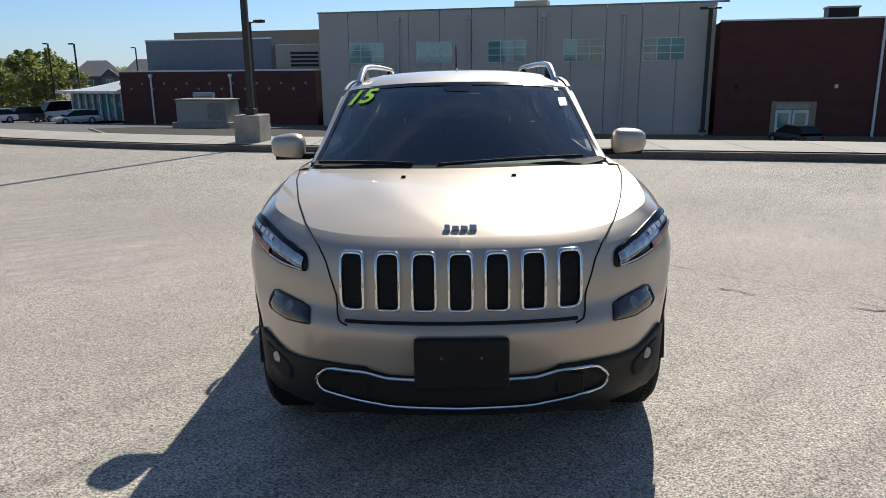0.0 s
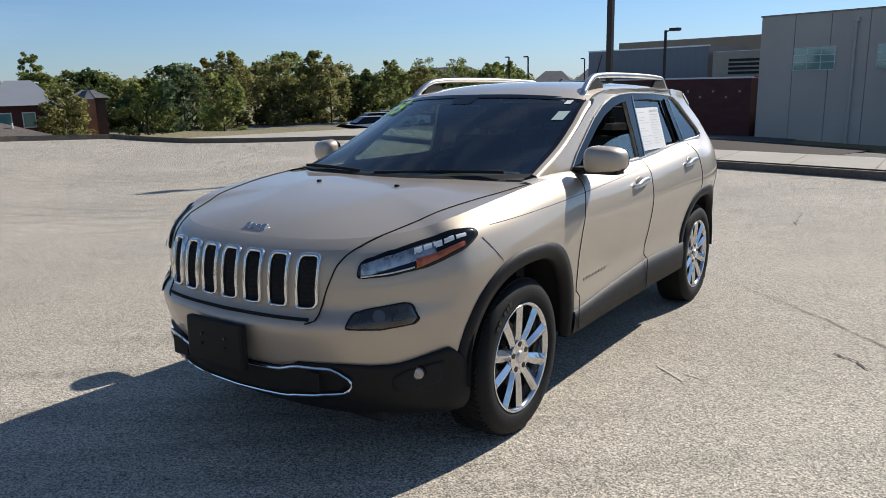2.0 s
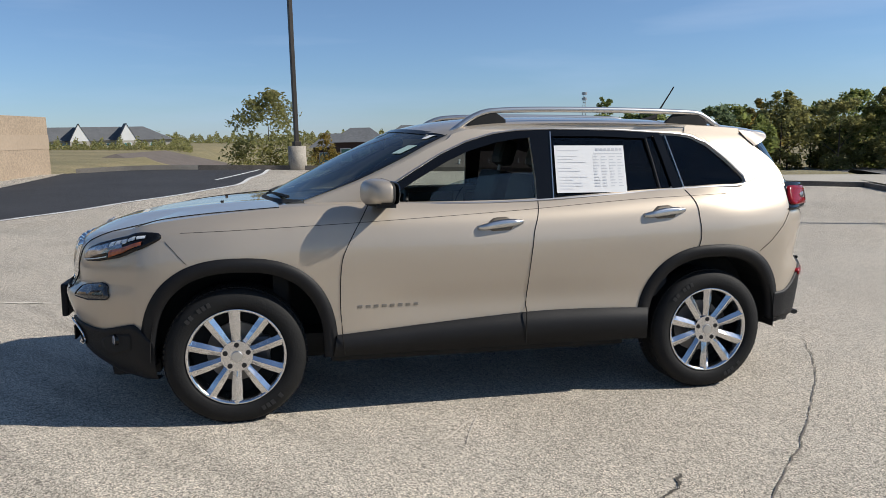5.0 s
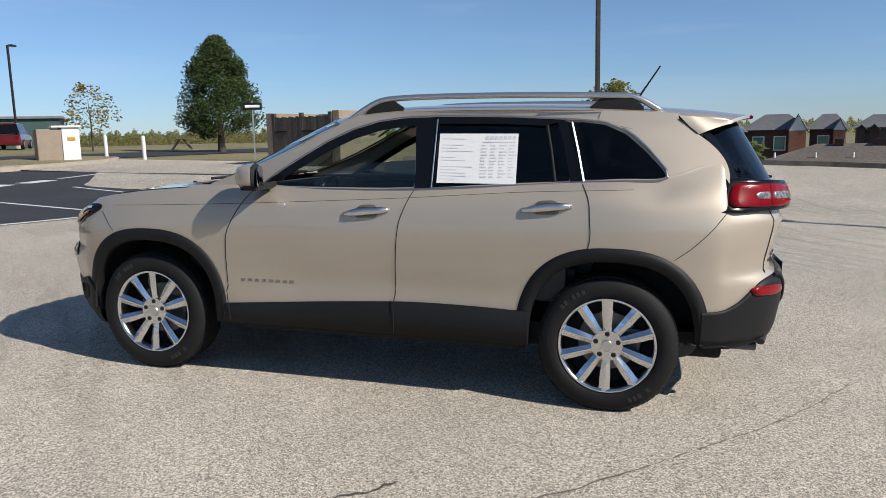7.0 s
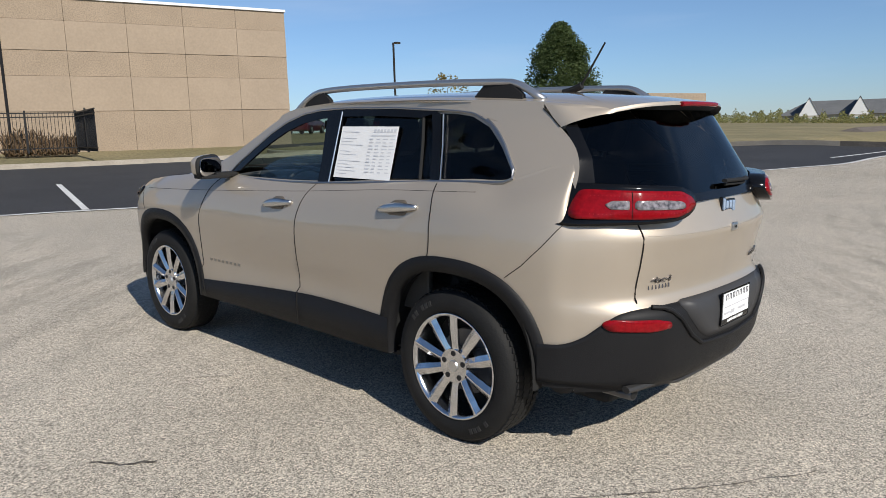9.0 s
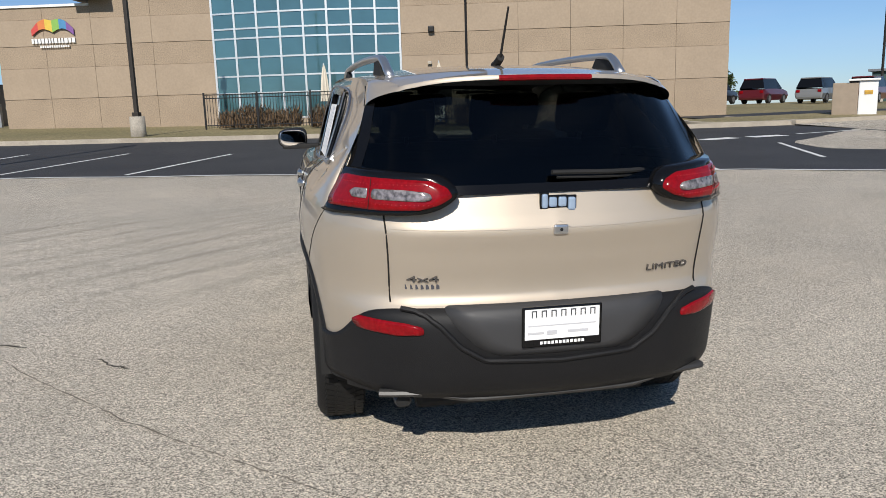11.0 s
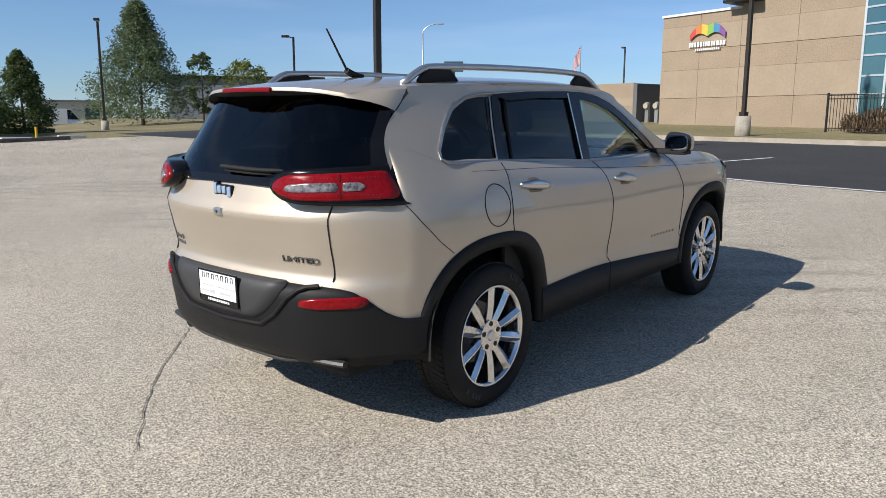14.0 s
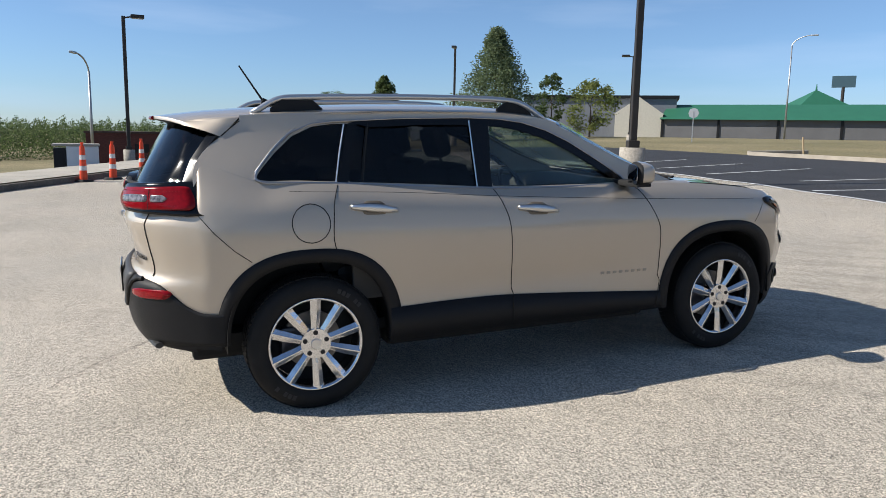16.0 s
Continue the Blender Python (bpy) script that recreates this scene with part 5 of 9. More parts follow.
for side in (1, -1):
    for cy, lo_f, lo_r in ((-1.325, 0.30, 0.30), (1.36, 0.36, 0.34)):
        inn, out = [], []
        for k in range(61):
            a = math.pi * (-0.09 + 1.18 * k / 60)
            ca, sa = math.cos(a), math.sin(a)

            def pt(grow):
                t = 1 / (abs(ca / (0.425 + grow)) ** 2.5 + abs(sa / (0.455 + grow)) ** 2.5) ** 0.4
                return (cy + ca * t, max(0.35 + sa * t, 0.39 if cy > 0 and ca > 0 else 0.33))
            inn.append(pt(-0.005))
            out.append(pt(0.066))
        ring_strip("arch_cladding", inn, out, side_put(side), CLAD, car, 0.005)
    # sill between the arches: a proud strip below the crease
    inn = [(-0.86 + 1.80 * k / 40, 0.335) for k in range(41)]
    out = [(-0.84 + 1.78 * k / 40, smooth_table(((-0.85, 0.445), (0.2, 0.518), (0.6, 0.522), (0.95, 0.512)), -0.84 + 1.78 * k / 40)) for k in range(41)]
    ring_strip("sill_cladding", inn, out, side_put(side), CLAD, car, 0.014, 0.12)
    for key, tab, z0, z1 in (("front_door", DOOR_A, 0.345, 1.115), ("front_door", DOOR_B, 0.345, 1.125), ("rear_door", DOOR_C, 0.82, 1.18)):
        pts = [hit_side(seam_y(tab, z0 + (z1 - z0) * k / 30), z0 + (z1 - z0) * k / 30, side, 0.0006 if z0 + (z1 - z0) * k / 30 > 0.53 else 0.022) for k in range(31)]
        part("panel_gap", tube(B(), pts, 0.0026, 5), SEAM_AND_CREASE, panel_obs[(key, side)])
    # dark line under the windows: the body fold's shade, put into colour
    pts = [hit_side(-1.60 + 3.05 * k / 60, smooth_table(((-1.6, 0.995), (-0.8, 1.03), (0.2, 1.085), (0.9, 1.135), (1.45, 1.16)), -1.60 + 3.05 * k / 60), side, -0.0005) for k in range(61)]
    part("crease", tube(B(), pts, 0.0016, 4), SEAM_AND_CREASE, car)
    # tailgate and bumper gaps
    pts = [hit_end(side * smooth_table(((0.73, 0.608), (0.9, 0.612), (1.06, 0.622)), 0.735 + 0.33 * k / 16), 0.735 + 0.33 * k / 16, 1, 0.0008) for k in range(17)]
    part("panel_gap", tube(B(), pts, 0.0035, 5), SEAM_AND_CREASE, panel_obs["tailgate"])
    pts = [Vector(p) for p in ((1.90, 1.06, 0), (1.83, 0.97, 0), (1.74, 0.88, 0), (1.66, 0.82, 0))]
    part("panel_gap", tube(B(), [hit_side(p.x, p.y, side, 0.0006) for p in resample(pts, 14)], 0.0019, 5), SEAM_AND_CREASE, car)
    # front bumper to fender gap
    part("panel_gap", tube(B(), [hit_side(y, z, side, 0.0008) for y, z in ((-1.672, 0.955), (-1.64, 0.92), (-1.605, 0.88), (-1.575, 0.848))], 0.0015, 5), SEAM_AND_CREASE, car)

# ---- upper body ----
CURVE_A = [Vector(p) for p in ((0.745, -1.02, 1.125), (0.722, -0.70, 1.243), (0.695, -0.445, 1.362), (0.675, -0.306, 1.435), (0.655, -0.137, 1.506), (0.640, 0.03, 1.537), (0.630, 0.225, 1.552), (0.620, 0.65, 1.560),
                               (0.605, 1.1, 1.560), (0.578, 1.5, 1.550), (0.545, 1.80, 1.530), (0.52, 1.95, 1.505))]
CA_Y = [(p.y, p.x) for p in CURVE_A]
CA_Z = [(p.y, p.z) for p in CURVE_A]
ROOF_C = ((-0.40, 1.520), (-0.2, 1.568), (0.05, 1.598), (0.4, 1.612), (0.9, 1.614), (1.4, 1.602), (1.8, 1.578), (2.06, 1.548))


def grid_mesh(name, fn, nu, nv, material, parent, label="", flip=False):
    verts = [fn(i / nu, j / nv) for i in range(nu + 1) for j in range(nv + 1)]
    faces = [(i * (nv + 1) + j, (i + 1) * (nv + 1) + j, (i + 1) * (nv + 1) + j + 1, i * (nv + 1) + j + 1) for i in range(nu) for j in range(nv)]
    if flip:
        faces = [f[::-1] for f in faces]
    return raw(name, verts, faces, material, parent, label, True)


def roof_pt(u, w):
    """u along the roof, w from side to side in -1..1."""
    front = -0.40 + 0.20 * abs(w) ** 2
    back = 2.06 - 0.14 * abs(w) ** 2.5
    y = front + (back - front) * u
    ex, ez = smooth_table(CA_Y, y), smooth_table(CA_Z, y)
    zc = smooth_table(ROOF_C, y)
    a = abs(w)
    z = ez + (zc - ez) * (1 - a ** 2.4) ** 0.75
    return Vector((ex * w, y, z))


roof = grid_mesh("roof", lambda u, w: roof_pt(u, 2 * w - 1), 60, 40, PAINT, car)


def screen_pt(u, w):
    """Windscreen: u from the foot up, w across."""
    a = abs(w)
    yb, yt = -1.19 + 0.20 * a ** 2, -0.40 + 0.20 * a ** 2
    y = yb + (yt - yb) * u
    # the side edge runs along the pillar
    es = -0.99 + (-0.20 + 0.99) * u
    ex, ez = smooth_table(CA_Y, es) - 0.014, smooth_table(CA_Z, es) + 0.004
    zc = 1.120 + (1.522 - 1.120) * u + 0.012 * math.sin(math.pi * u)
    return Vector((ex * w, y, zc + (ez - zc) * a ** 3))


windscreen = grid_mesh("windscreen", lambda u, w: screen_pt(u, 2 * w - 1), 24, 30, GLASS_FRONT, car, "laminated windscreen")
windscreen.visible_shadow = False
for side in (1, -1):
    # black band along the glass edge and the painted pillar outside it
    band = grid_mesh("screen_band", lambda u, w: screen_pt(u, side * (0.972 + 0.032 * w)) + Vector((0, -0.002, 0.003)), 24, 3, BLACK_GLOSS, windscreen)

    def pillar(u, w):
        y = -1.0 + 0.82 * u
        a = screen_pt(u, side * 1.0)
        o = Vector((side * (smooth_table(CA_Y, y) + 0.012), y + 0.01, smooth_table(CA_Z, y)))
        yi = y + 0.055
        zi = smooth_table(CA_Z, y) - 0.035
        inn = Vector((side * green_x(yi, zi), yi, zi))
        return a.lerp(o, w * 2) if w <= 0.5 else o.lerp(inn, w * 2 - 1)
    grid_mesh("a_pillar", pillar, 30, 6, PAINT, car)
grid_mesh("sensor_shade", lambda u, w: screen_pt(0.87 + 0.10 * u, (2 * w - 1) * (0.09 + 0.05 * u)) + Vector((0, -0.001, 0.002)), 4, 8, BLACK_GLOSS, windscreen)
band_top = grid_mesh("screen_band", lambda u, w: screen_pt(0.96 + 0.05 * u, 2 * w - 1) + Vector((0, -0.002, 0.003)), 3, 30, BLACK_GLOSS, windscreen)

# openings of the side windows, in length and height
WIN_F = [(-0.62, 1.135), (-0.52, 1.215), (-0.40, 1.285), (-0.28, 1.355), (-0.16, 1.42), (-0.03, 1.472), (0.10, 1.500), (0.262, 1.512), (0.275, 1.40), (0.285, 1.25), (0.288, 1.143), (0.0, 1.130), (-0.3, 1.124)]
WIN_R = [(0.385, 1.143), (0.385, 1.30), (0.392, 1.515), (0.7, 1.518), (1.045, 1.506), (1.09, 1.36), (1.135, 1.193), (0.9, 1.180), (0.6, 1.160)]
WIN_Q = [(1.185, 1.200), (1.145, 1.33), (1.095, 1.498), (1.19, 1.496), (1.29, 1.484), (1.40, 1.435), (1.50, 1.35), (1.585, 1.262), (1.605, 1.232), (1.585, 1.215), (1.4, 1.208)]


def glass_put(side, inset=0.0):
    return lambda y, z, o: Vector((side * (green_x(y, z) + o - inset), y, z))


def flat_fill(name, outline, holes, put, material, parent, label="", thick=0.02, off=0.0):
    """A thin shell over an outline with holes, laid on the glasshouse."""
    from mathutils.geometry import tessellate_polygon
    loops = [outline] + holes
    flat = [Vector((p[0], p[1], 0)) for lp in loops for p in lp]
    tris = tessellate_polygon([[Vector((p[0], p[1], 0)) for p in lp] for lp in loops])
    n = len(flat)
    verts = [put(p.x, p.y, off) for p in flat] + [put(p.x, p.y, off - thick) for p in flat]
    verts += verts
    faces = [tuple(t) for t in tris] + [tuple(i + n for i in reversed(t)) for t in tris]
    s = 0
    for lp in loops:
        m = len(lp)
        faces += [(2 * n + s + i, 2 * n + s + (i + 1) % m, 3 * n + s + (i + 1) % m, 3 * n + s + i) for i in range(m)]
        s += m
    b = B()
    vs = [b.verts.new(v) for v in verts]
    for f in faces:
        try:
            b.faces.new([vs[i] for i in f])
        except ValueError:
            pass
    return part(name, b, material, parent, label, True)


def dense(pts, n):
    return [(p.x, p.y) for p in resample([Vector((a, b, 0)) for a, b in pts], n, True)]


PILLAR_EDGE = [(1.655, 1.520), (1.705, 1.480), (1.752, 1.440), (1.812, 1.395), (1.862, 1.345), (1.895, 1.290), (1.908, 1.235), (1.905, 1.18)]
for side in (1, -1):
    top = [(y, smooth_table(CA_Z, y) + 0.002) for y in [-0.18 + 1.46 * k / 40 for k in range(41)]]
    outline = [(y, smooth_table(CA_Z, y) - 0.016) for y in [-1.02 + 0.82 * k / 24 for k in range(25)]] + top + [(1.40, 1.482), (1.49, 1.400), (1.58, 1.312), (1.628, 1.255), (1.630, 1.225), (1.600, 1.198), (1.4, 1.190), (1.2, 1.178), (0.9, 1.155), (0.6, 1.138), (0.3, 1.120), (0.0, 1.112), (-0.3, 1.106), (-0.5, 1.102), (-0.75, 1.090), (-1.02, 1.080)]
    # the painted frame between roof, doors and rear quarter
    flat_fill("window_frame", dense(outline, 240), [dense(WIN_F, 70)[::-1], dense(WIN_R, 60)[::-1], dense(WIN_Q, 60)[::-1]], glass_put(side), PAINT, car, "", 0.02)
    # broad rear pillar between the quarter window, the roof and the rear glass
    left = [(y, smooth_table(CA_Z, y) + 0.002) for y in (1.655, 1.58, 1.50, 1.42, 1.34, 1.27)] + [(1.25, 1.500), (1.33, 1.488), (1.41, 1.445), (1.51, 1.360), (1.602, 1.262), (1.618, 1.235), (1.600, 1.205), (1.57, 1.19)]
    left = resample([Vector((0, y, z)) for y, z in left], 60)
    right = resample([cr([Vector((0, y, z)) for y, z in PILLAR_EDGE], k / 40) for k in range(41)], 60)

    def rear_pillar(u, w):
        p = left[round(u * 60)].lerp(right[round(u * 60)], w)
        return Vector((side * (green_x(p.y, p.z) + 0.002), p.y, p.z))
    grid_mesh("rear_pillar", rear_pillar, 60, 14, PAINT, car)
    # black pillars over it
    flat_fill("b_pillar", dense([(0.268, 1.516), (0.392, 1.520), (0.388, 1.30), (0.386, 1.135), (0.288, 1.128), (0.288, 1.25), (0.275, 1.40)], 60), [], glass_put(side), BLACK_GLOSS, car, "gloss black door pillar", 0.03, 0.004)
    flat_fill("c_pillar", dense([(1.042, 1.508), (1.098, 1.500), (1.148, 1.33), (1.190, 1.192), (1.130, 1.186), (1.088, 1.36)], 60), [], glass_put(side), BLACK_GLOSS, car, "gloss black door pillar", 0.03, 0.004)
    # bright strip between the rear pillar halves and along the foot of the windows
    part("pillar_trim", tube(B(), [glass_put(side)(y, z, 0.006) for y, z in ((1.12, 1.495), (1.16, 1.35), (1.198, 1.195))], 0.0042, 6), SATIN, car, "bright strip on the door edge")
    part("pillar_trim", tube(B(), [glass_put(side)(y, z, 0.006) for y, z in ((0.392, 1.512), (0.388, 1.33), (0.384, 1.142))], 0.0042, 6), SATIN, car, "bright strip on the door edge")
    # broad black frame over the door windows
    inner = [(0.985, 1.478), (0.7, 1.488), (0.4, 1.486), (0.2, 1.472), (0.06, 1.448), (-0.09, 1.402), (-0.235, 1.335), (-0.385, 1.250), (-0.53, 1.160)]
    outer = [(1.10, 1.512), (0.8, 1.527), (0.4, 1.529), (0.2, 1.521), (0.05, 1.500), (-0.1, 1.456), (-0.25, 1.388), (-0.4, 1.300), (-0.62, 1.150)]
    io = [[(p.x, p.y) for p in resample([Vector((a, b, 0)) for a, b in row], 60)] for row in (outer, inner)]
    b = B()
    rows = [[b.verts.new(glass_put(side)(y, z, o)) for y, z in row] for row, o in ((io[0], -0.004), (io[0], 0.0045), (io[1], 0.0045), (io[1], -0.010))]
    for p, q in zip(rows, rows[1:]):
        for k in range(60):
            b.faces.new((p[k], p[k + 1], q[k + 1], q[k]))
    bmesh.ops.recalc_face_normals(b, faces=b.faces)
    part("door_frame", b, BLACK_GLOSS, car, "gloss black upper door frame")
    foot = [(-0.66, 1.122), (-0.3, 1.120), (0.0, 1.122), (0.3, 1.132), (0.6, 1.149), (0.9, 1.168), (1.2, 1.190), (1.4, 1.199), (1.56, 1.204), (1.605, 1.215), (1.618, 1.235), (1.602, 1.262), (1.512, 1.363), (1.44, 1.430), (1.38, 1.470)]
    foot = [(p.x, p.y) for p in resample([Vector((a, b, 0)) for a, b in foot], 60)]
    part("window_trim", tube(B(), [glass_put(side)(y, z, 0.006) for y, z in foot], 0.0075, 6), TRIM, car, "satin chrome strip under the windows")
    topt = [(1.608, 1.258), (1.51, 1.362), (1.41, 1.448), (1.30, 1.497), (1.19, 1.510), (0.8, 1.527), (0.4, 1.529), (0.2, 1.521), (0.05, 1.500), (-0.1, 1.456), (-0.25, 1.388), (-0.4, 1.300), (-0.55, 1.208), (-0.66, 1.122)]
    topt = [(p.x, p.y) for p in resample([Vector((a, b, 0)) for a, b in topt], 90)]
    part("window_trim", tube(B(), [glass_put(side)(y, z, 0.005) for y, z in topt], 0.0055, 6), TRIM, car, "satin strip over the windows")
    # panes; the driver's window stands half open
    fw = [p for p in dense(WIN_F, 120)]
    if side == 1:
        arc = lambda y: 1.135 + 0.150 * math.sqrt(max(0.0, 1 - ((y - 0.30) / 0.62) ** 2))
        fw = [(y, min(z, max(arc(y), 1.128))) for y, z in fw if y > -0.33]
    g = flat_fill("window_pane", fw, [], glass_put(side, 0.012), GLASS_SIDE, panel_obs[("front_door", side)], "half-lowered front window" if side == 1 else "", 0.004)
    g.visible_shadow = False
    g = flat_fill("window_pane", dense(WIN_R, 80), [], glass_put(side, 0.012), GLASS_TINT, panel_obs[("rear_door", side)], "dark tinted rear window", 0.004)
    g = flat_fill("window_pane", dense(WIN_Q, 80), [], glass_put(side, 0.008), GLASS_TINT, car, "dark tinted quarter window", 0.004)
    part("window_divider", tube(B(), [glass_put(side)(y, z, -0.004) for y, z in ((0.985, 1.505), (1.02, 1.35), (1.05, 1.19))], 0.008, 6), BLACK_MATT, car)


# shoulder between the flank and the glasshouse
for side in (1, -1):
    def shoulder(u, w):
        f = SH_A + (SH_B - SH_A) * u
        i = int(f)
        e = shell[ROWS][i].lerp(shell[ROWS][min(i + 1, COLS)], f - i)
        x = min(green_x(e.y, e.z) - 0.004, e.x)
        return Vector((side * (e.x + (x - e.x) * w), e.y, e.z + 0.012 * math.sin(w * math.pi / 2)))
    SH_A = max(i for i in range(COLS) if shell[ROWS][i].y < -1.1)
    SH_B = max(i for i in range(COLS) if shell[ROWS][i].y < 1.80)
    grid_mesh("shoulder", shoulder, 90, 4, PAINT, car)


# hood: from fender edge to fender edge
HOOD_C = ((-2.12, 0.962), (-2.05, 0.992), (-1.9, 1.035), (-1.7, 1.070), (-1.4, 1.103), (-1.15, 1.120))


top_row = shell[ROWS]
HOOD_LAST = max(i for i in range(COLS) if top_row[i].y < -1.0)


def hood_pt(u, w):
    """u from the nose to the cowl, w across in -1..1; its rim is the upper edge of the front."""
    a = abs(w)
    idx = u ** 0.8 * HOOD_LAST
    i = min(int(idx), HOOD_LAST - 1)
    e = top_row[i].lerp(top_row[i + 1], idx - i)
    yc = top_row[0].y + (-1.17 - top_row[0].y) * u ** 0.9
    zc = smooth_table(HOOD_C, yc)
    y = yc + (e.y - yc) * a ** 2.0
    bulge = 0.010 * math.exp(-((a - 0.45) / 0.14) ** 2) * math.sin(math.pi * min(u * 0.85 + 0.15, 1)) * u
    return Vector((e.x * w, y, zc + (e.z - zc) * a ** 2.4 + bulge))


hood = grid_mesh("hood", lambda u, w: hood_pt(u, 2 * w - 1), 70, 60, PAINT, car, "bonnet with two washer nozzles")
HOOD_V = [hood_pt(i / 40, 2 * j / 48 - 1) for i in range(41) for j in range(49)]
HOOD_TREE = BVHTree.FromPolygons(HOOD_V, [(i * 49 + j, (i + 1) * 49 + j, (i + 1) * 49 + j + 1, i * 49 + j + 1) for i in range(40) for j in range(48)])


def hit_top(x, y, off=0.0, tree=None):
    p, n, _, _ = (tree or HOOD_TREE).ray_cast(Vector((x, y, 2.5)), Vector((0, 0, -1)))
    if p is None:
        p, n, _, _ = (tree or HOOD_TREE).find_nearest(Vector((x, y, 1.05)))
    if n.z < 0:
        n = -n
    return p + n * off


for side in (1, -1):
    way = resample([Vector((side * x, y, z)) for x, y, z in ((0.79, -1.08, 1.125), (0.755, -1.35, 1.10), (0.672, -1.72, 1.05), (0.60, -1.95, 1.0), (0.535, -2.10, 0.945), (0.510, -2.16, 0.89), (0.487, -2.2, 0.80), (0.466, -2.22, 0.72), (0.450, -2.24, 0.69), (0.42, -2.25, 0.678))], 60)
    pts = []
    for p in way:
        h1, n1, _, d1 = HOOD_TREE.find_nearest(p)
        h2, n2, _, d2 = BODY_TREE.find_nearest(p)
        h, n = (h1, n1) if d1 < d2 else (h2, n2)
        pts.append(h + n * (0.0008 if n.dot(Vector((p.x, p.y * 0.5, 1))) > 0 else -0.0008))
    pts = [pts[0]] + [(pts[i - 1] + pts[i] * 2 + pts[i + 1]) / 4 for i in range(1, 60)] + [pts[-1]]
    part("panel_gap", tube(B(), pts, 0.0034, 5), SEAM_AND_CREASE, hood)
    part("washer_nozzle", box(B(), -0.010, -0.009, 0, 0.010, 0.009, 0.010, 0.003, m=Matrix.Translation(hit_top(0.25 * side, -1.43, 0.0))), BLACK_MATT, hood)
part("panel_gap", tube(B(), [hit_end(-0.42 + 0.84 * k / 30, 0.676, -1, 0.003) for k in range(31)], 0.007, 6), SEAM_AND_CREASE, hood)

# grille: seven chrome-framed slots, dark mesh behind
for k in range(7):
    cx = (k - 3) * 0.1305
    lean = 0.006 * (k - 3)
    w, z0, z1 = 0.0475, 0.704, 0.918
    if abs(k - 3) == 3:
        outl = [(cx - w, z0 + 0.02), (cx - w * 0.5, z0), (cx + w, z0), (cx + w, z1), (cx - w, z1)] if k == 0 else [(cx - w, z0), (cx + w * 0.5, z0), (cx + w, z0 + 0.02), (cx + w, z1), (cx - w, z1)]
    else:
        outl = [(cx - w, z0), (cx + w, z0), (cx + w, z1), (cx - w, z1)]
    ro = round_poly(outl, 48, 2)
    ri = round_poly([(cx + (x - cx) * 0.74, 0.811 + (z - 0.811) * 0.88) for x, z in outl], 48, 2)
    slot = lens_panel("grille_slot", ri, end_put(-1), BLACK_MATT, car, 0.004, 0.03, "dark honeycomb grille slot in a chrome frame", 3)
    b = B()
    rows = []
    for t, o in ((0.0, 0.001), (0.05, 0.016), (0.35, 0.021), (0.75, 0.020), (0.95, 0.014), (1.0, 0.003)):
        rows.append([b.verts.new(hit_end(a[0] + (c[0] - a[0]) * t, a[1] + (c[1] - a[1]) * t, -1, o)) for a, c in zip(ro, ri)])
    for p, q in zip(rows, rows[1:]):
        for i in range(48):
            b.faces.new((p[i], p[(i + 1) % 48], q[(i + 1) % 48], q[i]))
    bmesh.ops.recalc_face_normals(b, faces=b.faces)
    part("slot_frame", b, CHROME, slot, "chrome frame", True)
    b = B()
    for row in range(9):
        z = 0.735 + row * 0.019
        for s2 in (-1, 1):
            xx = cx + s2 * 0.013 + (0.0065 if row % 2 else -0.0065)
            p = hit_end(xx, z, -1, 0.006)
            tube(b, [p + Vector((math.cos(a * math.pi / 3) * 0.010, 0, math.sin(a * math.pi / 3) * 0.010)) for a in range(6)], 0.0016, 4, True)
    part("mesh", b, mat("grille_mesh", (0.012, 0.012, 0.012), 0.5), slot)

# lower front: black valance, chrome-lined mouth, plate
def col_point(c, z, off):
    """A point of the shell on column c at the height z, moved outwards."""
    i = min(int(c), COLS - 1)
    u = c - i
    prev = None
    for r in range(ROWS + 1):
        p = shell[r][i].lerp(shell[r][i + 1], u)
        if p.z >= z:
            q = p if prev is None else prev.lerp(p, (z - prev.z) / max(p.z - prev.z, 1e-6))
            break
        prev = q = p
    a, b2 = shell[ROWS // 3][max(i - 1, 0)], shell[ROWS // 3][min(i + 1, COLS)]
    t = (b2 - a)
    n = Vector((-t.y, t.x, 0)).normalized() * -1
    if n.dot(Vector((q.x, q.y * 0.4, 0))) < 0:
        n = -n
    return Vector((q.x, q.y, z)) + n * off


def wrap_cover(name, cols, ztop, zbot, material, label, off=0.011, rows_n=10):
    """A proud cover round one end of the body, from arch to arch."""
    b = B()
    lines = []
    for side, c in [(-1, c) for c in reversed(cols)] + [(1, c) for c in cols[1:]]:
        base = col_point(c, 0.5, 0)
        zt, zb = ztop(base), zbot(base)
        pts = [col_point(c, zb + (zt - zb) * j / rows_n, off) for j in range(rows_n + 1)]
        pts = [col_point(c, zb, -0.06)] + pts + [col_point(c, zt, -0.01)]
        lines.append([b.verts.new((p.x * side, p.y, p.z)) for p in pts])
    for p, q in zip(lines, lines[1:]):
        for j in range(len(p) - 1):
            b.faces.new((p[j], p[j + 1], q[j + 1], q[j]))
    bmesh.ops.recalc_face_normals(b, faces=b.faces)
    return part(name, b, material, car, label, True)


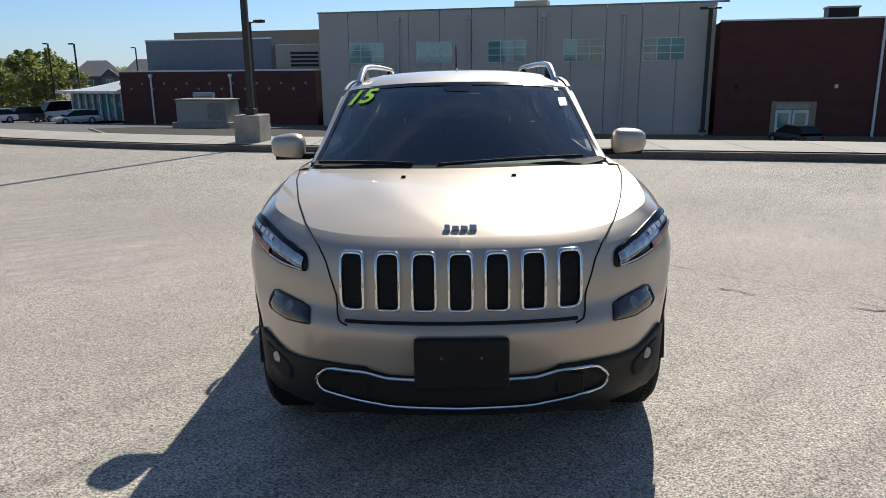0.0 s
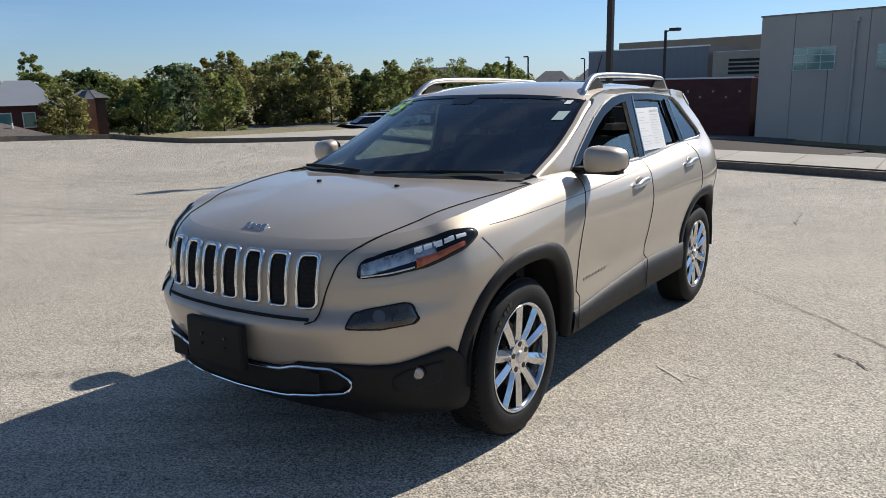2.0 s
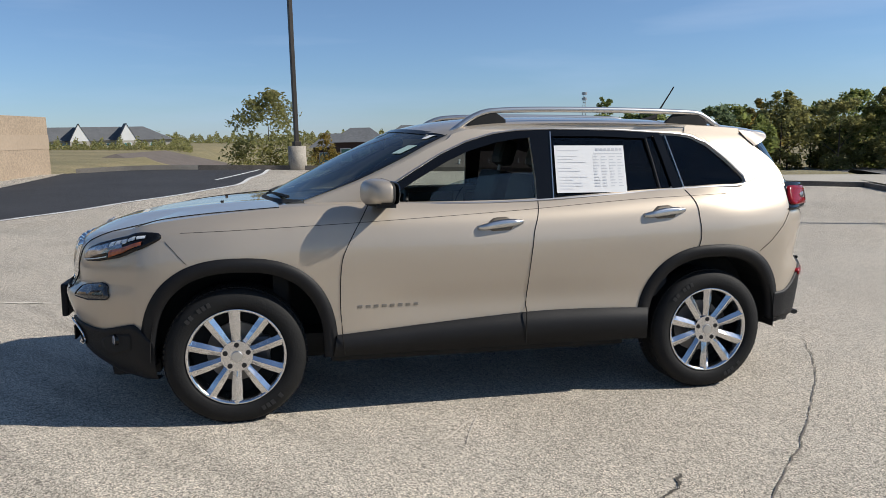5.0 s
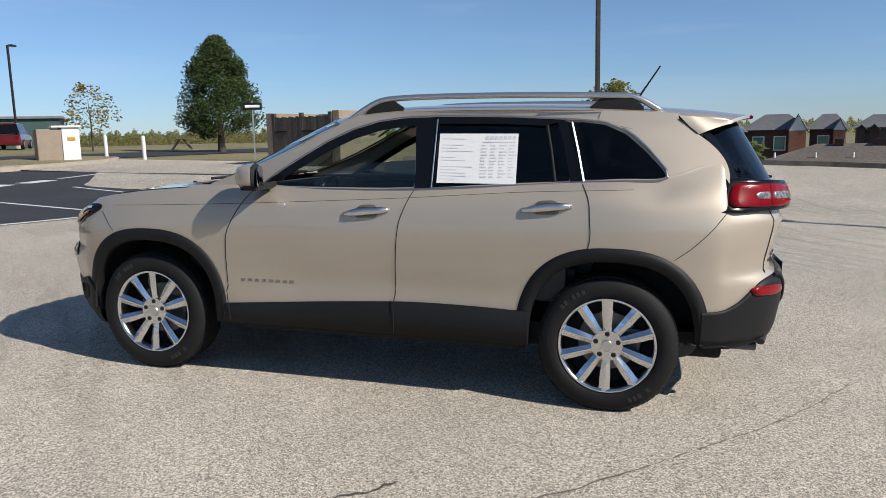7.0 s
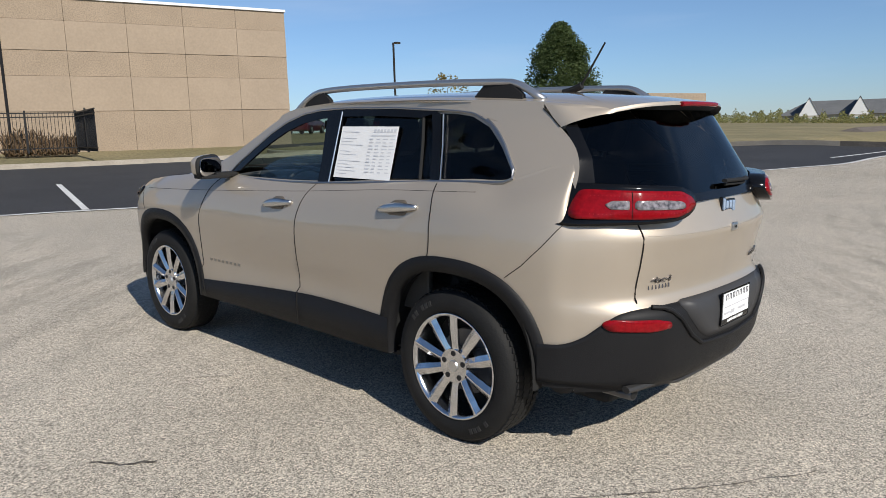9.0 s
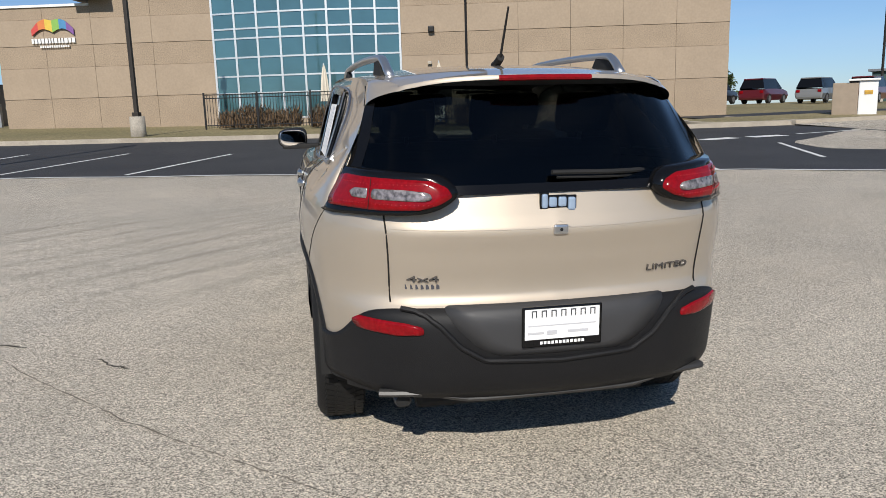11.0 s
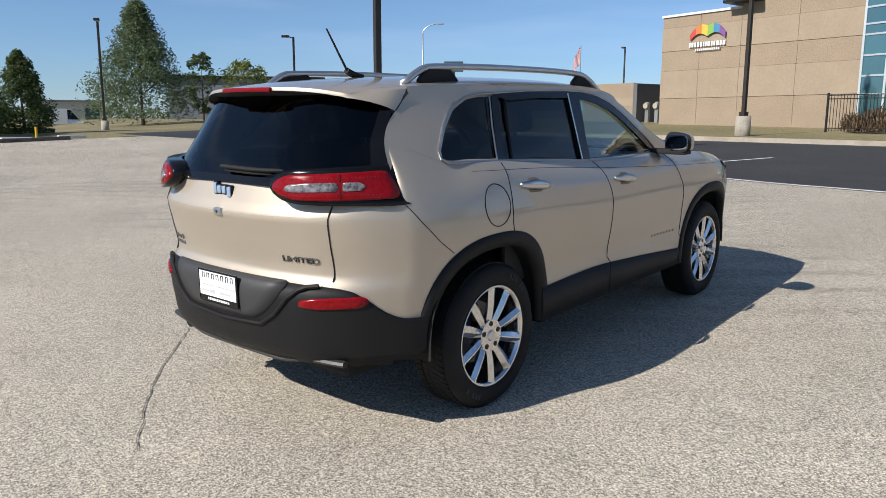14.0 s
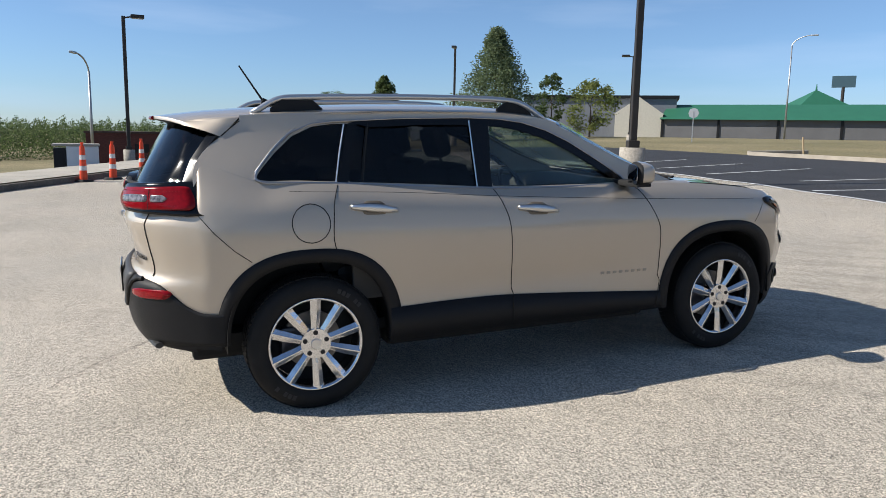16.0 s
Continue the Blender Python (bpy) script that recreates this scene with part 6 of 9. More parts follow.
c_front = max(i for i in range(COLS // 2) if shell[ROWS // 3][i].y < -1.735)
c_rear = min(i for i in range(COLS // 2, COLS) if shell[ROWS // 3][i].y > 1.785)
valance = wrap_cover("front_valance", [c_front * k / 60 for k in range(61)],
                     lambda p: 0.452 + 0.050 * sstep(0.28, 0.36, p.x) - 0.012 * sstep(0.5, 0.64, p.x) + 0.055 * sstep(0.66, 0.86, p.x) - 0.10 * sstep(-1.85, -1.74, p.y), lambda p: 0.245, CLAD, "black lower bumper valance")
bumper_cover = wrap_cover("rear_bumper_cover", [COLS - (COLS - c_rear) * k / 60 for k in range(61)],
                          lambda p: smooth_table(((1.785, 0.555), (1.90, 0.565), (1.97, 0.60), (2.03, 0.655), (2.08, 0.695), (2.13, 0.712), (2.20, 0.720), (2.3, 0.722)), p.y),
                          lambda p: smooth_table(((1.78, 0.40), (2.05, 0.388), (2.20, 0.362), (2.30, 0.355)), p.y), CLAD, "black textured rear bumper cover", 0.013)
mouth = [(-0.548, 0.428), (-0.495, 0.490), (-0.35, 0.494), (-0.27, 0.470), (0.0, 0.466), (0.27, 0.470), (0.35, 0.494), (0.495, 0.490), (0.548, 0.428), (0.53, 0.385), (0.25, 0.350), (0.0, 0.345), (-0.25, 0.350), (-0.53, 0.385)]
rm = round_poly(mouth, 110, 1)
lens_panel("lower_intake", rm, end_put(-1), BLACK_MATT, valance, 0.014, 0.02, "dark lower air intake", 4, -0.0)
part("intake_trim", tube(B(), [hit_end(x, z, -1, 0.022) for x, z in rm], 0.0058, 8, True), CHROME, valance, "chrome trim round the intake")
for x in (-0.40, 0.40):
    part("intake_vane", box(B(), x - 0.05, -0.01, 0.385, x + 0.05, 0.0, 0.465, 0.004, m=Matrix.Translation((0, hit_end(x, 0.42, -1, 0.02).y, 0))), CLAD, valance)
DARK_SCREW = mat("dark_screw", (0.09, 0.09, 0.09), 0.4, 0.6)
plate = part("plate_holder", box(B(), -0.168, -2.335, 0.452, 0.168, -2.300, 0.640, 0.012), CLAD, car, "empty black front plate holder")
for x in (-0.07, 0.07):
    for z in (0.575, 0.535):
        part("screw", cyl(B(), (x, -2.341, z), (x, -2.333, z), 0.006, n=8), DARK_SCREW if z > 0.55 else BLACK_MATT, plate)

for side in (1, -1):
    # slim upper lamp, wrapping the corner
    hl = [(0.580, -2.120, 0.835), (0.588, -2.105, 0.908), (0.66, -2.03, 0.948), (0.74, -1.90, 0.978), (0.80, -1.77, 0.990), (0.838, -1.685, 0.990), (0.850, -1.680, 0.965), (0.850, -1.78, 0.920), (0.80, -1.92, 0.876), (0.70, -2.05, 0.848)]
    loop = resample([Vector(p) for p in hl], 64, True)
    for _ in range(2):
        loop = [(loop[i - 1] + loop[i] * 2 + loop[(i + 1) % 64]) / 4 for i in range(64)]
    loop = [Vector((p.x * side, p.y, p.z)) for p in loop]
    cen = sum(loop, Vector()) / 64

    def lamp_ring(t, o):
        return [hit_out(cen + (p - cen) * t, o) for p in loop]
    b = B()
    rings = [lamp_ring(1.0, -0.008), lamp_ring(1.0, 0.007), lamp_ring(0.9, 0.011), lamp_ring(0.7, 0.012), lamp_ring(0.45, 0.012), lamp_ring(0.2, 0.012)]
    rv = [[b.verts.new(p) for p in r] for r in rings]
    for p, q in zip(rv, rv[1:]):
        for i in range(64):
            b.faces.new((p[i], p[(i + 1) % 64], q[(i + 1) % 64], q[i]))
    b.faces.new(rv[-1])
    bmesh.ops.recalc_face_normals(b, faces=b.faces)
    head = part("headlight", b, BLACK_GLOSS, car, "slim wrap-around headlight with amber marker", True)
    spine = [Vector((x * side, y, z)) for x, y, z in ((0.60, -2.11, 0.868), (0.68, -2.03, 0.902), (0.77, -1.89, 0.936), (0.81, -1.80, 0.955))]

    def blade(name, lo, hi, m, w0, w1, lift):
        bb = B()
        prev = None
        for k in range(17):
            t = lo + (hi - lo) * k / 16
            c = cr(spine, t)
            w = w0 + (w1 - w0) * k / 16
            cur = [bb.verts.new(hit_out(c + Vector((0, 0, w)), lift)), bb.verts.new(hit_out(c, lift + 0.004)), bb.verts.new(hit_out(c - Vector((0, 0, w)), lift))]
            if prev:
                for j in range(2):
                    bb.faces.new((prev[j], prev[j + 1], cur[j + 1], cur[j]))
            prev = cur
        bmesh.ops.recalc_face_normals(bb, faces=bb.faces)
        return part(name, bb, m, head, "", True)
    blade("light_bar", 0.0, 0.72, LAMP_IN, 0.027, 0.031, 0.0145)
    spine = [Vector((x * side, y, z)) for x, y, z in ((0.742, -1.950, 0.884), (0.790, -1.865, 0.908), (0.828, -1.770, 0.938))]
    blade("amber_marker", 0.0, 1.0, AMBER, 0.019, 0.008, 0.0160)
    spine = [Vector((x * side, y, z)) for x, y, z in ((0.735, -1.950, 0.931), (0.785, -1.860, 0.950), (0.828, -1.745, 0.966))]
    for k in range(5):
        blade("lamp_facet", k / 5, (k + 0.82) / 5, WHITE_LENS, 0.017 - 0.0018 * k, 0.016 - 0.0018 * k, 0.0165)
    spine = [Vector((x * side, y, z)) for x, y, z in ((0.60, -2.11, 0.845), (0.70, -2.04, 0.862), (0.78, -1.93, 0.886), (0.83, -1.80, 0.912))]
    blade("day_light", 0.0, 0.55, WHITE_LENS, 0.003, 0.003, 0.019)
    # main lamp in the bumper
    f1 = round_poly([(side * x, z) for x, z in ((0.560, 0.650), (0.566, 0.700), (0.60, 0.715), (0.712, 0.737), (0.733, 0.730), (0.760, 0.674), (0.748, 0.656), (0.66, 0.643))], 96, 1)
    low = lens_panel("bumper_lamp", f1, end_put(-1), SMOKE_LENS, car, 0.006, 0.02, "smoked lamp set in the bumper", 4, 0.004)
    part("lamp_rim", tube(B(), [hit_end(x, z, -1, 0.004) for x, z in f1], 0.003, 6, True), BLACK_GLOSS, low)
    part("projector", cyl(B(), hit_end(side * 0.65, 0.69, -1, 0.002), hit_end(side * 0.65, 0.69, -1, 0.0105), 0.026, 0.024, 16), mat("projector_lens", (0.16, 0.15, 0.14), 0.1, 0.5, coat=1.0), low)
    # fog lamp in the valance
    fl = round_poly([(side * x, z) for x, z in ((0.80, 0.488), (0.70, 0.462), (0.66, 0.43), (0.665, 0.375), (0.70, 0.362), (0.79, 0.40))], 40, 2)
    pocket = lens_panel("fog_pocket", fl, end_put(-1), BLACK_MATT, valance, 0.015, 0.02, "", 4)
    p0 = hit_end(side * 0.735, 0.445, -1, 0.0)
    n0 = Vector((side * 0.45, -0.9, 0)).normalized()
    fog = part("fog_lamp", cyl(B(), p0 - n0 * 0.02, p0 + n0 * 0.019, 0.033, 0.031, 20), BLACK_GLOSS, valance, "round fog lamp")
    part("lens", cyl(B(), p0 + n0 * 0.018, p0 + n0 * 0.023, 0.025, 0.018, 20), CLEAR_LENS, fog)

# ---- rear ----
REAR_ROWS = ((1.13, ((0.0, 2.205), (0.35, 2.192), (0.56, 2.125), (0.695, 2.015), (0.765, 1.907))), (1.22, ((0.0, 2.155), (0.35, 2.143), (0.54, 2.07), (0.662, 1.965), (0.728, 1.897))),
             (1.32, ((0.0, 2.095), (0.33, 2.085), (0.52, 2.005), (0.625, 1.920), (0.682, 1.872))), (1.42, ((0.0, 2.035), (0.31, 2.025), (0.50, 1.945), (0.602, 1.850), (0.648, 1.79))),
             (1.53, ((0.0, 1.965), (0.30, 1.955), (0.47, 1.875), (0.565, 1.760), (0.615, 1.69))))


def rear_pt(u, w):
    f = u * (len(REAR_ROWS) - 1)
    i = min(int(f), len(REAR_ROWS) - 2)
    t = f - i
    a = abs(w)

    def row(k):
        z, pts = REAR_ROWS[k]
        q = cr([Vector((x, y, z)) for x, y in pts], a)
        return q
    p = row(i).lerp(row(i + 1), t)
    return Vector((math.copysign(p.x, w) if w else 0.0, p.y, p.z))


rear_glass = grid_mesh("rear_window", lambda u, w: rear_pt(u, (2 * w - 1) * 0.84) + Vector((0, 0.004, 0)), 24, 48, GLASS_REAR, panel_obs["tailgate"], "dark tinted rear window")
for side in (1, -1):
    grid_mesh("rear_side_glass", lambda u, w: rear_pt(u * (0.94 - 0.17 * w), side * (0.80 + 0.21 * w)) + Vector((side * 0.003, 0.003, 0)), 24, 12, BLACK_GLOSS, panel_obs["tailgate"], "gloss black wrap beside the rear window")
grid_mesh("rear_band", lambda u, w: rear_pt(0.0 + 0.09 * u, (2 * w - 1) * 0.9) + Vector((0, 0.007, 0)), 6, 48, BLACK_GLOSS, panel_obs["tailgate"])


def roof_rim(y):
    """Half width at which the roof turns down into the side."""
    ca = smooth_table(CA_Y, y)
    return ca + (green_x(y, smooth_table(CA_Z, y) - 0.008) + 0.002 - ca) * (1 - sstep(1.70, 1.92, y))


for side in (1, -1):
    def roof_edge(u, w):
        y = 0.95 + 0.96 * u
        a = Vector((side * (smooth_table(CA_Y, y) - 0.004), y, smooth_table(CA_Z, y) + 0.004))
        b4 = Vector((side * roof_rim(y), y, smooth_table(CA_Z, y) - 0.008))
        return a.lerp(b4, w) + Vector((0, 0, 0.005 * math.sin(math.pi * w)))
    grid_mesh("roof_edge", roof_edge, 40, 4, PAINT, car)


def spoiler_edge(w):
    """Lower edge of the roof spoiler, round from one rear pillar to the other."""
    a = abs(w)
    if a <= 0.62:
        p = roof_pt(1.0, w / 0.62) + Vector((0, 0.006, -0.016))
    else:
        k = (a - 0.62) / 0.38
        e = roof_pt(1.0, math.copysign(1.0, w)) + Vector((0, 0.006, -0.016))
        y = e.y + (1.752 - e.y) * k
        z = e.z + (1.436 - e.z) * k ** 1.25
        wide = abs(e.x) + (green_x(1.752, 1.436) + 0.001 - abs(e.x)) * math.sin(k * math.pi / 2) ** 0.9
        p = Vector((math.copysign(wide, w), y, z))
    return p


def spoiler_top(w):
    """Edge of the roof above it: across the back, then forward along the side."""
    a = abs(w)
    if a <= 0.62:
        return roof_pt(1.0, w / 0.62)
    e = roof_pt(1.0, math.copysign(1.0, w))
    y = e.y + (1.655 - e.y) * (a - 0.62) / 0.38
    return Vector((math.copysign(roof_rim(y), w), y, smooth_table(CA_Z, y) - 0.008 * sstep(0.62, 0.75, a)))


def spoiler_face(u, w):
    p, q = spoiler_top(w), spoiler_edge(w)
    v = p.lerp(q, u)
    bow = math.sin(math.pi * u) * (0.10 - 0.09 * sstep(0.6, 0.9, abs(w))) * (q - p).length
    return v + Vector((math.copysign(bow * sstep(0.5, 0.75, abs(w)), w) if w else 0.0, bow * (1 - sstep(0.5, 0.75, abs(w))), 0))


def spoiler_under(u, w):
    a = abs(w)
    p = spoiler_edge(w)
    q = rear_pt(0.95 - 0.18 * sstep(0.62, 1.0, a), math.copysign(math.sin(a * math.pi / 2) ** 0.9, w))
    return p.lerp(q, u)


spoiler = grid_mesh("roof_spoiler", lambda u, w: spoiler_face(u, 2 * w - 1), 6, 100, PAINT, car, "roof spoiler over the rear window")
# matt black for the panel below, with the overhang's shade put into it
grid_mesh("spoiler_underside", lambda u, w: spoiler_under(u, 2 * w - 1), 6, 100, BLACK_MATT, spoiler, "underside in black for its panel and shade")
for side in (1, -1):
    part("panel_gap", tube(B(), [Vector((side * (green_x(y, z) + 0.003), y, z)) for y, z in ((1.655, 1.516), (1.68, 1.498), (1.705, 1.479), (1.752, 1.440))], 0.0035, 5), SEAM_AND_CREASE, spoiler)
part("brake_light", tube(B(), [roof_pt(1.0, -0.34 + 0.68 * k / 16) + Vector((0, 0.010, -0.012)) for k in range(17)], 0.011, 8, flat=1.0), RED_LENS, car, "red high brake light bar")
for side in (1, -1):
    # tail lamp: follows the corner in plan, from the gate round to the wing
    way = resample([Vector((x, y, 0)) for x, y in ((0.33, 2.235), (0.40, 2.228), (0.48, 2.208), (0.56, 2.172), (0.63, 2.124), (0.685, 2.062), (0.732, 1.995), (0.768, 1.93), (0.790, 1.87), (0.804, 1.82))], 60)

    def lamp_put(q, z, o, side=side, way=way):
        f = min(max(q, 0.0), 1.07) / 1.081 * 60
        i = int(f)
        p = way[i].lerp(way[i + 1], f - i)
        d = (way[min(i + 2, 60)] - way[max(i - 1, 0)]).normalized()
        nrm = Vector((-d.y, d.x, 0))
        if nrm.dot(p - Vector((0, 1.3, 0))) < 0:
            nrm = -nrm
        p = p + nrm * (o - (0.30 * (1 - 0.5 * q) + 0.35 * sstep(0.6, 1.0, q)) * (z - 1.12))
        return Vector((side * p.x, p.y, z))

    rim = round_poly(((0.055, 1.145), (0.085, 1.174), (0.18, 1.203), (0.5, 1.212), (0.985, 1.222), (1.020, 1.170), (1.050, 1.095), (1.040, 1.060), (0.90, 1.056), (0.5, 1.064), (0.28, 1.070), (0.17, 1.086), (0.09, 1.116)), 72, 1)
    lens = round_poly(((0.095, 1.132), (0.12, 1.162), (0.21, 1.186), (0.5, 1.194), (0.84, 1.199), (0.895, 1.194), (0.935, 1.15), (0.955, 1.104), (0.92, 1.086), (0.5, 1.083), (0.27, 1.087), (0.16, 1.106)), 120, 1)
    tail = lens_panel("tail_light", lens, lamp_put, RED_LENS, car, 0.024, 0.05, "red wrap-around tail light with clear centre", 6, 0.006)
    lens_panel("lamp_rim", rim, lamp_put, BLACK_GLOSS, tail, 0.016, 0.07, "", 6, 0.0)
    for pts in (((0.20, 1.128), (0.22, 1.148), (0.36, 1.156), (0.555, 1.158), (0.555, 1.122), (0.28, 1.118), (0.22, 1.120)), ((0.585, 1.158), (0.69, 1.157), (0.735, 1.142), (0.70, 1.124), (0.585, 1.122))):
        lens_panel("clear_insert", round_poly(pts, 40, 1), lamp_put, TAIL_CLEAR, tail, 0.0315, 0.02, "", 4, 0.001)
    for k in range(26):
        q = 0.20 + 0.62 * k / 25
        for z in (1.104 + 0.002 * q, 1.170 + 0.008 * q):
            c = lamp_put(q, z, 0.0268)
            part("light_point", box(B(), -0.0018, -0.0018, -0.0018, 0.0018, 0.0018, 0.0018, m=Matrix.Translation(c)), RED_POINT, tail)
    part("panel_gap", tube(B(), [lamp_put(0.567, z, 0.0300) for z in (1.084, 1.10, 1.13, 1.17, 1.193)], 0.0013, 5), SEAM_AND_CREASE, tail)
    # bumper reflector
    rf = round_poly([(side * x, z) for x, z in ((0.495, 0.632), (0.498, 0.658), (0.56, 0.670), (0.715, 0.680), (0.738, 0.660), (0.715, 0.634), (0.58, 0.624))], 48, 1)
    lens_panel("reflector", rf, end_put(1), RED_LENS, bumper_cover, 0.020, 0.02, "red bumper reflector", 4, 0.003)

wiper = part("rear_wiper", tube(B(), [Vector((0.02 - 0.45 * k / 12, 2.205 - 0.30 * max(0, k / 12 - 0.4) ** 2, 1.200 - 0.010 * k / 12)) for k in range(13)], 0.013, 8, flat=0.7), BLACK_MATT, car, "black rear wiper arm")
part("blade", tube(B(), [Vector((0.00 - 0.40 * k / 12, 2.20 - 0.24 * max(0, k / 12 - 0.4) ** 2, 1.182 - 0.008 * k / 12)) for k in range(13)], 0.006, 6), BLACK_MATT, wiper)
lock = part("tailgate_lock", box(B(), -0.028, 2.245, 0.982, 0.028, 2.262, 1.018, 0.008), SATIN, panel_obs["tailgate"])
part("keyhole", cyl(B(), (0, 2.26, 1.0), (0, 2.264, 1.0), 0.006, n=10), BLACK_MATT, lock)
part("gate_crease", tube(B(), [hit_end(-0.60 + 1.2 * k / 30, 1.004 + 0.008 * (abs(-0.6 + 1.2 * k / 30) / 0.6) ** 2, 1, -0.0005) for k in range(31)], 0.002, 4), PAINT, panel_obs["tailgate"])
# black recess, plate and step of the rear bumper
rec = round_poly([(-0.43, 0.722), (0.43, 0.722), (0.37, 0.64), (0.30, 0.575), (0.23, 0.545), (-0.23, 0.545), (-0.30, 0.575), (-0.37, 0.64)], 80, 1)
recess = lens_panel("plate_recess", rec, end_put(1), mat("grey_recess", (0.040, 0.040, 0.042), 0.55, vary=0.1), bumper_cover, 0.0155, 0.02, "grey recess round the dealer plate", 4)
part("recess_edge", tube(B(), [hit_end(x, z, 1, 0.016) for x, z in [(p.x, p.z) for p in resample([Vector((x, 0, z)) for x, z in ((-0.57, 0.713), (-0.50, 0.703), (-0.44, 0.662), (-0.37, 0.585), (-0.28, 0.530), (0.0, 0.516), (0.28, 0.530), (0.37, 0.585), (0.44, 0.662), (0.50, 0.703), (0.57, 0.713))], 80)]], 0.010, 8), CLAD, bumper_cover)
pl = part("dealer_plate", box(B(), -0.152, 2.278, 0.572, 0.152, 2.284, 0.725, 0.006), BLACK_GLOSS, car, "white dealer plate in a black frame")
part("plate_face", box(B(), -0.142, 2.283, 0.602, 0.142, 2.2865, 0.716), PAPER, pl)
for x0, x1, z0, z1 in ((-0.13, 0.13, 0.652, 0.656), (-0.13, 0.13, 0.685, 0.711), (-0.10, -0.02, 0.622, 0.632), (0.02, 0.06, 0.618, 0.634), (0.07, 0.13, 0.622, 0.630)):
    if z1 - z0 > 0.02:
        for k in range(7):
            a = x0 + (x1 - x0) * (k + 0.12) / 7
            for o in (0.0, 0.016):
                part("letter_bar", box(B(), a + o, 2.286, z0, a + o + 0.004, 2.288, z1), mat("dark_ink", (0.06, 0.06, 0.07), 0.7), pl)
            part("letter_bar", box(B(), a + 0.004, 2.286, z1 - 0.004, a + 0.016, 2.288, z1), mat("dark_ink", (0.06, 0.06, 0.07), 0.7), pl)
    else:
        part("letter_bar", box(B(), x0, 2.286, z0, x1, 2.288, z1), INK, pl)
for k in range(12):
    part("letter_bar", box(B(), -0.085 + k * 0.0145, 2.2838, 0.582, -0.085 + k * 0.0145 + 0.010, 2.2855, 0.593), PAPER, pl)
low = part("rear_skid", tube(B(), [Vector((0.66 - 1.32 * k / 24, 2.175 - 0.06 * abs(k / 12 - 1) ** 3, 0.350 + 0.030 * sstep(0.3, 0.5, abs(0.66 - 1.32 * k / 24)))) for k in range(25)], 0.022, 8, flat=0.7), mat("grey_skid", (0.032, 0.031, 0.030), 0.45, vary=0.1), car, "grey lower edge of the rear bumper")
ex = part("exhaust_pipe", tube(B(), [Vector((0.57, 1.75 + 0.355 * k / 6, 0.334)) for k in range(7)], 0.034, 20, flat=0.78), ALLOY_DARK, car, "dark oval exhaust tip", True)
part("exhaust_mouth", tube(B(), [Vector((0.57, 2.100, 0.334)), Vector((0.57, 2.107, 0.334))], 0.028, 20, flat=0.78), BLACK_MATT, ex)
part("muffler", cyl(B(), (-0.3, 1.72, 0.33), (0.55, 1.72, 0.33), 0.10, n=16), mat("muffler_steel", (0.10, 0.095, 0.09), 0.6, 0.5, vary=0.3), car)


# ---- badges, handles, mirrors, rails ----
def letters(name, text, size, m, material, parent, depth=0.004, label="", bold=0.0):
    cu = bpy.data.curves.new(name, "FONT")
    cu.body, cu.size, cu.extrude, cu.align_x, cu.align_y, cu.offset = text, size, depth, "CENTER", "CENTER", bold
    tmp = bpy.data.objects.new(name, cu)
    scene.collection.objects.link(tmp)
    dg = bpy.context.evaluated_depsgraph_get()
    me = bpy.data.meshes.new_from_object(tmp.evaluated_get(dg))
    bpy.data.objects.remove(tmp)
    me.transform(m)
    me.materials.clear()
    me.materials.append(material)
    ob = new(name, me)
    ob.parent = parent
    if label:
        ob["label"] = label
    return ob


REAR_M = Matrix.Rotation(math.pi, 4, "Z") @ Matrix.Rotation(math.pi / 2, 4, "X")
BADGE_GREY = mat("badge_grey", (0.30, 0.28, 0.25), 0.3, 0.9)
EMBLEM_BLUE = mat("emblem_chrome", (0.34, 0.44, 0.58), 0.25, 0.3)
DARK_CHROME = mat("dark_chrome", (0.22, 0.22, 0.23), 0.2, 1.0)
for word, name, cx, cz, width, label in (("LIMITED", "limited_badge", -0.462, 0.822, 0.186, "dark chrome trim lettering"), ("4x4", "badge", 0.492, 0.826, 0.115, "dark chrome lettering")):
    ob = letters(name, word, 0.04, Matrix.Identity(4), DARK_CHROME, panel_obs["tailgate"], 0.003, label)
    xs, ys = [v.co.x for v in ob.data.vertices], [v.co.y for v in ob.data.vertices]
    for v in ob.data.vertices:
        x = (v.co.x - (min(xs) + max(xs)) / 2) / (max(xs) - min(xs)) * width
        z = (v.co.y - (min(ys) + max(ys)) / 2) / (max(ys) - min(ys)) * 0.024
        v.co = hit_end(cx - x, cz + z, 1, 0.0035 + v.co.z)
for k in range(7):
    x = 0.555 - k * 0.0185
    part("dealer_mark", box(B(), x - 0.012, -0.001, 0.785, x, 0.001, 0.803, m=Matrix.Translation((0, hit_end(x, 0.79, 1, 0.002).y, 0))), mat("dark_ink", (0.06, 0.06, 0.07), 0.7), panel_obs["tailgate"])
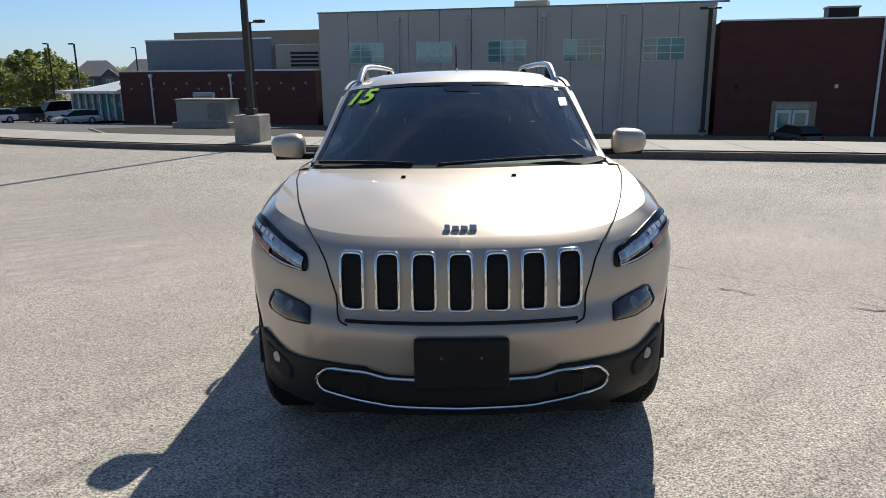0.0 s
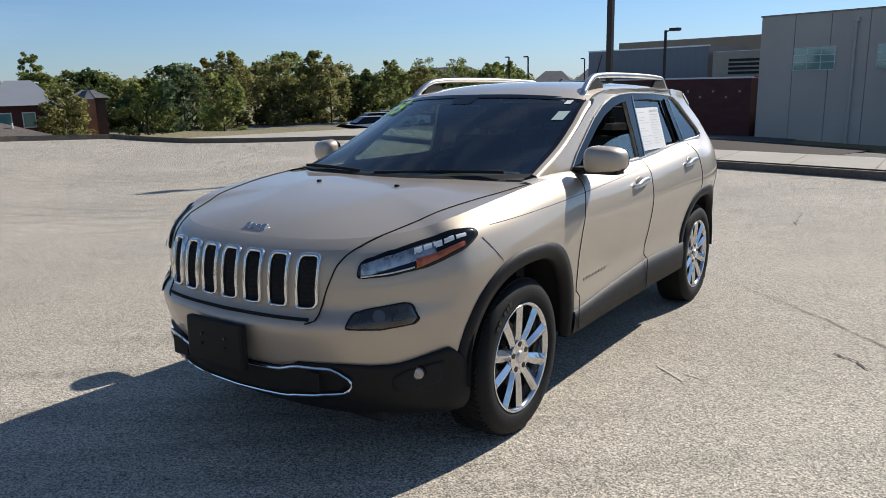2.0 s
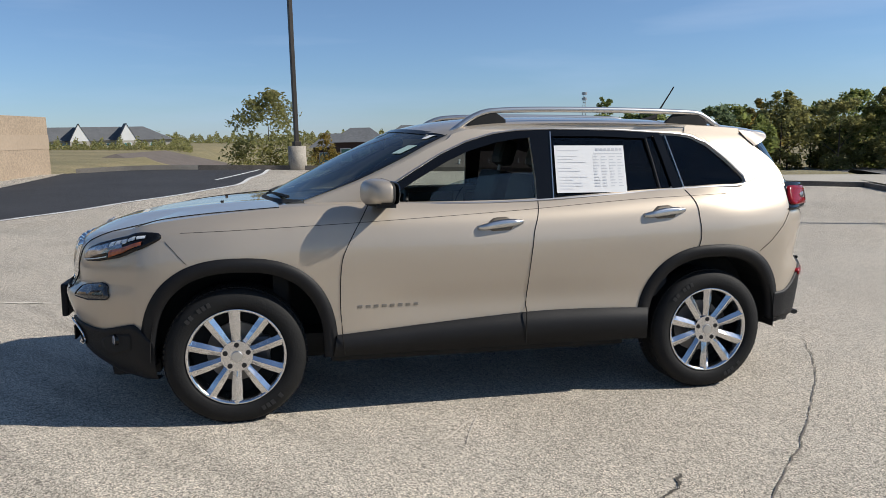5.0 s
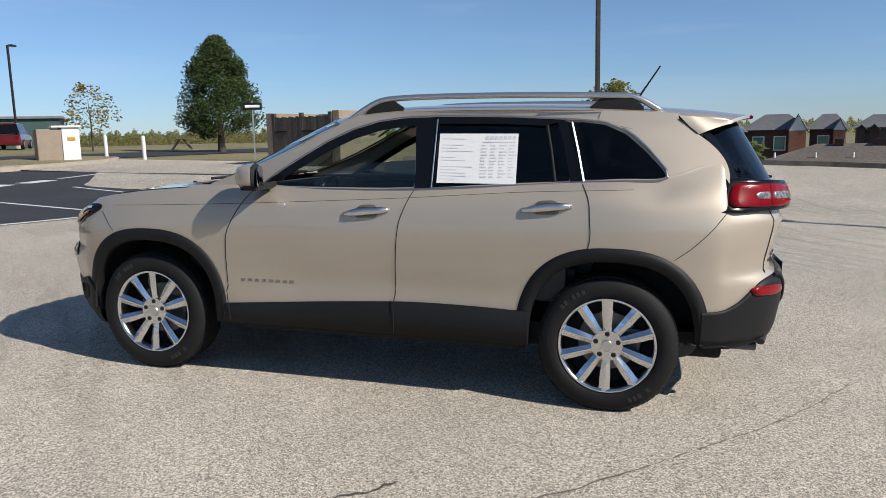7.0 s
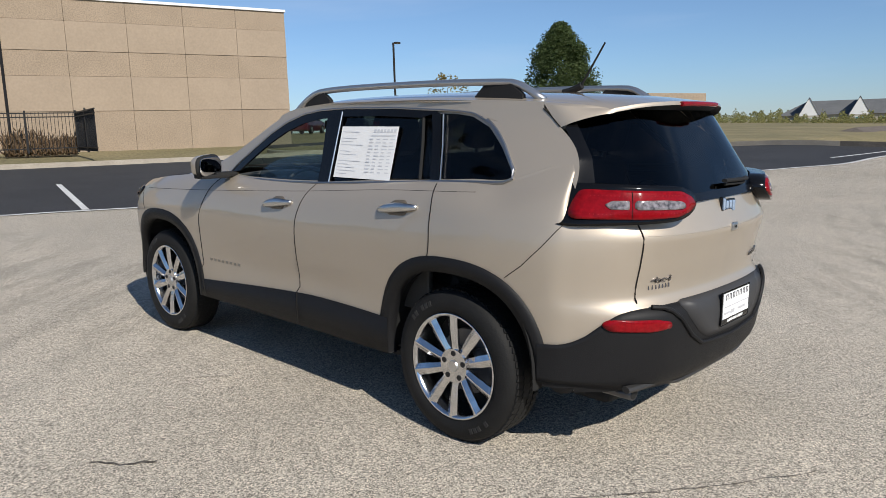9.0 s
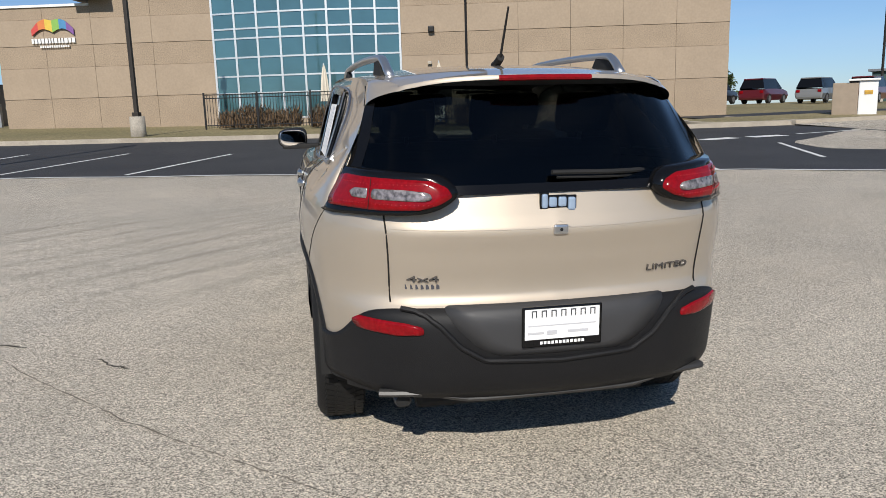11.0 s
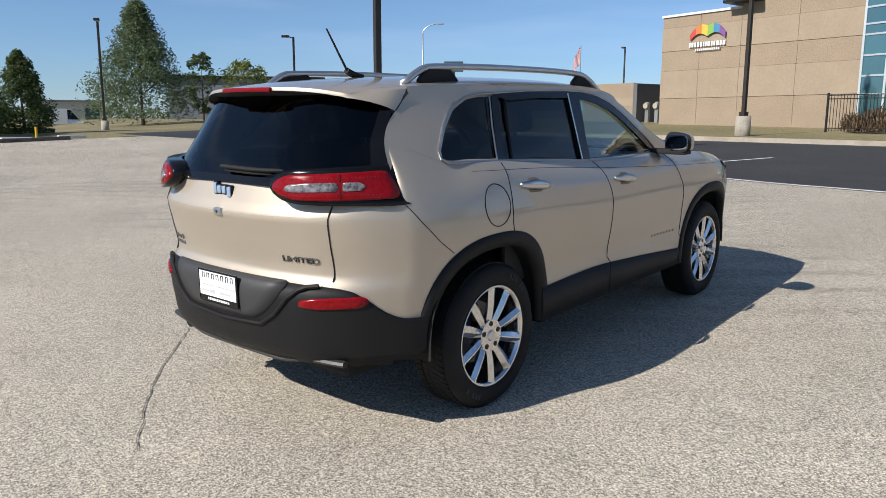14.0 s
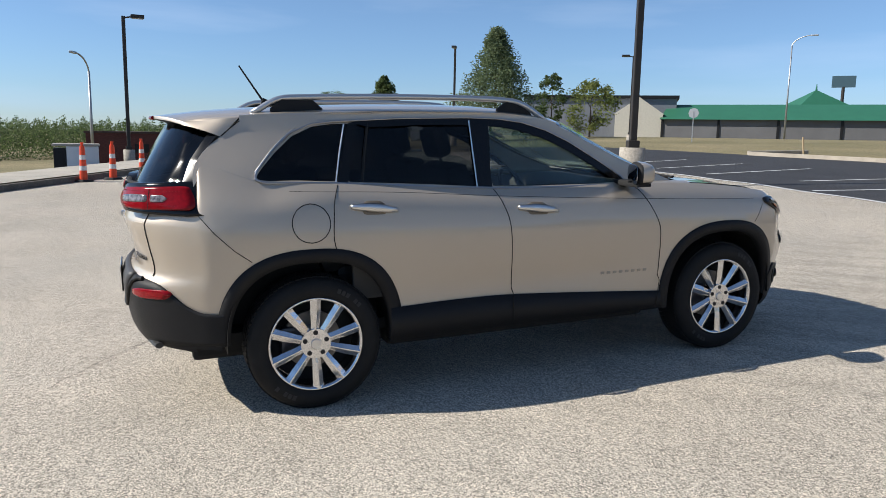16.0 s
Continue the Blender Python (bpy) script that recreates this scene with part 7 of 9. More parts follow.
for end, z, w in ((1, 1.098, 0.152), (-1, 0.944, 0.0)):
    # maker's emblem as plain rounded blocks on a dark backing
    if end == 1:
        for x, h, wd, dz in ((0.052, 0.052, 0.022, 0.002), (0.022, 0.036, 0.030, -0.002), (-0.014, 0.036, 0.030, -0.002), (-0.050, 0.048, 0.028, -0.010)):
            p = hit_end(x, z, 1, 0.003)
            back = part("emblem", box(B(), x - wd / 2 - 0.006, -0.006, -h / 2 - 0.006, x + wd / 2 + 0.006, 0.007, h / 2 + 0.006, 0.004, m=Matrix.Translation((0, p.y, z + dz))), BLACK_GLOSS, panel_obs["tailgate"], "emblem block")
            part("emblem_face", box(B(), x - wd / 2, 0.004, -h / 2, x + wd / 2, 0.014, h / 2, 0.008, m=Matrix.Translation((0, p.y, z + dz))), EMBLEM_BLUE, back)
    else:
        for k, (x, h, wd) in enumerate(((-0.046, 0.034, 0.022), (-0.015, 0.024, 0.027), (0.017, 0.024, 0.027), (0.050, 0.031, 0.027))):
            p = hit_top(x, -2.075, 0.004)
            part("emblem", box(B(), x - wd / 2, -h / 2, -0.004, x + wd / 2, h / 2, 0.006, 0.004, m=Matrix.Translation((0, p.y, p.z)) @ Matrix.Rotation(radians(38), 4, "X")), SATIN, hood)

for side in (1, -1):
    # model lettering as plain bars low on the front door
    x = -0.72 if side == 1 else -0.72
    for k in range(8):
        y0 = -0.735 + k * 0.043
        p = hit_side(y0 + 0.016, 0.592, side, 0.001)
        part("badge_bar", box(B(), -0.002, -0.013, -0.008, 0.002, 0.013, 0.008, 0.002, m=Matrix.Translation(p)), BADGE_GREY, panel_obs[("front_door", side)])
    # door handles
    for key, y, z in (("front_door", 0.045, 1.010), ("rear_door", 1.022, 1.060)):
        b = B()
        prev = None
        n = 20
        for k in range(n + 1):
            t = k / n
            yy, zz = y - 0.128 + 0.256 * t, z - 0.014 + 0.028 * t + 0.006 * math.sin(math.pi * t)
            base = hit_side(yy, zz, side, 0.0)
            rise = 0.021 * min(1, math.sin(math.pi * t) * 1.9) + 0.002
            h = 0.023 * (0.5 + 0.5 * math.sin(math.pi * t))
            ring = []
            for a in range(8):
                an = 2 * math.pi * a / 8
                ring.append(b.verts.new(base + Vector((side * (rise + 0.012 * math.cos(an)), 0, h * math.sin(an)))))
            if prev:
                for a in range(8):
                    b.faces.new((prev[a], prev[(a + 1) % 8], ring[(a + 1) % 8], ring[a]))
            else:
                b.faces.new(ring[::-1])
            prev = ring
        b.faces.new(prev)
        bmesh.ops.recalc_face_normals(b, faces=b.faces)
        part("handle", b, SATIN, panel_obs[(key, side)], "silver door handle", True)
        # no hollow is modelled: its shade is put into this flat patch's colour
        cup = round_poly([(y - 0.06, z - 0.034), (y + 0.06, z - 0.030), (y + 0.075, z + 0.012), (y + 0.04, z + 0.04), (y - 0.04, z + 0.036), (y - 0.075, z + 0.006)], 36, 2)
        lens_panel("handle_cup", cup, side_put(side), mat("cup_shade", (0.16, 0.135, 0.105), 0.4, 0.4), panel_obs[(key, side)], 0.0012, 0.004, "", 3)
    # mirror
    b = B()
    bmesh.ops.create_uvsphere(b, u_segments=28, v_segments=16, radius=1)
    for v in b.verts:
        c = v.co
        c = Vector((math.copysign(abs(c.x) ** 0.62, c.x), math.copysign(abs(c.y) ** 0.8, c.y), math.copysign(abs(c.z) ** 0.62, c.z)))
        yy = c.y * (0.095 if c.y < 0 else 0.045)
        v.co = Vector((side * (0.950 + c.x * 0.100), -0.608 + yy + 0.03 * c.x, 1.191 + c.z * 0.070 * (1 - 0.12 * c.x)))
    bmesh.ops.recalc_face_normals(b, faces=b.faces)
    low = b.copy()
    for v in low.verts:
        v.co = Vector((side * 0.950, -0.608, 1.191)) + (v.co - Vector((side * 0.950, -0.608, 1.191))) * 1.02
    bmesh.ops.delete(low, geom=[v for v in low.verts if v.co.z > 1.150 + 0.2 * (v.co.y + 0.608)], context="VERTS")
    rim = b.copy()
    for v in rim.verts:
        v.co = Vector((side * 0.950, -0.608, 1.191)) + (v.co - Vector((side * 0.950, -0.608, 1.191))) * 1.012
    bmesh.ops.delete(rim, geom=[v for v in rim.verts if v.co.y < -0.600 + 0.03 * (abs(v.co.x) - 0.95) / 0.1], context="VERTS")
    mirror = part("wing_mirror", b, PAINT, car, "body-coloured wing mirror", True)
    part("lower_trim", low, BLACK_MATT, mirror, "black lower trim", True)
    part("glass_rim", rim, BLACK_MATT, mirror, "black rim round the glass", True)
    b = B()
    bmesh.ops.create_uvsphere(b, u_segments=24, v_segments=10, radius=1)
    for v in b.verts:
        c = v.co
        c = Vector((math.copysign(abs(c.x) ** 0.6, c.x), c.y, math.copysign(abs(c.z) ** 0.6, c.z)))
        v.co = Vector((side * (0.950 + c.x * 0.090), -0.560 + c.y * 0.006 + 0.03 * c.x, 1.191 + c.z * 0.060))
    # mirror colour darkened to stand in for a darker reflection
    part("mirror_glass", b, mat("dimmed_mirror", (0.30, 0.31, 0.33), 0.05, 1.0), mirror, "mirror glass", True)
    part("mirror_foot", box(B(), 0.77, -0.64, 1.124, 0.92, -0.55, 1.152, 0.012, m=Matrix.Diagonal((side, 1, 1, 1))), BLACK_MATT, mirror)
    part("mirror_base", box(B(), 0.825, -0.645, 1.118, 1.02, -0.545, 1.140, 0.006, m=Matrix.Diagonal((side, 1, 1, 1))), BLACK_MATT, mirror)
    # roof rail with two feet
    pts = []
    for k in range(41):
        t = k / 40
        y = -0.16 + 1.74 * t
        ends = min(t / 0.13, (1 - t) / 0.11, 1.0)
        z = smooth_table(CA_Z, y) + 0.008 + 0.076 * math.sin(ends * math.pi / 2) ** 1.2 * (1.0 if 1 else 0)
        pts.append(Vector((side * (smooth_table(CA_Y, y) - 0.055), y, z)))
    rail = part("roof_rail", tube(B(), pts, 0.020, 10, flat=0.85), mat("rail_silver", (0.55, 0.55, 0.55), 0.32, 0.9), car, "silver roof rail with black feet", True)
    for y0, y1 in ((-0.07, 0.16), (1.20, 1.48)):
        b = B()
        xc = side * (smooth_table(CA_Y, (y0 + y1) / 2) - 0.055)
        vs = []
        for y, z0, z1 in ((y0, 0.0, 0.02), (y0 + 0.06, 0.0, 0.075), (y1 - 0.06, 0.0, 0.075), (y1, 0.0, 0.03)):
            zb = smooth_table(CA_Z, y)
            vs.append([b.verts.new((xc - 0.016, y, zb + z0)), b.verts.new((xc + 0.016, y, zb + z0)), b.verts.new((xc + 0.012, y, zb + z1)), b.verts.new((xc - 0.012, y, zb + z1))])
        for p, q in zip(vs, vs[1:]):
            for k in range(4):
                b.faces.new((p[k], p[(k + 1) % 4], q[(k + 1) % 4], q[k]))
        b.faces.new(vs[0][::-1]), b.faces.new(vs[-1])
        bmesh.ops.recalc_face_normals(b, faces=b.faces)
        part("rail_foot", b, BLACK_MATT, rail)
    # windscreen wipers
    w0 = (Vector((-0.10, -1.165, 1.135)), Vector((0.62, -1.06, 1.158))) if side == 1 else (Vector((-0.70, -1.05, 1.146)), Vector((-0.22, -1.15, 1.140)))
    wp = part("wiper", tube(B(), [w0[0].lerp(w0[1], k / 8) + Vector((0, -0.008, 0.004 * math.sin(math.pi * k / 8) - 0.004)) for k in range(9)], 0.009, 6), BLACK_MATT, car)
cowl = grid_mesh("cowl", lambda u, w: screen_pt(-0.08 + 0.10 * u, (2 * w - 1) * 1.0) + Vector((0, -0.012, 0.004 - 0.004 * u)), 4, 30, BLACK_MATT, car, "black cowl under the windscreen")
fuel = round_poly([(1.36 + 0.098 * math.cos(a * math.pi / 12), 1.0 + 0.098 * math.sin(a * math.pi / 12)) for a in range(24)], 40, 0)
part("fuel_flap_gap", tube(B(), [hit_side(y, z, -1, 0.0005) for y, z in fuel], 0.0026, 5, True), SEAM_AND_CREASE, car, "round fuel flap")
ant = part("antenna_foot", tube(B(), [Vector((0, 1.33 + 0.11 * k / 6, smooth_table(ROOF_C, 1.33 + 0.11 * k / 6) + 0.036 * (k / 6) ** 1.5)) for k in range(7)], 0.018, 8), BLACK_MATT, car, "black whip antenna")
part("antenna_rod", cyl(B(), (0, 1.425, 1.62), (0, 1.565, 1.838), 0.0065, 0.0045, 8), BLACK_MATT, ant)



# ---- wheels ----
def wheel(y, side, steer=0.0):
    w = part("wheel", cyl(B(), (0.70 * side, 0, 0), (0.80 * side, 0, 0), 0.06, n=12), BLACK_MATT, car, "polished ten-spoke alloy wheel with black tyre")
    prof = ((0.685, 0.235), (0.682, 0.29), (0.690, 0.335), (0.712, 0.352), (0.745, 0.357), (0.79, 0.359), (0.835, 0.357), (0.868, 0.352), (0.890, 0.336), (0.899, 0.300), (0.897, 0.268), (0.884, 0.250), (0.86, 0.242))
    n = 72
    verts = [(side * px, math.cos(2 * math.pi * k / n) * r, math.sin(2 * math.pi * k / n) * r) for k in range(n) for px, r in prof]
    m = len(prof)
    faces = [(k * m + j, k * m + j + 1, ((k + 1) % n) * m + j + 1, ((k + 1) % n) * m + j) for k in range(n) for j in range(m - 1)]
    tyre = raw("tyre", verts, faces, TYRE, w, "black road tyre", True)
    b = B()
    for k in range(n):
        for px in (0.715, 0.755, 0.800, 0.845):
            a = 2 * math.pi * (k + (0.5 if px in (0.755, 0.845) else 0)) / n
            mm = Matrix.Rotation(a, 4, "X") @ Matrix.Translation((side * px, 0, 0.358))
            box(b, -0.017, -0.0125, -0.006, 0.017, 0.0125, 0.0020, m=mm @ Matrix.Rotation(0.35 * (1 if px < 0.8 else -1), 4, "Z"))
    part("tread", b, TYRE, tyre)
    # raised ring of lettering bars on the sidewall
    for k in (5, 6, 7, 9, 10, 41, 42, 43, 45):
        mm = Matrix.Rotation(2 * math.pi * k / 72, 4, "X") @ Matrix.Translation((side * 0.8985, 0, 0.303))
        part("sidewall_bar", box(B(), -0.002, -0.009, -0.012, 0.002, 0.009, 0.012, m=mm), mat("sidewall_mark", (0.022, 0.022, 0.022), 0.75), tyre)
    rim = ((0.70, 0.236), (0.84, 0.234), (0.876, 0.244), (0.889, 0.252), (0.892, 0.247), (0.886, 0.237), (0.868, 0.231), (0.80, 0.229))
    verts = [(side * px, math.cos(2 * math.pi * k / n) * r, math.sin(2 * math.pi * k / n) * r) for k in range(n) for px, r in rim]
    m = len(rim)
    faces = [(k * m + j, k * m + j + 1, ((k + 1) % n) * m + j + 1, ((k + 1) % n) * m + j) for k in range(n) for j in range(m - 1)]
    ro = raw("rim", verts, faces, ALLOY, w, "polished alloy rim", True)
    part("barrel", cyl(B(), (0.72 * side, 0, 0), (0.735 * side, 0, 0), 0.234, n=40), BLACK_MATT, ro)
    part("brake_disc", cyl(B(), (0.75 * side, 0, 0), (0.775 * side, 0, 0), 0.155, n=36), DISC, w)
    part("caliper", box(B(), 0.74, 0.06, -0.08, 0.80, 0.17, 0.08, 0.02, m=Matrix.Diagonal((side, 1, 1, 1))), ALLOY_DARK, w)
    for k in range(10):
        a = 2 * math.pi * k / 10
        b = B()
        prev = None
        # spokes: broad straight bars with a ridged face, flared into the rim
        for r, hw, x, th in ((0.050, 0.024, 0.866, 0.03), (0.078, 0.0225, 0.872, 0.03), (0.105, 0.0225, 0.877, 0.028), (0.145, 0.0255, 0.882, 0.026), (0.180, 0.0275, 0.884, 0.024), (0.210, 0.0270, 0.885, 0.024), (0.230, 0.0290, 0.886, 0.024), (0.2445, 0.0400, 0.887, 0.024)):
            skew = 0.005 * (1 if k % 2 else -1) * (r - 0.05) / 0.17
            ring = []
            for t, dx in ((-hw * 0.9, -th), (-hw, -0.010), (-hw * 0.12, 0.004), (hw * 0.12, 0.004), (hw, -0.010), (hw * 0.9, -th)):
                p = Matrix.Rotation(a, 3, "X") @ Vector((0, t + skew, r))
                ring.append(b.verts.new((side * (x + dx), p.y, p.z)))
            if prev:
                for j in range(6):
                    b.faces.new((prev[j], prev[(j + 1) % 6], ring[(j + 1) % 6], ring[j]))
            prev = ring
        bmesh.ops.recalc_face_normals(b, faces=b.faces)
        part("spoke", b, ALLOY, ro)
    hub = part("hub", cyl(B(), (0.80 * side, 0, 0), (0.876 * side, 0, 0), 0.092, 0.080, 30), ALLOY, ro)
    part("hub_cap", cyl(B(), (0.874 * side, 0, 0), (0.883 * side, 0, 0), 0.030, 0.025, 24), SATIN, hub)
    for k in range(5):
        a = 2 * math.pi * (k + 0.25) / 5
        yy, zz = math.cos(a) * 0.060, math.sin(a) * 0.060
        part("lug_nut", cyl(B(), (0.866 * side, yy, zz), (0.8785 * side, yy, zz), 0.0145, 0.013, 12), mat("lug_dark", (0.015, 0.015, 0.016), 0.4, 0.3), hub)
    w.matrix_basis = pose(-0.010 * side, y, 0.356)
    return w


for side in (1, -1):
    wheel(-1.35, side)
    wheel(1.35, side)
    for cy in (-1.325, 1.36):
        # wheel-well liner
        n = 24
        verts, faces = [], []
        for k in range(n + 1):
            a = math.pi * (0.0 + 1.0 * k / n)
            t = 1 / (abs(math.cos(a) / 0.44) ** 2.5 + abs(math.sin(a) / 0.465) ** 2.5) ** 0.4
            for x in (0.50, 0.868):
                verts.append((side * x, cy + math.cos(a) * t, 0.35 + math.sin(a) * t))
        faces = [(2 * k, 2 * k + 1, 2 * k + 3, 2 * k + 2) for k in range(n)]
        faces.append(tuple(2 * k for k in range(n + 1)))
        raw("wheel_liner", verts, faces, BLACK_MATT, car)
part("underbody", box(B(), -0.60, -2.0, 0.21, 0.60, -1.75, 0.30, 0.03), BLACK_MATT, car)
part("underbody", box(B(), -0.50, -1.80, 0.22, 0.50, 1.95, 0.34, 0.03), BLACK_MATT, car)
part("underbody", box(B(), -0.70, -0.86, 0.24, 0.70, 0.90, 0.36, 0.03), BLACK_MATT, car)
part("underbody", box(B(), -0.60, 1.80, 0.30, 0.60, 1.98, 0.42, 0.03), BLACK_MATT, car)
for y in (-1.35, 1.35):
    part("axle", cyl(B(), (-0.7, y, 0.34), (0.7, y, 0.34), 0.045, n=10), BLACK_MATT, car)

# ---- inside ----
part("floor", box(B(), -0.72, -1.1, 0.36, 0.72, 2.0, 0.42), BLACK_MATT, car)
part("firewall", box(B(), -0.74, -1.16, 0.40, 0.74, -1.08, 1.05), BLACK_MATT, car)
part("load_floor", box(B(), -0.58, 1.25, 0.42, 0.58, 1.98, 0.74, 0.02), BLACK_MATT, car)
b = B()
prev = None
for k in range(25):
    w = -1 + 2 * k / 24
    x = 0.72 * w
    hump = 0.035 * math.exp(-((x - 0.36) / 0.22) ** 2)
    ring = [b.verts.new(p) for p in ((x, -1.08, 1.085), (x, -0.85, 1.105 + hump * 0.6), (x, -0.66, 1.09 + hump), (x, -0.60, 1.03 + hump), (x, -0.62, 0.90), (x, -0.72, 0.70), (x, -0.95, 0.60))]
    if prev:
        for j in range(6):
            b.faces.new((prev[j], prev[j + 1], ring[j + 1], ring[j]))
    prev = ring
bmesh.ops.recalc_face_normals(b, faces=b.faces)
dash = part("dashboard", b, mat("dash_vinyl", (0.055, 0.055, 0.052), 0.6, vary=0.1, scale=20, bump=0.2, bump_scale=200), car, "black vinyl dashboard", True)
sw = part("steering_wheel", tube(B(), [Vector((0.36 + 0.185 * math.cos(a * math.pi / 16), -0.45 + 0.07 * math.sin(a * math.pi / 16), 0.985 + 0.172 * math.sin(a * math.pi / 16))) for a in range(32)], 0.015, 8, True), mat("wheel_leather", (0.02, 0.02, 0.02), 0.5), car, "leather steering wheel", True)
part("wheel_hub", box(B(), 0.28, -0.50, 0.93, 0.44, -0.44, 1.03, 0.03), BLACK_MATT, sw)
for s in (-1, 1):
    part("wheel_spoke", box(B(), 0.36 + (0.07 if s > 0 else -0.17), -0.465, 0.968, 0.36 + (0.17 if s > 0 else -0.07), -0.445, 0.998, 0.008), SATIN, sw)
part("steering_column", cyl(B(), (0.36, -0.48, 0.97), (0.36, -0.75, 0.88), 0.04, n=10), BLACK_MATT, sw)


def seat(x, y, w, rests):
    s = part("seat", box(B(), x - w / 2, y - 0.28, 0.56, x + w / 2, y + 0.25, 0.72, 0.05), SEATCLOTH, car, "dark leather seat")
    part("seat_base", box(B(), x - w / 2 + 0.05, y - 0.2, 0.40, x + w / 2 - 0.05, y + 0.2, 0.57), BLACK_MATT, s)
    m = Matrix.Translation((x, y + 0.24, 0.68)) @ Matrix.Rotation(radians(-16), 4, "X")
    part("backrest", box(B(), -w / 2, -0.07, 0, w / 2, 0.08, 0.60, 0.055, m=m), SEATCLOTH, s)
    for rx in rests:
        part("headrest", box(B(), rx - 0.13, -0.05, 0.64, rx + 0.13, 0.06, 0.83, 0.05, m=m), SEATCLOTH, s)
        part("headrest_post", cyl(B(), m @ Vector((rx, 0, 0.58)), m @ Vector((rx, 0, 0.66)), 0.012, n=8), SATIN, s)


seat(0.36, 0.02, 0.52, (0.0,))
seat(-0.36, 0.02, 0.52, (0.0,))
seat(0.0, 0.92, 1.26, (-0.42, 0.0, 0.42))
part("console", box(B(), -0.11, -0.65, 0.42, 0.11, 0.30, 0.74, 0.03), BLACK_MATT, car)
grid_mesh("headliner", lambda u, w: roof_pt(0.03 + 0.88 * u, (2 * w - 1) * 0.97) - Vector((0, 0, 0.035)), 30, 20, HEADLINER, car, "pale cloth headliner")
rv = part("inside_mirror", box(B(), -0.13, -0.50, 1.40, 0.13, -0.465, 1.465, 0.015), BLACK_MATT, car, "inside rear-view mirror")
part("mirror_stem", cyl(B(), (0, -0.475, 1.455), (0, -0.452, 1.484), 0.014, n=8), BLACK_MATT, rv)
part("sensor_cover", box(B(), -0.09, -0.43, 1.425, 0.09, -0.34, 1.475, 0.02), BLACK_MATT, windscreen)
for sidex in (-0.36, 0.36):
    part("sun_visor", box(B(), sidex - 0.20, -0.30, 1.475, sidex + 0.20, -0.12, 1.492, 0.01, m=Matrix.Identity(4)), HEADLINER, car)
for side in (1, -1):
    for y0, y1 in ((-0.70, 0.20), (0.28, 1.12)):
        part("door_lining", box(B(), 0.755, y0, 0.55, 0.785, y1, 1.085, 0.012, m=Matrix.Diagonal((side, 1, 1, 1))), mat("door_vinyl", (0.05, 0.048, 0.045), 0.6, vary=0.1), car)

# ---- paper sheet in the rear window, stickers and chalk number on the screen ----
sheet = flat_fill("window_sheet", [(0.410, 1.170), (0.843, 1.172), (0.842, 1.436), (0.411, 1.434)], [], glass_put(1, -0.002), PAPER, car, "white printed price sheet behind the rear window", 0.001)
rnd = random.Random(9)


def sheet_bar(y0, y1, z0, z1, m=None):
    flat_fill("print_bar", [(y0, z0), (y1, z0), (y1, z1), (y0, z1)], [], glass_put(1, -0.0024), m or INK, sheet, "", 0.0003)


PALE = mat("pale_print", (0.60, 0.61, 0.63), 0.8)
for k in range(7):
    sheet_bar(0.668 + k * 0.024, 0.685 + k * 0.024, 1.407, 1.422, PALE)
for k in range(14):
    z = 1.408 - k * 0.0165
    if k in (1, 5, 8):
        continue
    sheet_bar(0.425, 0.425 + rnd.uniform(0.08, 0.19), z - 0.003, z, PALE)
for c in range(4):
    for k in range(11):
        z = 1.375 - k * 0.0165
        sheet_bar(0.645 + c * 0.05, 0.645 + c * 0.05 + rnd.uniform(0.02, 0.042), z - 0.0045, z, PALE)
sheet_bar(0.655, 0.83, 1.388, 1.393, PALE)
SCR_V = [screen_pt(i / 20, 2 * j / 24 - 1) for i in range(21) for j in range(25)]
SCR_TREE = BVHTree.FromPolygons(SCR_V, [(i * 25 + j, (i + 1) * 25 + j, (i + 1) * 25 + j + 1, i * 25 + j + 1) for i in range(20) for j in range(24)])


def on_screen(x, z, off):
    p, n, _, _ = SCR_TREE.ray_cast(Vector((x, -3, z)), Vector((0, 1, 0)))
    if p is None:
        p, n, _, _ = SCR_TREE.find_nearest(Vector((x, -0.6, z)))
    if n.y > 0:
        n = -n
    return p + n * off


num = letters("chalk_number", "15", 0.155, Matrix.Identity(4), LIME, car, 0.0, "lime green marker number on the windscreen", 0.004)
for v in num.data.vertices:
    q, h = v.co.x / 0.155, v.co.y / 0.155
    v.co = screen_pt(0.845 + h * 0.27, -0.835 + q * 0.25 + h * 0.08) + Vector((0, -0.006, 0.007))
for x, z, w, h, m in ((0.585, 1.475, 0.030, 0.020, PAPER), (0.605, 1.405, 0.050, 0.045, mat("sticker_green", (0.42, 0.55, 0.50), 0.5))):
    b = B()
    b.faces.new([b.verts.new(on_screen(x + dx * w / 2, z + dz * h / 2, 0.004)) for dx, dz in ((-1, -1), (1, -1), (1, 1), (-1, 1))])
    part("sticker", b, m, windscreen)


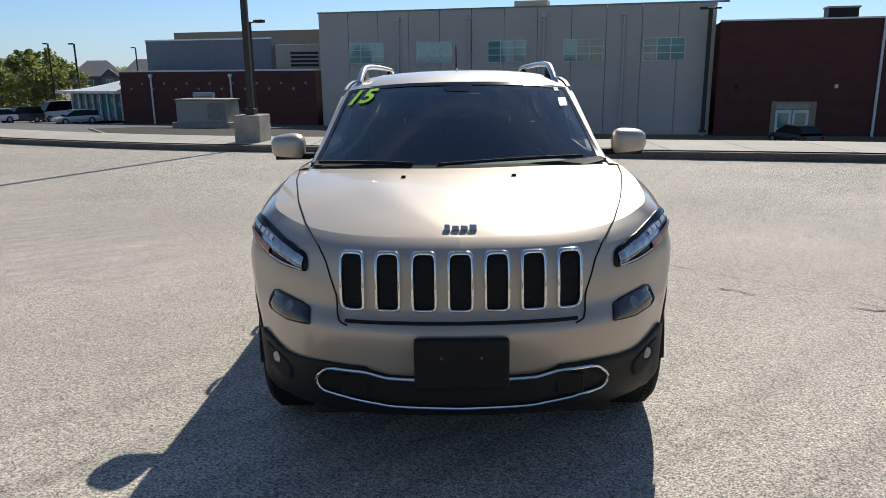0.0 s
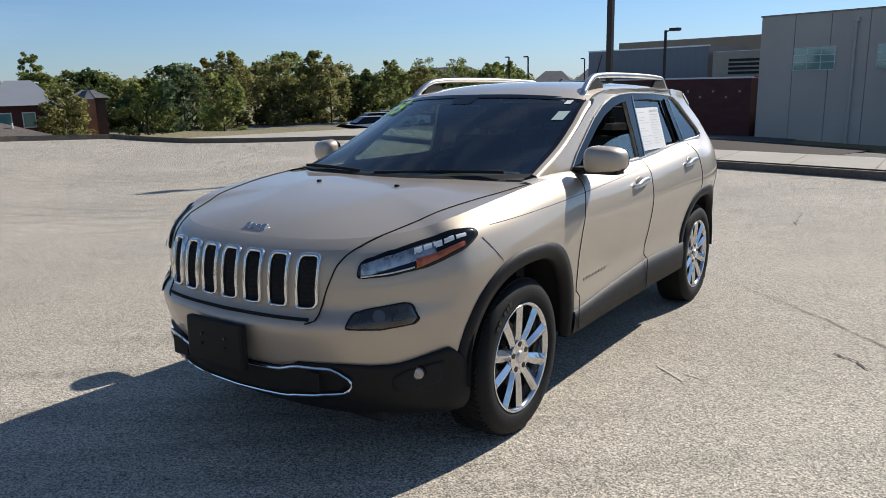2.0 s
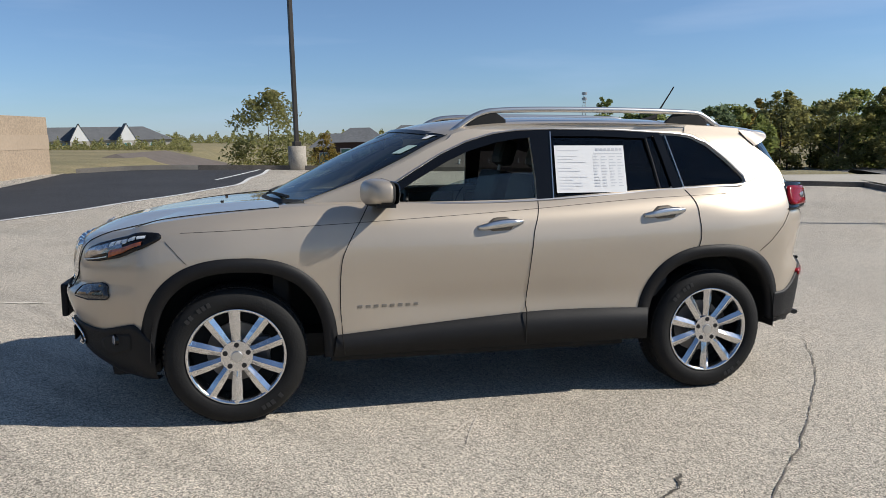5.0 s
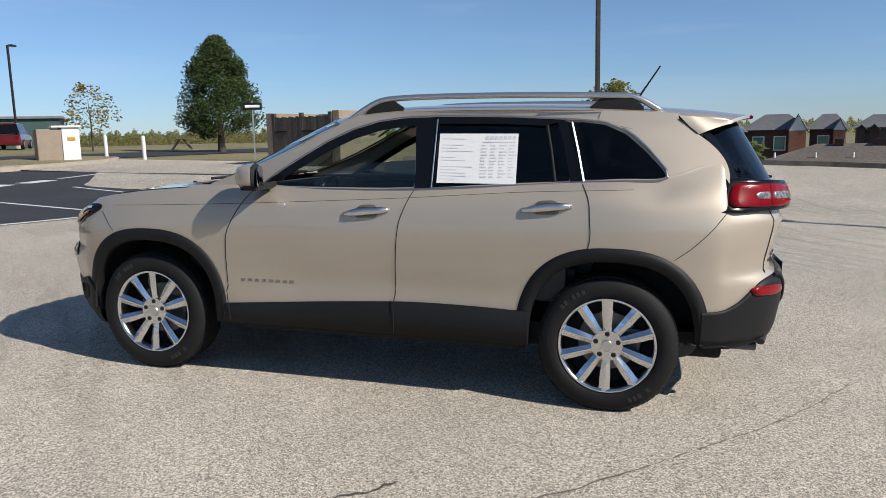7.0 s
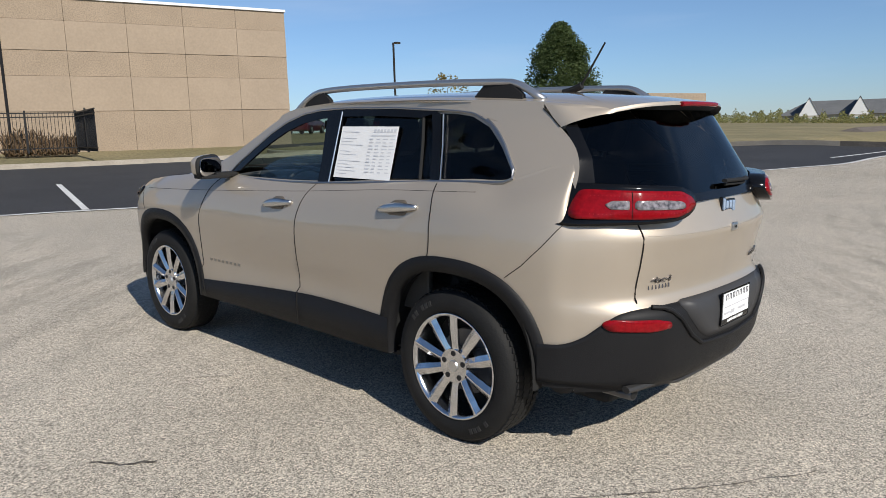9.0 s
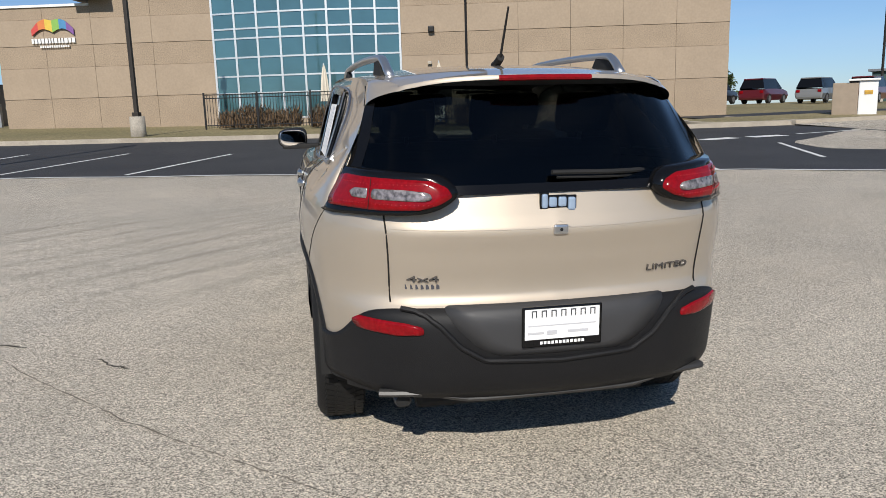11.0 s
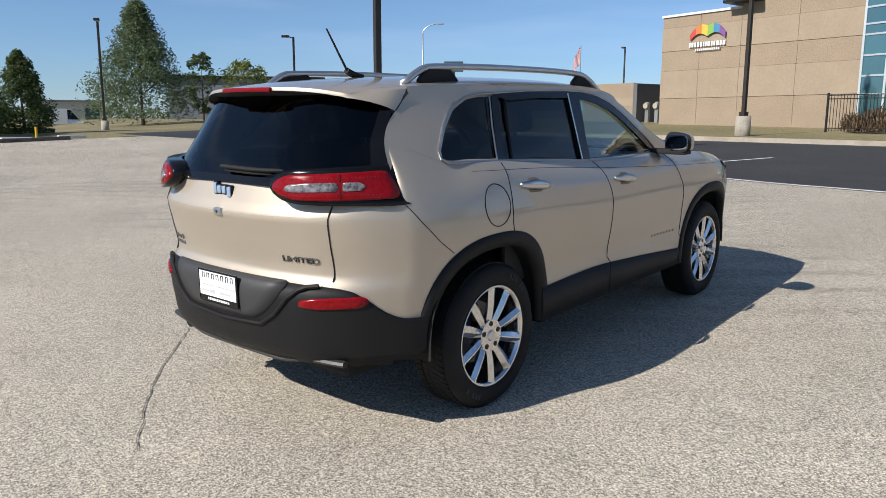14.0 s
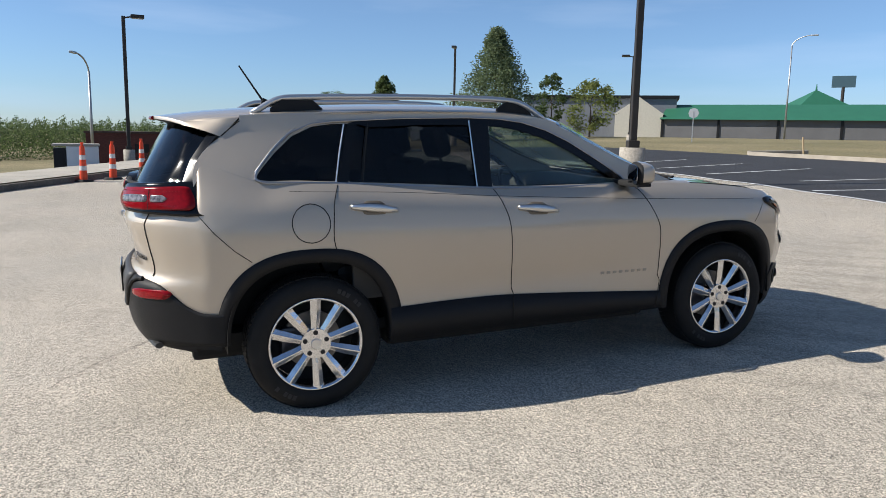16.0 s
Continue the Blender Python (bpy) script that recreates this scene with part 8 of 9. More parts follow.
# ---- trees ----
def crown_mesh(name, h0, h1, radius, shape, n, size, rnd, material, parent, clumps=60):
    """A crown of many small leaves in clumps, uneven and open."""
    verts, faces = [], []
    cl = []
    for _ in range(clumps):
        t = rnd.random() ** 0.85
        z = h0 + (h1 - h0) * t
        r = radius * shape(t) * (0.55 + 0.45 * rnd.random())
        a = rnd.uniform(0, 2 * math.pi)
        cl.append((Vector((r * math.cos(a), r * math.sin(a), z)), radius * rnd.uniform(0.20, 0.36) * (0.45 + 0.6 * shape(t))))
    for _ in range(n):
        c, cr_ = cl[int(rnd.random() * clumps)]
        d = Vector((rnd.gauss(0, 1), rnd.gauss(0, 1), rnd.gauss(0, 0.8)))
        d = d.normalized() * cr_ * rnd.random() ** 0.4
        p = c + d
        s = size * rnd.uniform(0.6, 1.35)
        u = Vector((rnd.gauss(0, 1), rnd.gauss(0, 1), rnd.gauss(0, 0.6))).normalized()
        w = u.cross(Vector((rnd.gauss(0, 1), rnd.gauss(0, 1), rnd.gauss(0, 1)))).normalized()
        i = len(verts)
        verts += [p - u * s, p - w * s * 0.45 + Vector((0, 0, s * 0.12)), p + u * s, p + w * s * 0.45 + Vector((0, 0, s * 0.12))]
        faces += [(i, i + 1, i + 2), (i, i + 2, i + 3)]
    return raw(name, verts, faces, material, parent)


def oval(t):
    return max(0.12, math.sin(math.pi * (0.10 + 0.86 * t)) ** 0.7)


def pear(t):
    return max(0.05, (1 - t) ** 0.62 * min(1, 0.35 + t * 4.5) * 1.15)


def cone(t):
    return max(0.04, (1 - t) * 1.0 + 0.03)


def tree(at, height, radius, material, label, shape=oval, n=3000, size=0.22, seed=1, trunk=0.12, clear=0.18, group="", clumps=60, name="tree"):
    rnd = random.Random(seed)
    ob = thing(name, at, label, "tree", group, turn=rnd.uniform(0, 360))
    b = B()
    cyl(b, (0, 0, -0.3), (0.05, 0, height * clear * 1.3), trunk * 1.25, trunk * 0.85, 10)
    cyl(b, (0.05, 0, height * clear * 1.3), (0, 0.05, height * 0.8), trunk * 0.85, trunk * 0.2, 8)
    part("trunk", b, BARK, ob)
    for k in range(7):
        a = rnd.uniform(0, 2 * math.pi)
        z = height * rnd.uniform(clear, 0.6)
        r = radius * rnd.uniform(0.5, 0.85) * shape((z / height - clear) / (1 - clear) + 0.15 if z / height < 0.9 else 0.9)
        part("limb", cyl(B(), (0, 0, z), (math.cos(a) * r, math.sin(a) * r, z + r * 0.7), trunk * 0.4, trunk * 0.1, 6), BARK, ob)
    crown_mesh("crown", height * clear, height, radius, shape, n, size, rnd, material, ob, clumps)
    return ob


tree(on(-39.0, -25.2), 7.2, 2.65, LEAF_DARK, "large dense pear-shaped green tree on dry grass", pear, 34000, 0.095, 5, 0.22, 0.17, clumps=330)
tree(az_at(90.89, 58), 9.6, 3.3, LEAF_OLIVE, "sparse olive-green tree behind the lot's edge", oval, 6000, 0.16, 8, 0.1, 0.12, clumps=70)
tree(az_at(86.46, 62), 6.5, 1.6, LEAF_GOLD, "low golden-brown autumn tree behind the lot's edge", oval, 2400, 0.14, 9, 0.1, 0.08)
tree(on(-36.83, -33.44), 4.2, 1.7, LEAF_GOLD, "thin brown autumn sapling in the scrub", oval, 700, 0.12, 12, 0.05, 0.3)
tree(on(61.5, -30.3), 10.4, 5.0, LEAF_BLUE, "tall light green conifer-shaped tree", cone, 26000, 0.13, 14, 0.15, 0.10, clumps=210)
tree((40.2, -12.15, 0.35), 4.5, 1.45, LEAF_DARK, "narrow dark green tree", pear, 15000, 0.075, 15, 0.1, 0.06, clumps=170)
tree((39.05, -8.65, 0.0), 3.55, 2.1, LEAF_DARK, "broad dark green tree beside the drive", oval, 17000, 0.075, 16, 0.1, 0.03, clumps=170)
tree(on(64.42, -38.31), 6.5, 1.6, LEAF_DARK, "narrow dark green tree", oval, 2400, 0.16, 17, 0.1, 0.12)
tree(on(62.25, -41.78), 5.5, 2.9, LEAF_MID, "rounded green tree before the store", oval, 3500, 0.16, 18, 0.1, 0.12)
tree(on(-33.98, -53.70), 5.2, 1.9, LEAF_DARK, "green tree behind the far bays", cone, 2500, 0.16, 19, 0.1, 0.08)

# a bank of trees behind the lower lot: mixed greens and early gold
rnd = random.Random(21)
bank = []
for az in [31.6 + 0.9 * i for i in range(38)]:
    az += rnd.uniform(-0.35, 0.35)
    d = rnd.uniform(104, 122) if az > 38 else rnd.uniform(128, 150)
    bank.append((az, d, rnd.uniform(7.0, 9.8) * (1.12 if 44 < az < 53 else 0.98 if az < 56 else 0.86), rnd.choice((LEAF_MID, LEAF_OLIVE, LEAF_OLIVE, LEAF_MID, LEAF_OLIVE, LEAF_GOLD, LEAF_DARK))))
bank += [(az, d, h, LEAF_MID) for az, d, h in ((28.9, 118, 8.2), (29.9, 112, 8.8), (30.8, 120, 9.0))]
WORDS = {"leaf_mid": "green", "leaf_olive": "olive-green", "leaf_gold": "golden autumn", "leaf_dark": "dark green", "needle_blue": "light green"}
for k, (az, d, h, m) in enumerate(bank):
    p = az_at(az, d)
    tree((p[0], p[1], p[2] - 0.5), h, rnd.uniform(2.8, 4.2), m, WORDS[m.name] + " tree in the bank behind the lower lot", oval, 2600, 0.30, 100 + k, 0.15, 0.05, "bank of trees", 40)
for k, (az, d) in enumerate(((52.5, 62), (55.2, 66), (58.0, 66), (63.3, 72))):
    p = az_at(az, d)
    tree((p[0], p[1], p[2] - 0.4), (6.0, 6.8, 5.8, 5.8)[k], 2.3, (LEAF_MID, LEAF_BLUE, LEAF_MID, LEAF_OLIVE)[k], WORDS[(LEAF_MID, LEAF_BLUE, LEAF_MID, LEAF_OLIVE)[k].name] + " tree among the houses", oval, 1500, 0.25, 160 + k, 0.12, 0.05, "trees among the houses", 40)
for k, (az, d, h, r) in enumerate(((81.2, 58, 5.6, 2.4), (64.0, 150, 12.6, 2.3), (47.5, 190, 14, 4.2), (36.0, 200, 13, 4.5), (33.5, 190, 12, 4.5))):
    p = az_at(az, d)
    tree((p[0], p[1], p[2] - 0.5), h, r, LEAF_MID, "green tree standing over the roofs", oval, 1800, 0.3, 180 + k, 0.15, 0.05, "", 45)


def woods(name, spans, seed, material, label):
    """A distant belt of woods as one mass of foliage clumps."""
    r = random.Random(seed)
    verts, faces = [], []
    for a0, a1, d, h0, h1, n in spans:
        for _ in range(int(n * 8)):
            az, dd = r.uniform(a0, a1), d * r.uniform(0.92, 1.12)
            x, y = -math.sin(radians(az)) * dd, math.cos(radians(az)) * dd
            base = gz(x, y) - 1.0
            if dd > 300:
                base = -4.0
            top = h0 + (h1 - h0) * (0.5 + 0.5 * math.sin(az * 3.1 + seed) * math.sin(az * 7.7))
            z = base + (top - base) * r.random() ** 0.6 * r.uniform(0.75, 1.0)
            s = d * 0.0011 * r.uniform(0.5, 1.4)
            u = Vector((r.gauss(0, 1), r.gauss(0, 1), r.gauss(0, 0.7))).normalized() * s
            w = u.cross(Vector((r.gauss(0, 1), r.gauss(0, 1), r.gauss(0, 1)))).normalized() * s * 0.7
            c = Vector((x, y, z))
            i = len(verts)
            verts += [c - u, c - w, c + u, c + w]
            faces.append((i, i + 1, i + 2, i + 3))
    return tagged(raw(name, verts, faces, material), label, "woods", kind="stuff")


woods("distant_woods", [(28.5, 60, 420, 5, 9, 4600), (20, 28.5, 420, 1, 3.2, 700), (56, 108, 620, 2, 9, 5200), (96, 140, 520, 4, 9, 3800)], 4, LEAF_OLIVE, "distant belt of olive and green woods")
woods("far_woods", [(200, 262, 300, 4, 8, 5600), (262, 330, 230, 1.5, 4.5, 5600), (264, 300, 150, 2.2, 4.2, 9000)], 5, LEAF_DARK, "distant belt of dark green woods")
woods("scrub", [(112, 138, 95, 2.2, 3.2, 5200), (96, 116, 120, 0.6, 2.6, 2600)], 6, LEAF_OLIVE, "belt of olive scrub behind the grass")


# ---- apartment houses below the lot ----
def gable_house(at, turn, w, d, wall_h, roof_h, front, label, name="house", gables=(), group="", roof_m=None, base=-2.0):
    """A house with a hipped or gabled main roof and cross gables; local x runs along the front."""
    ob = thing(name, at, label, "house", group, turn=turn)
    part("wall", box(B(), 0, 0, base, w, d, wall_h), front, ob)
    b = B()
    o = 0.5
    e = [b.verts.new(p) for p in ((-o, -o, wall_h), (w + o, -o, wall_h), (w + o, d + o, wall_h), (-o, d + o, wall_h))]
    hip = min(d * 0.5, w * 0.3)
    r = [b.verts.new((hip, d / 2, wall_h + roof_h)), b.verts.new((w - hip, d / 2, wall_h + roof_h))]
    for f in ((e[0], e[1], r[1], r[0]), (e[2], e[3], r[0], r[1]), (e[1], e[2], r[1]), (e[3], e[0], r[0]), (e[3], e[2], e[1], e[0])):
        b.faces.new(f)
    part("roof", b, roof_m or SHINGLE, ob)
    for gx, gw, proj, gable_m, wall_m in gables:
        rise = gw * 0.42 if gable_m is not WHITE_TRIM else gw * 0.95
        part("bay", box(B(), gx, -proj, base, gx + gw, 0.2, wall_h - 0.1), wall_m, ob)
        g = B()
        f = [g.verts.new(p) for p in ((gx, -proj + 0.02, wall_h - 0.1), (gx + gw, -proj + 0.02, wall_h - 0.1), (gx + gw / 2, -proj + 0.02, wall_h - 0.1 + rise))]
        k = [g.verts.new(p.co + Vector((0, d * 0.4, 0))) for p in f]
        g.faces.new(f), g.faces.new(k[::-1])
        g.faces.new((f[0], f[2], k[2], k[0])), g.faces.new((f[2], f[1], k[1], k[2]))
        part("gable", g, gable_m, ob)
        g = B()
        for s in (-1, 1):
            oh = 0.06 if gable_m is WHITE_TRIM else 0.25
            xe, xm = gx + gw / 2 + s * (gw / 2 + oh), gx + gw / 2
            ze, zm = wall_h - 0.1 - oh, wall_h - 0.1 + rise + 0.06
            vs = [g.verts.new(p) for p in ((xe, -proj - oh, ze), (xm, -proj - oh, zm), (xm, d * 0.45, zm), (xe, d * 0.45, ze), (xe, -proj - oh, ze + 0.14), (xm, -proj - oh, zm + 0.14), (xm, d * 0.45, zm + 0.14), (xe, d * 0.45, ze + 0.14))]
            for q in ((0, 1, 2, 3), (4, 5, 6, 7), (0, 1, 5, 4), (2, 3, 7, 6), (0, 3, 7, 4), (1, 2, 6, 5)):
                g.faces.new([vs[i] for i in q])
        bmesh.ops.recalc_face_normals(g, faces=g.faces)
        part("gable_roof", g, roof_m or SHINGLE, ob)
        for zz in (wall_h - 2.0, wall_h - 4.8):
            if gw > 2:
                wi = part("window", box(B(), gx + gw * 0.3, -proj - 0.06, zz, gx + gw * 0.7, -proj + 0.05, zz + 1.4), WHITE_TRIM, ob)
                for s in (0.32, 0.51):
                    part("pane", box(B(), gx + gw * s, -proj - 0.08, zz + 0.1, gx + gw * (s + 0.15), -proj - 0.05, zz + 1.3), GLASS_TEAL, wi)
    x = 0.7
    while x < w - 1.2:
        if not any(gx - 1.15 < x < gx + gw + 0.1 for gx, gw, *_ in gables):
            for zz in (wall_h - 2.0, wall_h - 4.8):
                wi = part("window", box(B(), x, -0.06, zz, x + 1.1, 0.05, zz + 1.4), WHITE_TRIM, ob)
                part("pane", box(B(), x + 0.1, -0.08, zz + 0.1, x + 1.0, -0.05, zz + 1.3), GLASS_TEAL, wi)
        x += 1.9
    return ob


def facing(az, d, z):
    p = az_at(az, d)
    return (p[0], p[1], z)


W = WHITE_TRIM
BD, BO = BRICK_DARK, BRICK_ORANGE
gable_house((-83.9, 4.2, -4.2), 85, 5.0, 8, 4.6, 1.6, BD, "two-storey dark brick apartment house partly hidden by a light pole", "apartment_house", ((2.6, 2.2, 0.8, BD, BD),), "apartment houses")
gable_house((-72.6, 5.6, -4.2), 80, 5.2, 7.5, 5.2, 1.5, BD, "two-storey dark brick apartment house with a slate-grey roof", "apartment_house", (), "apartment houses")
gable_house((-74.14, 11.31, -4.2), 79.3, 5.42, 7.5, 5.35, 1.55, BD, "two-storey dark brick apartment house with a white gable over orange brick", "apartment_house", ((3.95, 1.47, 1.0, W, BO),), "apartment houses")
gable_house((-77.97, 17.91, -4.2), 76, 3.2, 7.5, 5.3, 1.55, BD, "narrow brick apartment house with a tall white gable", "apartment_house", ((2.15, 1.05, 1.0, W, BO),), "apartment houses")
gable_house((-96.38, 26.67, -5.0), 73, 5.3, 9, 6.1, 1.6, mat("tan_siding", (0.22, 0.18, 0.15), 0.8, vary=0.15, scale=0.4), "tan and brick apartment row with narrow brick bays", "apartment_house",
            ((0.3, 0.75, 0.8, BD, BD), (1.6, 0.8, 0.8, BD, BD), (3.3, 1.5, 0.8, BD, BD)), "apartment houses")
gable_house((-94.59, 32.45, -5.0), 69.3, 6.25, 9, 6.05, 1.6, MATS["tan_siding"], "tan and brick apartment row with narrow brick bays", "apartment_house",
            ((0.7, 1.0, 0.8, BD, BD), (2.9, 0.8, 0.8, BD, BD), (4.6, 1.2, 0.8, BD, BD)), "apartment houses")
gable_house((-68.59, 27.78, -4.4), 65.8, 5.5, 6.4, 4.77, 2.25, BRICK_RED, "brick house with a large pale hipped roof", "house", roof_m=mat("pale_roof", (0.26, 0.28, 0.31), 0.7, vary=0.1, scale=0.3), group="houses")
gable_house((-71.0, 37.0, -4.4), 61, 3.0, 7, 5.2, 0.8, BD, "brick house with a small white gable", "house", ((1.0, 1.0, 0.6, W, BO),), "houses")
low = gable_house((-44.2, 7.8, -3.6), 73, 11.2, 9, 2.6, 1.3, BD, "low house with a broad brown shingle roof", "low_house", roof_m=SHINGLE_BROWN, group="houses")
for x in (1.3, 3.6, 5.6, 7.6, 9.6):
    part("roof_vent", cyl(B(), (x, 1.6, 2.9), (x, 1.6, 3.45), 0.06, n=8), WHITE_TRIM, low)
for x, dx in ((4.4, 0.5), (6.6, 0.8)):
    part("chimney", box(B(), x, 3.9, 3.2, x + dx, 4.6, 4.2), BD, low)
gable_house(facing(98.64, 60, -3.4), 172, 28, 12, 1.9, 2.0, BRICK_DARK, "long low house with a brown shingle roof", "low_house", roof_m=SHINGLE_BROWN, group="houses")
gable_house(facing(29.96, 210, -6), 168, 34, 14, 7.5, 4.0, mat("grey_siding", (0.20, 0.20, 0.21), 0.8, vary=0.15, scale=0.3), "far grey apartment block", "apartment_house", ((5, 6, 1, SHINGLE, SHINGLE),), "apartment houses")
for az, tz in ((27.9, -6.0), (24.6, -5.8)):
    gable_house(facing(az, 150, tz), 22, 8.6, 12, 6.2, 2.9, MATS["grey_siding"], "grey apartment block with a shingled roof beyond the pavilion", "apartment_house", ((5.0, 3.0, 1.0, SHINGLE, MATS["grey_siding"]),), "apartment houses")
gable_house((-176, -58, -0.8), 105, 36, 11, 2.8, 3.2, mat("cream_siding", (0.42, 0.39, 0.33), 0.8, vary=0.1), "row house with white gables beyond the field", "house",
            ((4, 4, 2, W, MATS["cream_siding"]), (14, 4, 2, W, MATS["cream_siding"]), (24, 4, 2, W, MATS["cream_siding"])), "houses", SHINGLE)


def radio_mast():
    p = az_at(65.85, 640)
    ob = thing("radio_mast", (p[0], p[1], -4), "far slim lattice radio mast", "mast")
    for k in range(3):
        a = 2 * math.pi * k / 3
        part("leg", cyl(B(), (math.cos(a) * 2.4, math.sin(a) * 2.4, 0), (math.cos(a) * 0.9, math.sin(a) * 0.9, 36), 0.28, 0.22, 6), POLE_GALV, ob)
    for k in range(9):
        r = 2.4 - 1.5 * k / 8
        part("brace", box(B(), -r, -r * 0.5, 2 + k * 4, r, r * 0.5, 2.5 + k * 4), POLE_GALV, ob)
    for z in (32, 36.5):
        part("antenna_array", cyl(B(), (0, 0, z), (0, 0, z + 2.2), 2.3, 2.3, 10), POLE_GALV, ob)


radio_mast()


# ---- green-roofed store rows, signs ----
def store_row(at, turn, length, label, wall_h=2.6, depth=12.0, bays=5):
    ob = thing("storage_row", at, label, "storage building", "green-roofed storage rows", turn=turn)
    part("wall", box(B(), 0, 0, -1.5, length, depth, wall_h), STORE_GREY, ob)
    b = B()
    vs = [b.verts.new(p) for p in ((-0.3, -0.6, wall_h - 0.1), (length + 0.3, -0.6, wall_h - 0.1), (length + 0.3, depth / 2, wall_h + 2.0), (-0.3, depth / 2, wall_h + 2.0), (length + 0.3, depth + 0.6, wall_h - 0.1), (-0.3, depth + 0.6, wall_h - 0.1))]
    for f in ((0, 1, 2, 3), (3, 2, 4, 5), (0, 3, 5), (1, 4, 2), (0, 5, 4, 1)):
        b.faces.new([vs[i] for i in f])
    part("roof", b, GREEN_ROOF, ob)
    for k in range(bays + 1):
        part("pier", box(B(), length * k / bays - 0.15, -0.12, -1.5, length * k / bays + 0.15, 0.02, wall_h - 0.1), BLACK_METAL, ob)
    return ob


store_row(on(73.66, -60.18, -0.2), 222, 34, "grey storage row with green metal roof")
store_row(on(46.75, -84.36, -0.2), 208, 44, "grey storage row with green metal roof")
store_row(on(33.36, -107.89, -0.4), 200, 44, "long grey storage row with green metal roof")
ob = thing("roof_pavilion", (85.6, -99.9, 0.0), "small green pyramid-roofed office", "building", turn=20)
part("wall", box(B(), -3.6, -3.6, -2, 3.6, 3.6, 6.8), STORE_GREY, ob)
part("roof", cyl(B(), (0, 0, 6.8), (0, 0, 9.7), 6.2, 0.15, 4), GREEN_ROOF, ob)
part("finial", cyl(B(), (0, 0, 9.7), (0, 0, 10.7), 0.18, 0.05, 8), GREEN_ROOF, ob)
ob = thing("white_gable_shop", on(77.71, -55.71, -0.3), "pale gabled end building beside the storage row", "building", turn=230)
part("wall", box(B(), 0, 0, -1, 6, 10, 3.2), mat("cream_wall", (0.55, 0.52, 0.44), 0.8, vary=0.1), ob)
g = B()
f = [g.verts.new(p) for p in ((-0.2, 0, 3.2), (6.2, 0, 3.2), (3, 0, 5.4))]
k = [g.verts.new(p.co + Vector((0, 10, 0))) for p in f]
g.faces.new(f), g.faces.new(k[::-1]), g.faces.new((f[0], k[0], k[2], f[2])), g.faces.new((f[2], k[2], k[1], f[1]))
part("gable", g, MATS["cream_wall"], ob)
ob = thing("grey_shed", on(88.13, -48.26, -0.3), "grey metal shed with a low roof and a round red sign", "building", turn=232)
part("wall", box(B(), 0, 0, -1, 20, 14, 5.4), METAL_GREY, ob)
part("roof", box(B(), -0.3, -0.4, 5.4, 20.3, 14.3, 5.8), BLACK_METAL, ob)
part("round_sign", cyl(B(), (14, -0.1, 3.4), (14, 0.05, 3.4), 0.9, n=20), mat("sign_red", (0.5, 0.03, 0.03), 0.5), ob)
ob = thing("pylon_sign", (150, -183, 0), "tall dark pylon sign with pale lettering bars", "sign", turn=40)
part("post", cyl(B(), (0, 0, 0), (0, 0, 17), 0.45, n=10), POLE_DARK, ob)
part("board", box(B(), -3.0, -0.4, 16.8, 3.0, 0.4, 20.0, 0.05), mat("sign_blue", (0.05, 0.10, 0.13), 0.5, vary=0.1), ob)
for z in (18.6, 17.3):
    part("letter_bar", box(B(), -2.3, -0.45, z, 2.3, -0.39, z + 0.6), UNIT_BEIGE, ob)
ob = thing("flagpole", on(35.19, -62.40), "flag of red and white stripes with blue corner on a pole", "flagpole")
part("pole", cyl(B(), (0, 0, 0), (0, 0, 7.2), 0.06, 0.04, 10), POLE_GALV, ob)
for k in range(13):
    verts, faces = [], []
    for i in range(11):
        x = i * 0.13
        sag = -0.10 * i - 0.004 * i * i
        yy = 0.10 * math.sin(i * 1.1 + k * 0.25)
        for zz in (7.0 - k * 0.115, 7.0 - (k + 1) * 0.115):
            verts.append((0.05 + x * 0.62, yy, zz + sag))
    faces = [(2 * i, 2 * i + 2, 2 * i + 3, 2 * i + 1) for i in range(10)]
    st = raw("stripe", verts, faces, mat("flag_red", (0.42, 0.03, 0.05), 0.8) if k % 2 == 0 else mat("flag_white", (0.7, 0.7, 0.68), 0.8), ob)
    if k == 0:
        verts = [(0.05 + i * 0.13 * 0.62, 0.10 * math.sin(i * 1.1 + j * 0.25) - 0.015, 7.0 - j * 0.115 - 0.10 * i - 0.004 * i * i) for i in range(5) for j in range(8)]
        faces = [(i * 8 + j, i * 8 + j + 1, (i + 1) * 8 + j + 1, (i + 1) * 8 + j) for i in range(4) for j in range(7)]
        raw("canton", verts, faces, mat("flag_blue", (0.03, 0.05, 0.20), 0.8), ob)


def wall_enclosure():
    ob = thing("service_yard_wall", on(22.72, -41.23), "tan block wall of a service yard with meters beside the library", "wall", turn=166.6)
    part("wall", box(B(), 0, 0, -0.5, 4.2, 0.3, 2.4, 0.02), PRECAST_TAN, ob)
    part("band", box(B(), -0.02, -0.03, 0.95, 4.22, 0.0, 1.45), PRECAST_BAND, ob)
    part("side_wall", box(B(), 4.2, 0.0, -0.5, 4.5, 5.0, 2.35), STORE_GREY, ob)
    part("back_wall", box(B(), 4.5, 4.6, -0.5, 9, 5.0, 2.3), mat("pale_yard_wall", (0.5, 0.49, 0.46), 0.8, vary=0.1), ob)
    for k in range(5):
        m = part("meter_post", box(B(), 4.7 + k * 0.75, 0.6, -0.3, 4.95 + k * 0.75, 0.8, 1.2), POLE_GALV, ob)
        part("meter", cyl(B(), (4.82 + k * 0.75, 0.45, 0.95), (4.82 + k * 0.75, 0.6, 0.95), 0.18, n=14), UNIT_BEIGE, m)


